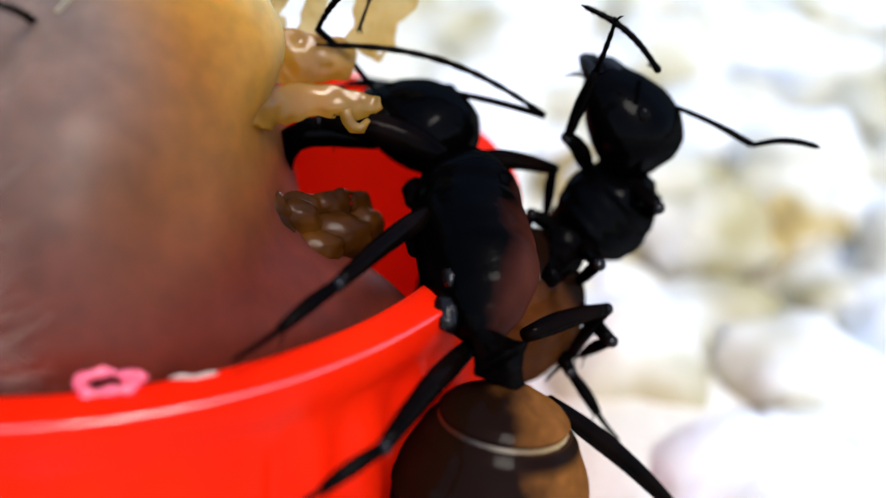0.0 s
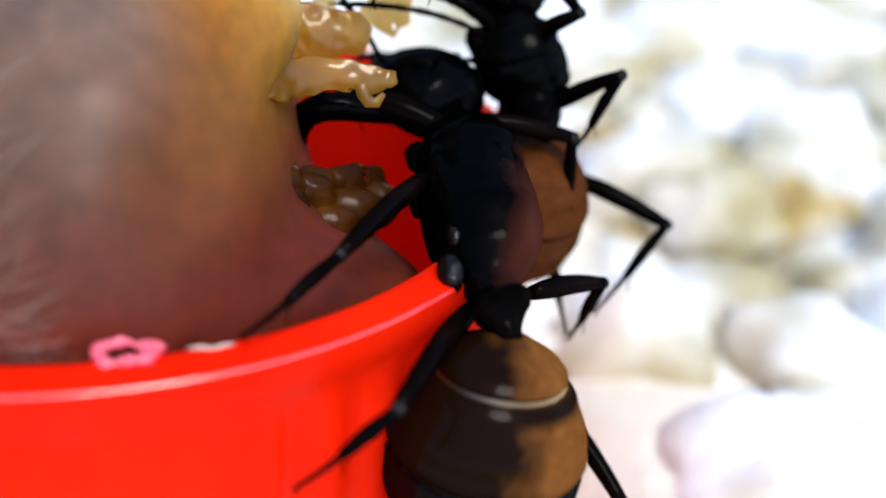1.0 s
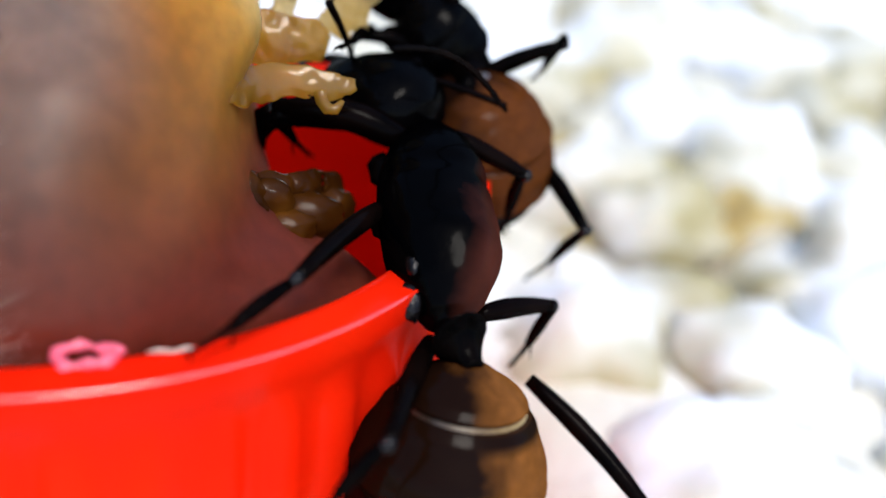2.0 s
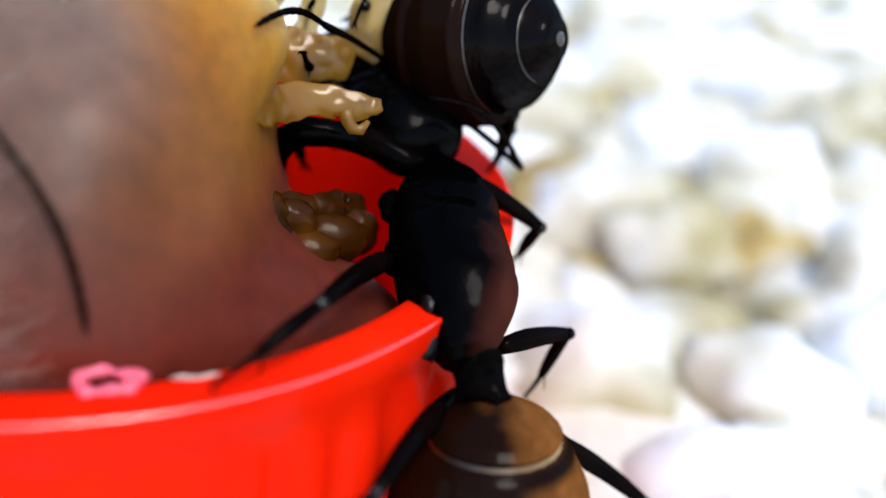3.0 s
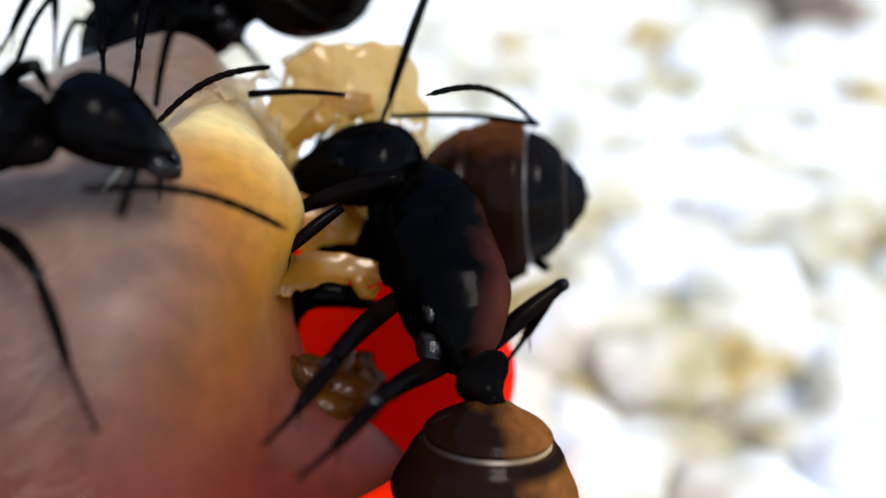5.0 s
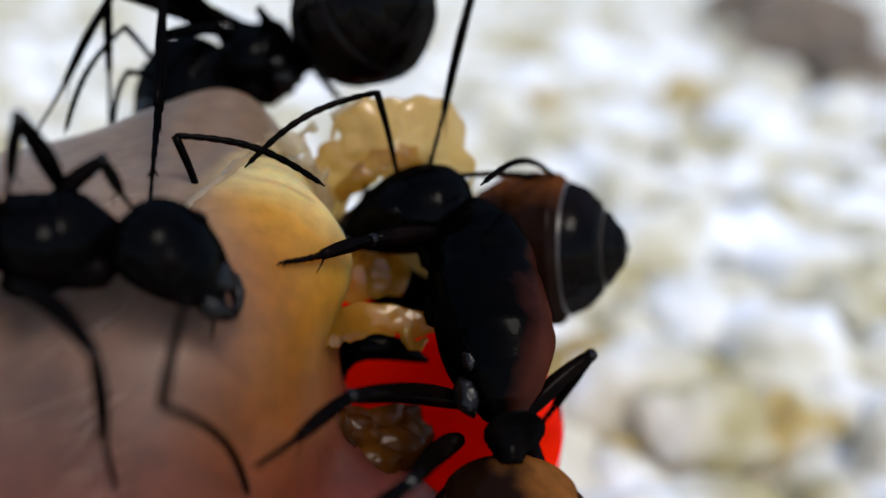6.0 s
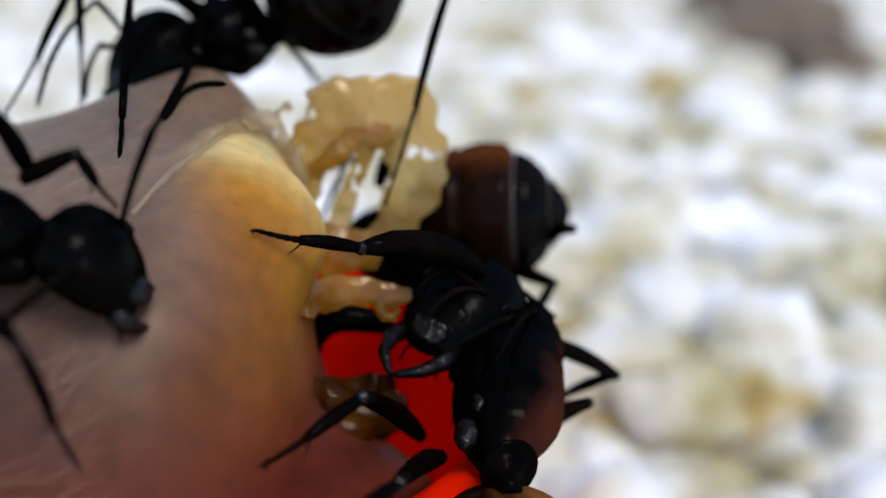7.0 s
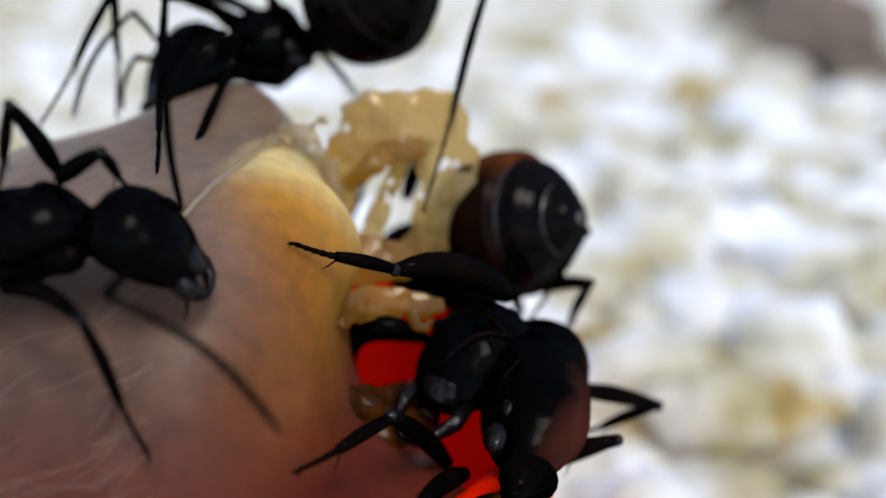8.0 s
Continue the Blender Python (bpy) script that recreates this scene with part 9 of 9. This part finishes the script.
    walk(feeder_parts["HR_tibia"], [
        (0, mm(-7.25, 1.13, 3.35, 18, 67, 71)), (0.2, mm(-7.28, 0.93, 3.36, 17, 66, 71)), (0.5, mm(-7.30, 0.80, 3.31, 17, 66, 71)),
        (0.7, mm(-7.28, 0.90, 3.32, 17, 66, 71)), (1, mm(-7.26, 1.03, 3.32, 17, 67, 71)), (1.5, mm(-7.27, 0.91, 3.33, 16, 67, 70)),
        (1.7, mm(-7.29, 0.88, 3.35, 16, 67, 70)), (2.8, mm(-7.29, 0.67, 3.40, 13, 67, 69)), (3, mm(-7.30, 0.68, 3.39, 13, 67, 69)),
        (3.5, mm(-7.26, 1.14, 3.47, 12, 68, 69)), (4, mm(-7.64, 1.62, 0.21, 10, 56, 68)), (4.2, mm(-7.67, 1.65, 0.69, 11, 57, 68)),
        (5.3, mm(-7.09, 2.31, 3.33, 12, 61, 76)), (5.5, mm(-6.78, 2.78, 3.70, 13, 62, 77)), (6, mm(-6.66, 2.63, 4.12, 16, 67, 77)),
        (6.3, mm(-6.63, 2.93, 3.97, 16, 67, 76)), (6.5, mm(-6.60, 3.07, 3.91, 16, 67, 74)), (6.7, mm(-6.75, 3.02, 3.63, 16, 68, 70)),
        (7, mm(-7.00, 2.81, 3.23, 16, 69, 65)), (7.2, mm(-6.81, 3.24, 3.23, 16, 70, 62)), (7.5, mm(-6.69, 3.54, 3.24, 16, 70, 60)),
        (8, mm(-6.67, 3.58, 3.24, 16, 70, 60)),
    ])
    walk(feeder_parts["AL_scape"], [
        (0, mm(3.87, 2.44, -0.50, 11, -38, 84)), (0.2, mm(3.80, 2.46, -0.50, 10, -38, 86)), (0.5, mm(3.74, 2.47, -0.50, 10, -37, 89)),
        (0.7, mm(3.78, 2.46, -0.50, 10, -37, 88)), (1, mm(3.85, 2.45, -0.51, 10, -37, 85)), (1.5, mm(3.85, 2.45, -0.52, 10, -37, 85)),
        (1.7, mm(3.83, 2.44, -0.52, 9, -37, 87)), (2.8, mm(3.78, 2.47, -0.52, 8, -37, 87)), (3, mm(3.75, 2.48, -0.52, 7, -36, 87)),
        (3.5, mm(3.93, 2.41, -0.56, 7, -38, 82)), (4, mm(4.07, 2.37, -0.58, 8, -40, 76)), (4.2, mm(4.07, 2.36, -0.61, 8, -39, 76)),
        (5.3, mm(4.38, 2.27, -0.50, 8, -44, 62)), (5.5, mm(4.56, 2.17, -0.55, 8, -44, 54)), (6, mm(4.46, 2.23, -0.57, 9, -44, 57)),
        (6.3, mm(4.53, 2.16, -0.61, 8, -43, 56)), (6.5, mm(4.60, 2.11, -0.62, 8, -43, 54)), (6.7, mm(4.60, 2.11, -0.63, 8, -43, 54)),
        (7, mm(4.58, 2.10, -0.63, 9, -43, 56)), (7.2, mm(4.75, 1.99, -0.65, 8, -43, 49)), (7.5, mm(4.85, 1.89, -0.66, 8, -44, 45)),
        (8, mm(4.87, 1.88, -0.67, 8, -44, 44)),
    ])
    walk(feeder_parts["AL_funiculus"], [
        (0, mm(4.04, 4.14, 0.83, 12, 46, 89)), (0.2, mm(3.91, 4.17, 0.82, 12, 45, 91)), (0.5, mm(3.76, 4.21, 0.78, 11, 44, 92)),
        (0.7, mm(3.85, 4.19, 0.80, 12, 45, 91)), (1, mm(4.00, 4.17, 0.79, 11, 45, 90)), (1.5, mm(3.99, 4.18, 0.78, 11, 45, 90)),
        (1.7, mm(3.93, 4.17, 0.78, 11, 46, 90)), (2.8, mm(3.88, 4.21, 0.77, 9, 45, 92)), (3, mm(3.83, 4.21, 0.76, 8, 45, 92)),
        (3.5, mm(4.18, 4.09, 0.78, 8, 48, 87)), (4, mm(4.47, 3.99, 0.80, 10, 51, 83)), (4.2, mm(4.48, 3.99, 0.76, 10, 52, 82)),
        (5.3, mm(5.11, 3.63, 1.02, 9, 53, 72)), (5.5, mm(5.47, 3.43, 0.95, 10, 57, 64)), (6, mm(5.30, 3.55, 0.92, 11, 56, 69)),
        (6.3, mm(5.42, 3.47, 0.86, 11, 58, 64)), (6.5, mm(5.53, 3.38, 0.86, 11, 59, 60)), (6.7, mm(5.53, 3.39, 0.85, 11, 59, 60)),
        (7, mm(5.47, 3.42, 0.84, 11, 59, 60)), (7.2, mm(5.79, 3.17, 0.84, 10, 62, 48)), (7.5, mm(5.97, 2.99, 0.83, 7, 64, 30)),
        (8, mm(5.99, 2.97, 0.82, 7, 64, 29)),
    ])
    walk(feeder_parts["AR_scape"], [
        (0, mm(3.84, 2.51, -0.68, 8, -6, 67)), (0.2, mm(3.77, 2.52, -0.67, 8, -6, 70)), (0.5, mm(3.70, 2.53, -0.68, 8, -6, 72)),
        (0.7, mm(3.75, 2.53, -0.67, 8, -6, 70)), (1, mm(3.82, 2.51, -0.68, 8, -5, 68)), (1.5, mm(3.81, 2.52, -0.69, 7, -5, 68)),
        (1.7, mm(3.79, 2.50, -0.69, 7, -5, 69)), (2.8, mm(3.74, 2.53, -0.70, 6, -5, 70)), (3, mm(3.72, 2.53, -0.70, 6, -5, 71)),
        (3.5, mm(3.90, 2.46, -0.74, 5, -5, 66)), (4, mm(4.04, 2.41, -0.77, 6, -5, 62)), (4.2, mm(4.04, 2.40, -0.79, 6, -5, 61)),
        (5.3, mm(4.35, 2.32, -0.69, 5, -7, 50)), (5.5, mm(4.53, 2.22, -0.75, 5, -6, 43)), (6, mm(4.44, 2.27, -0.77, 5, -6, 47)),
        (6.3, mm(4.51, 2.20, -0.81, 5, -5, 45)), (6.5, mm(4.57, 2.15, -0.82, 5, -5, 43)), (6.7, mm(4.57, 2.15, -0.83, 5, -5, 43)),
        (7, mm(4.56, 2.14, -0.83, 5, -5, 44)), (7.2, mm(4.73, 2.03, -0.85, 4, -5, 37)), (7.5, mm(4.83, 1.93, -0.87, 4, -5, 34)),
        (8, mm(4.85, 1.92, -0.87, 4, -4, 33)),
    ])
    walk(feeder_parts["AR_funiculus"], [
        (0, mm(4.32, 3.68, -0.55, 14, 53, 101)), (0.2, mm(4.21, 3.71, -0.54, 13, 52, 103)), (0.5, mm(4.10, 3.74, -0.55, 13, 51, 104)),
        (0.7, mm(4.17, 3.72, -0.54, 13, 51, 103)), (1, mm(4.29, 3.69, -0.56, 13, 52, 102)), (1.5, mm(4.29, 3.69, -0.57, 13, 52, 102)),
        (1.7, mm(4.24, 3.69, -0.58, 12, 52, 102)), (2.8, mm(4.18, 3.72, -0.58, 10, 52, 104)), (3, mm(4.14, 3.73, -0.58, 10, 52, 105)),
        (3.5, mm(4.42, 3.62, -0.62, 10, 56, 100)), (4, mm(4.64, 3.53, -0.66, 13, 59, 97)), (4.2, mm(4.65, 3.52, -0.69, 13, 60, 97)),
        (5.3, mm(5.16, 3.30, -0.53, 13, 62, 88)), (5.5, mm(5.45, 3.09, -0.61, 15, 66, 82)), (6, mm(5.30, 3.20, -0.63, 16, 66, 86)),
        (6.3, mm(5.40, 3.10, -0.70, 17, 68, 81)), (6.5, mm(5.51, 3.02, -0.71, 18, 70, 77)), (6.7, mm(5.50, 3.02, -0.72, 18, 70, 77)),
        (7, mm(5.47, 3.03, -0.72, 18, 70, 77)), (7.2, mm(5.74, 2.80, -0.74, 19, 73, 65)), (7.5, mm(5.89, 2.63, -0.77, 14, 78, 38)),
        (8, mm(5.91, 2.61, -0.77, 14, 78, 37)),
    ])


motions()
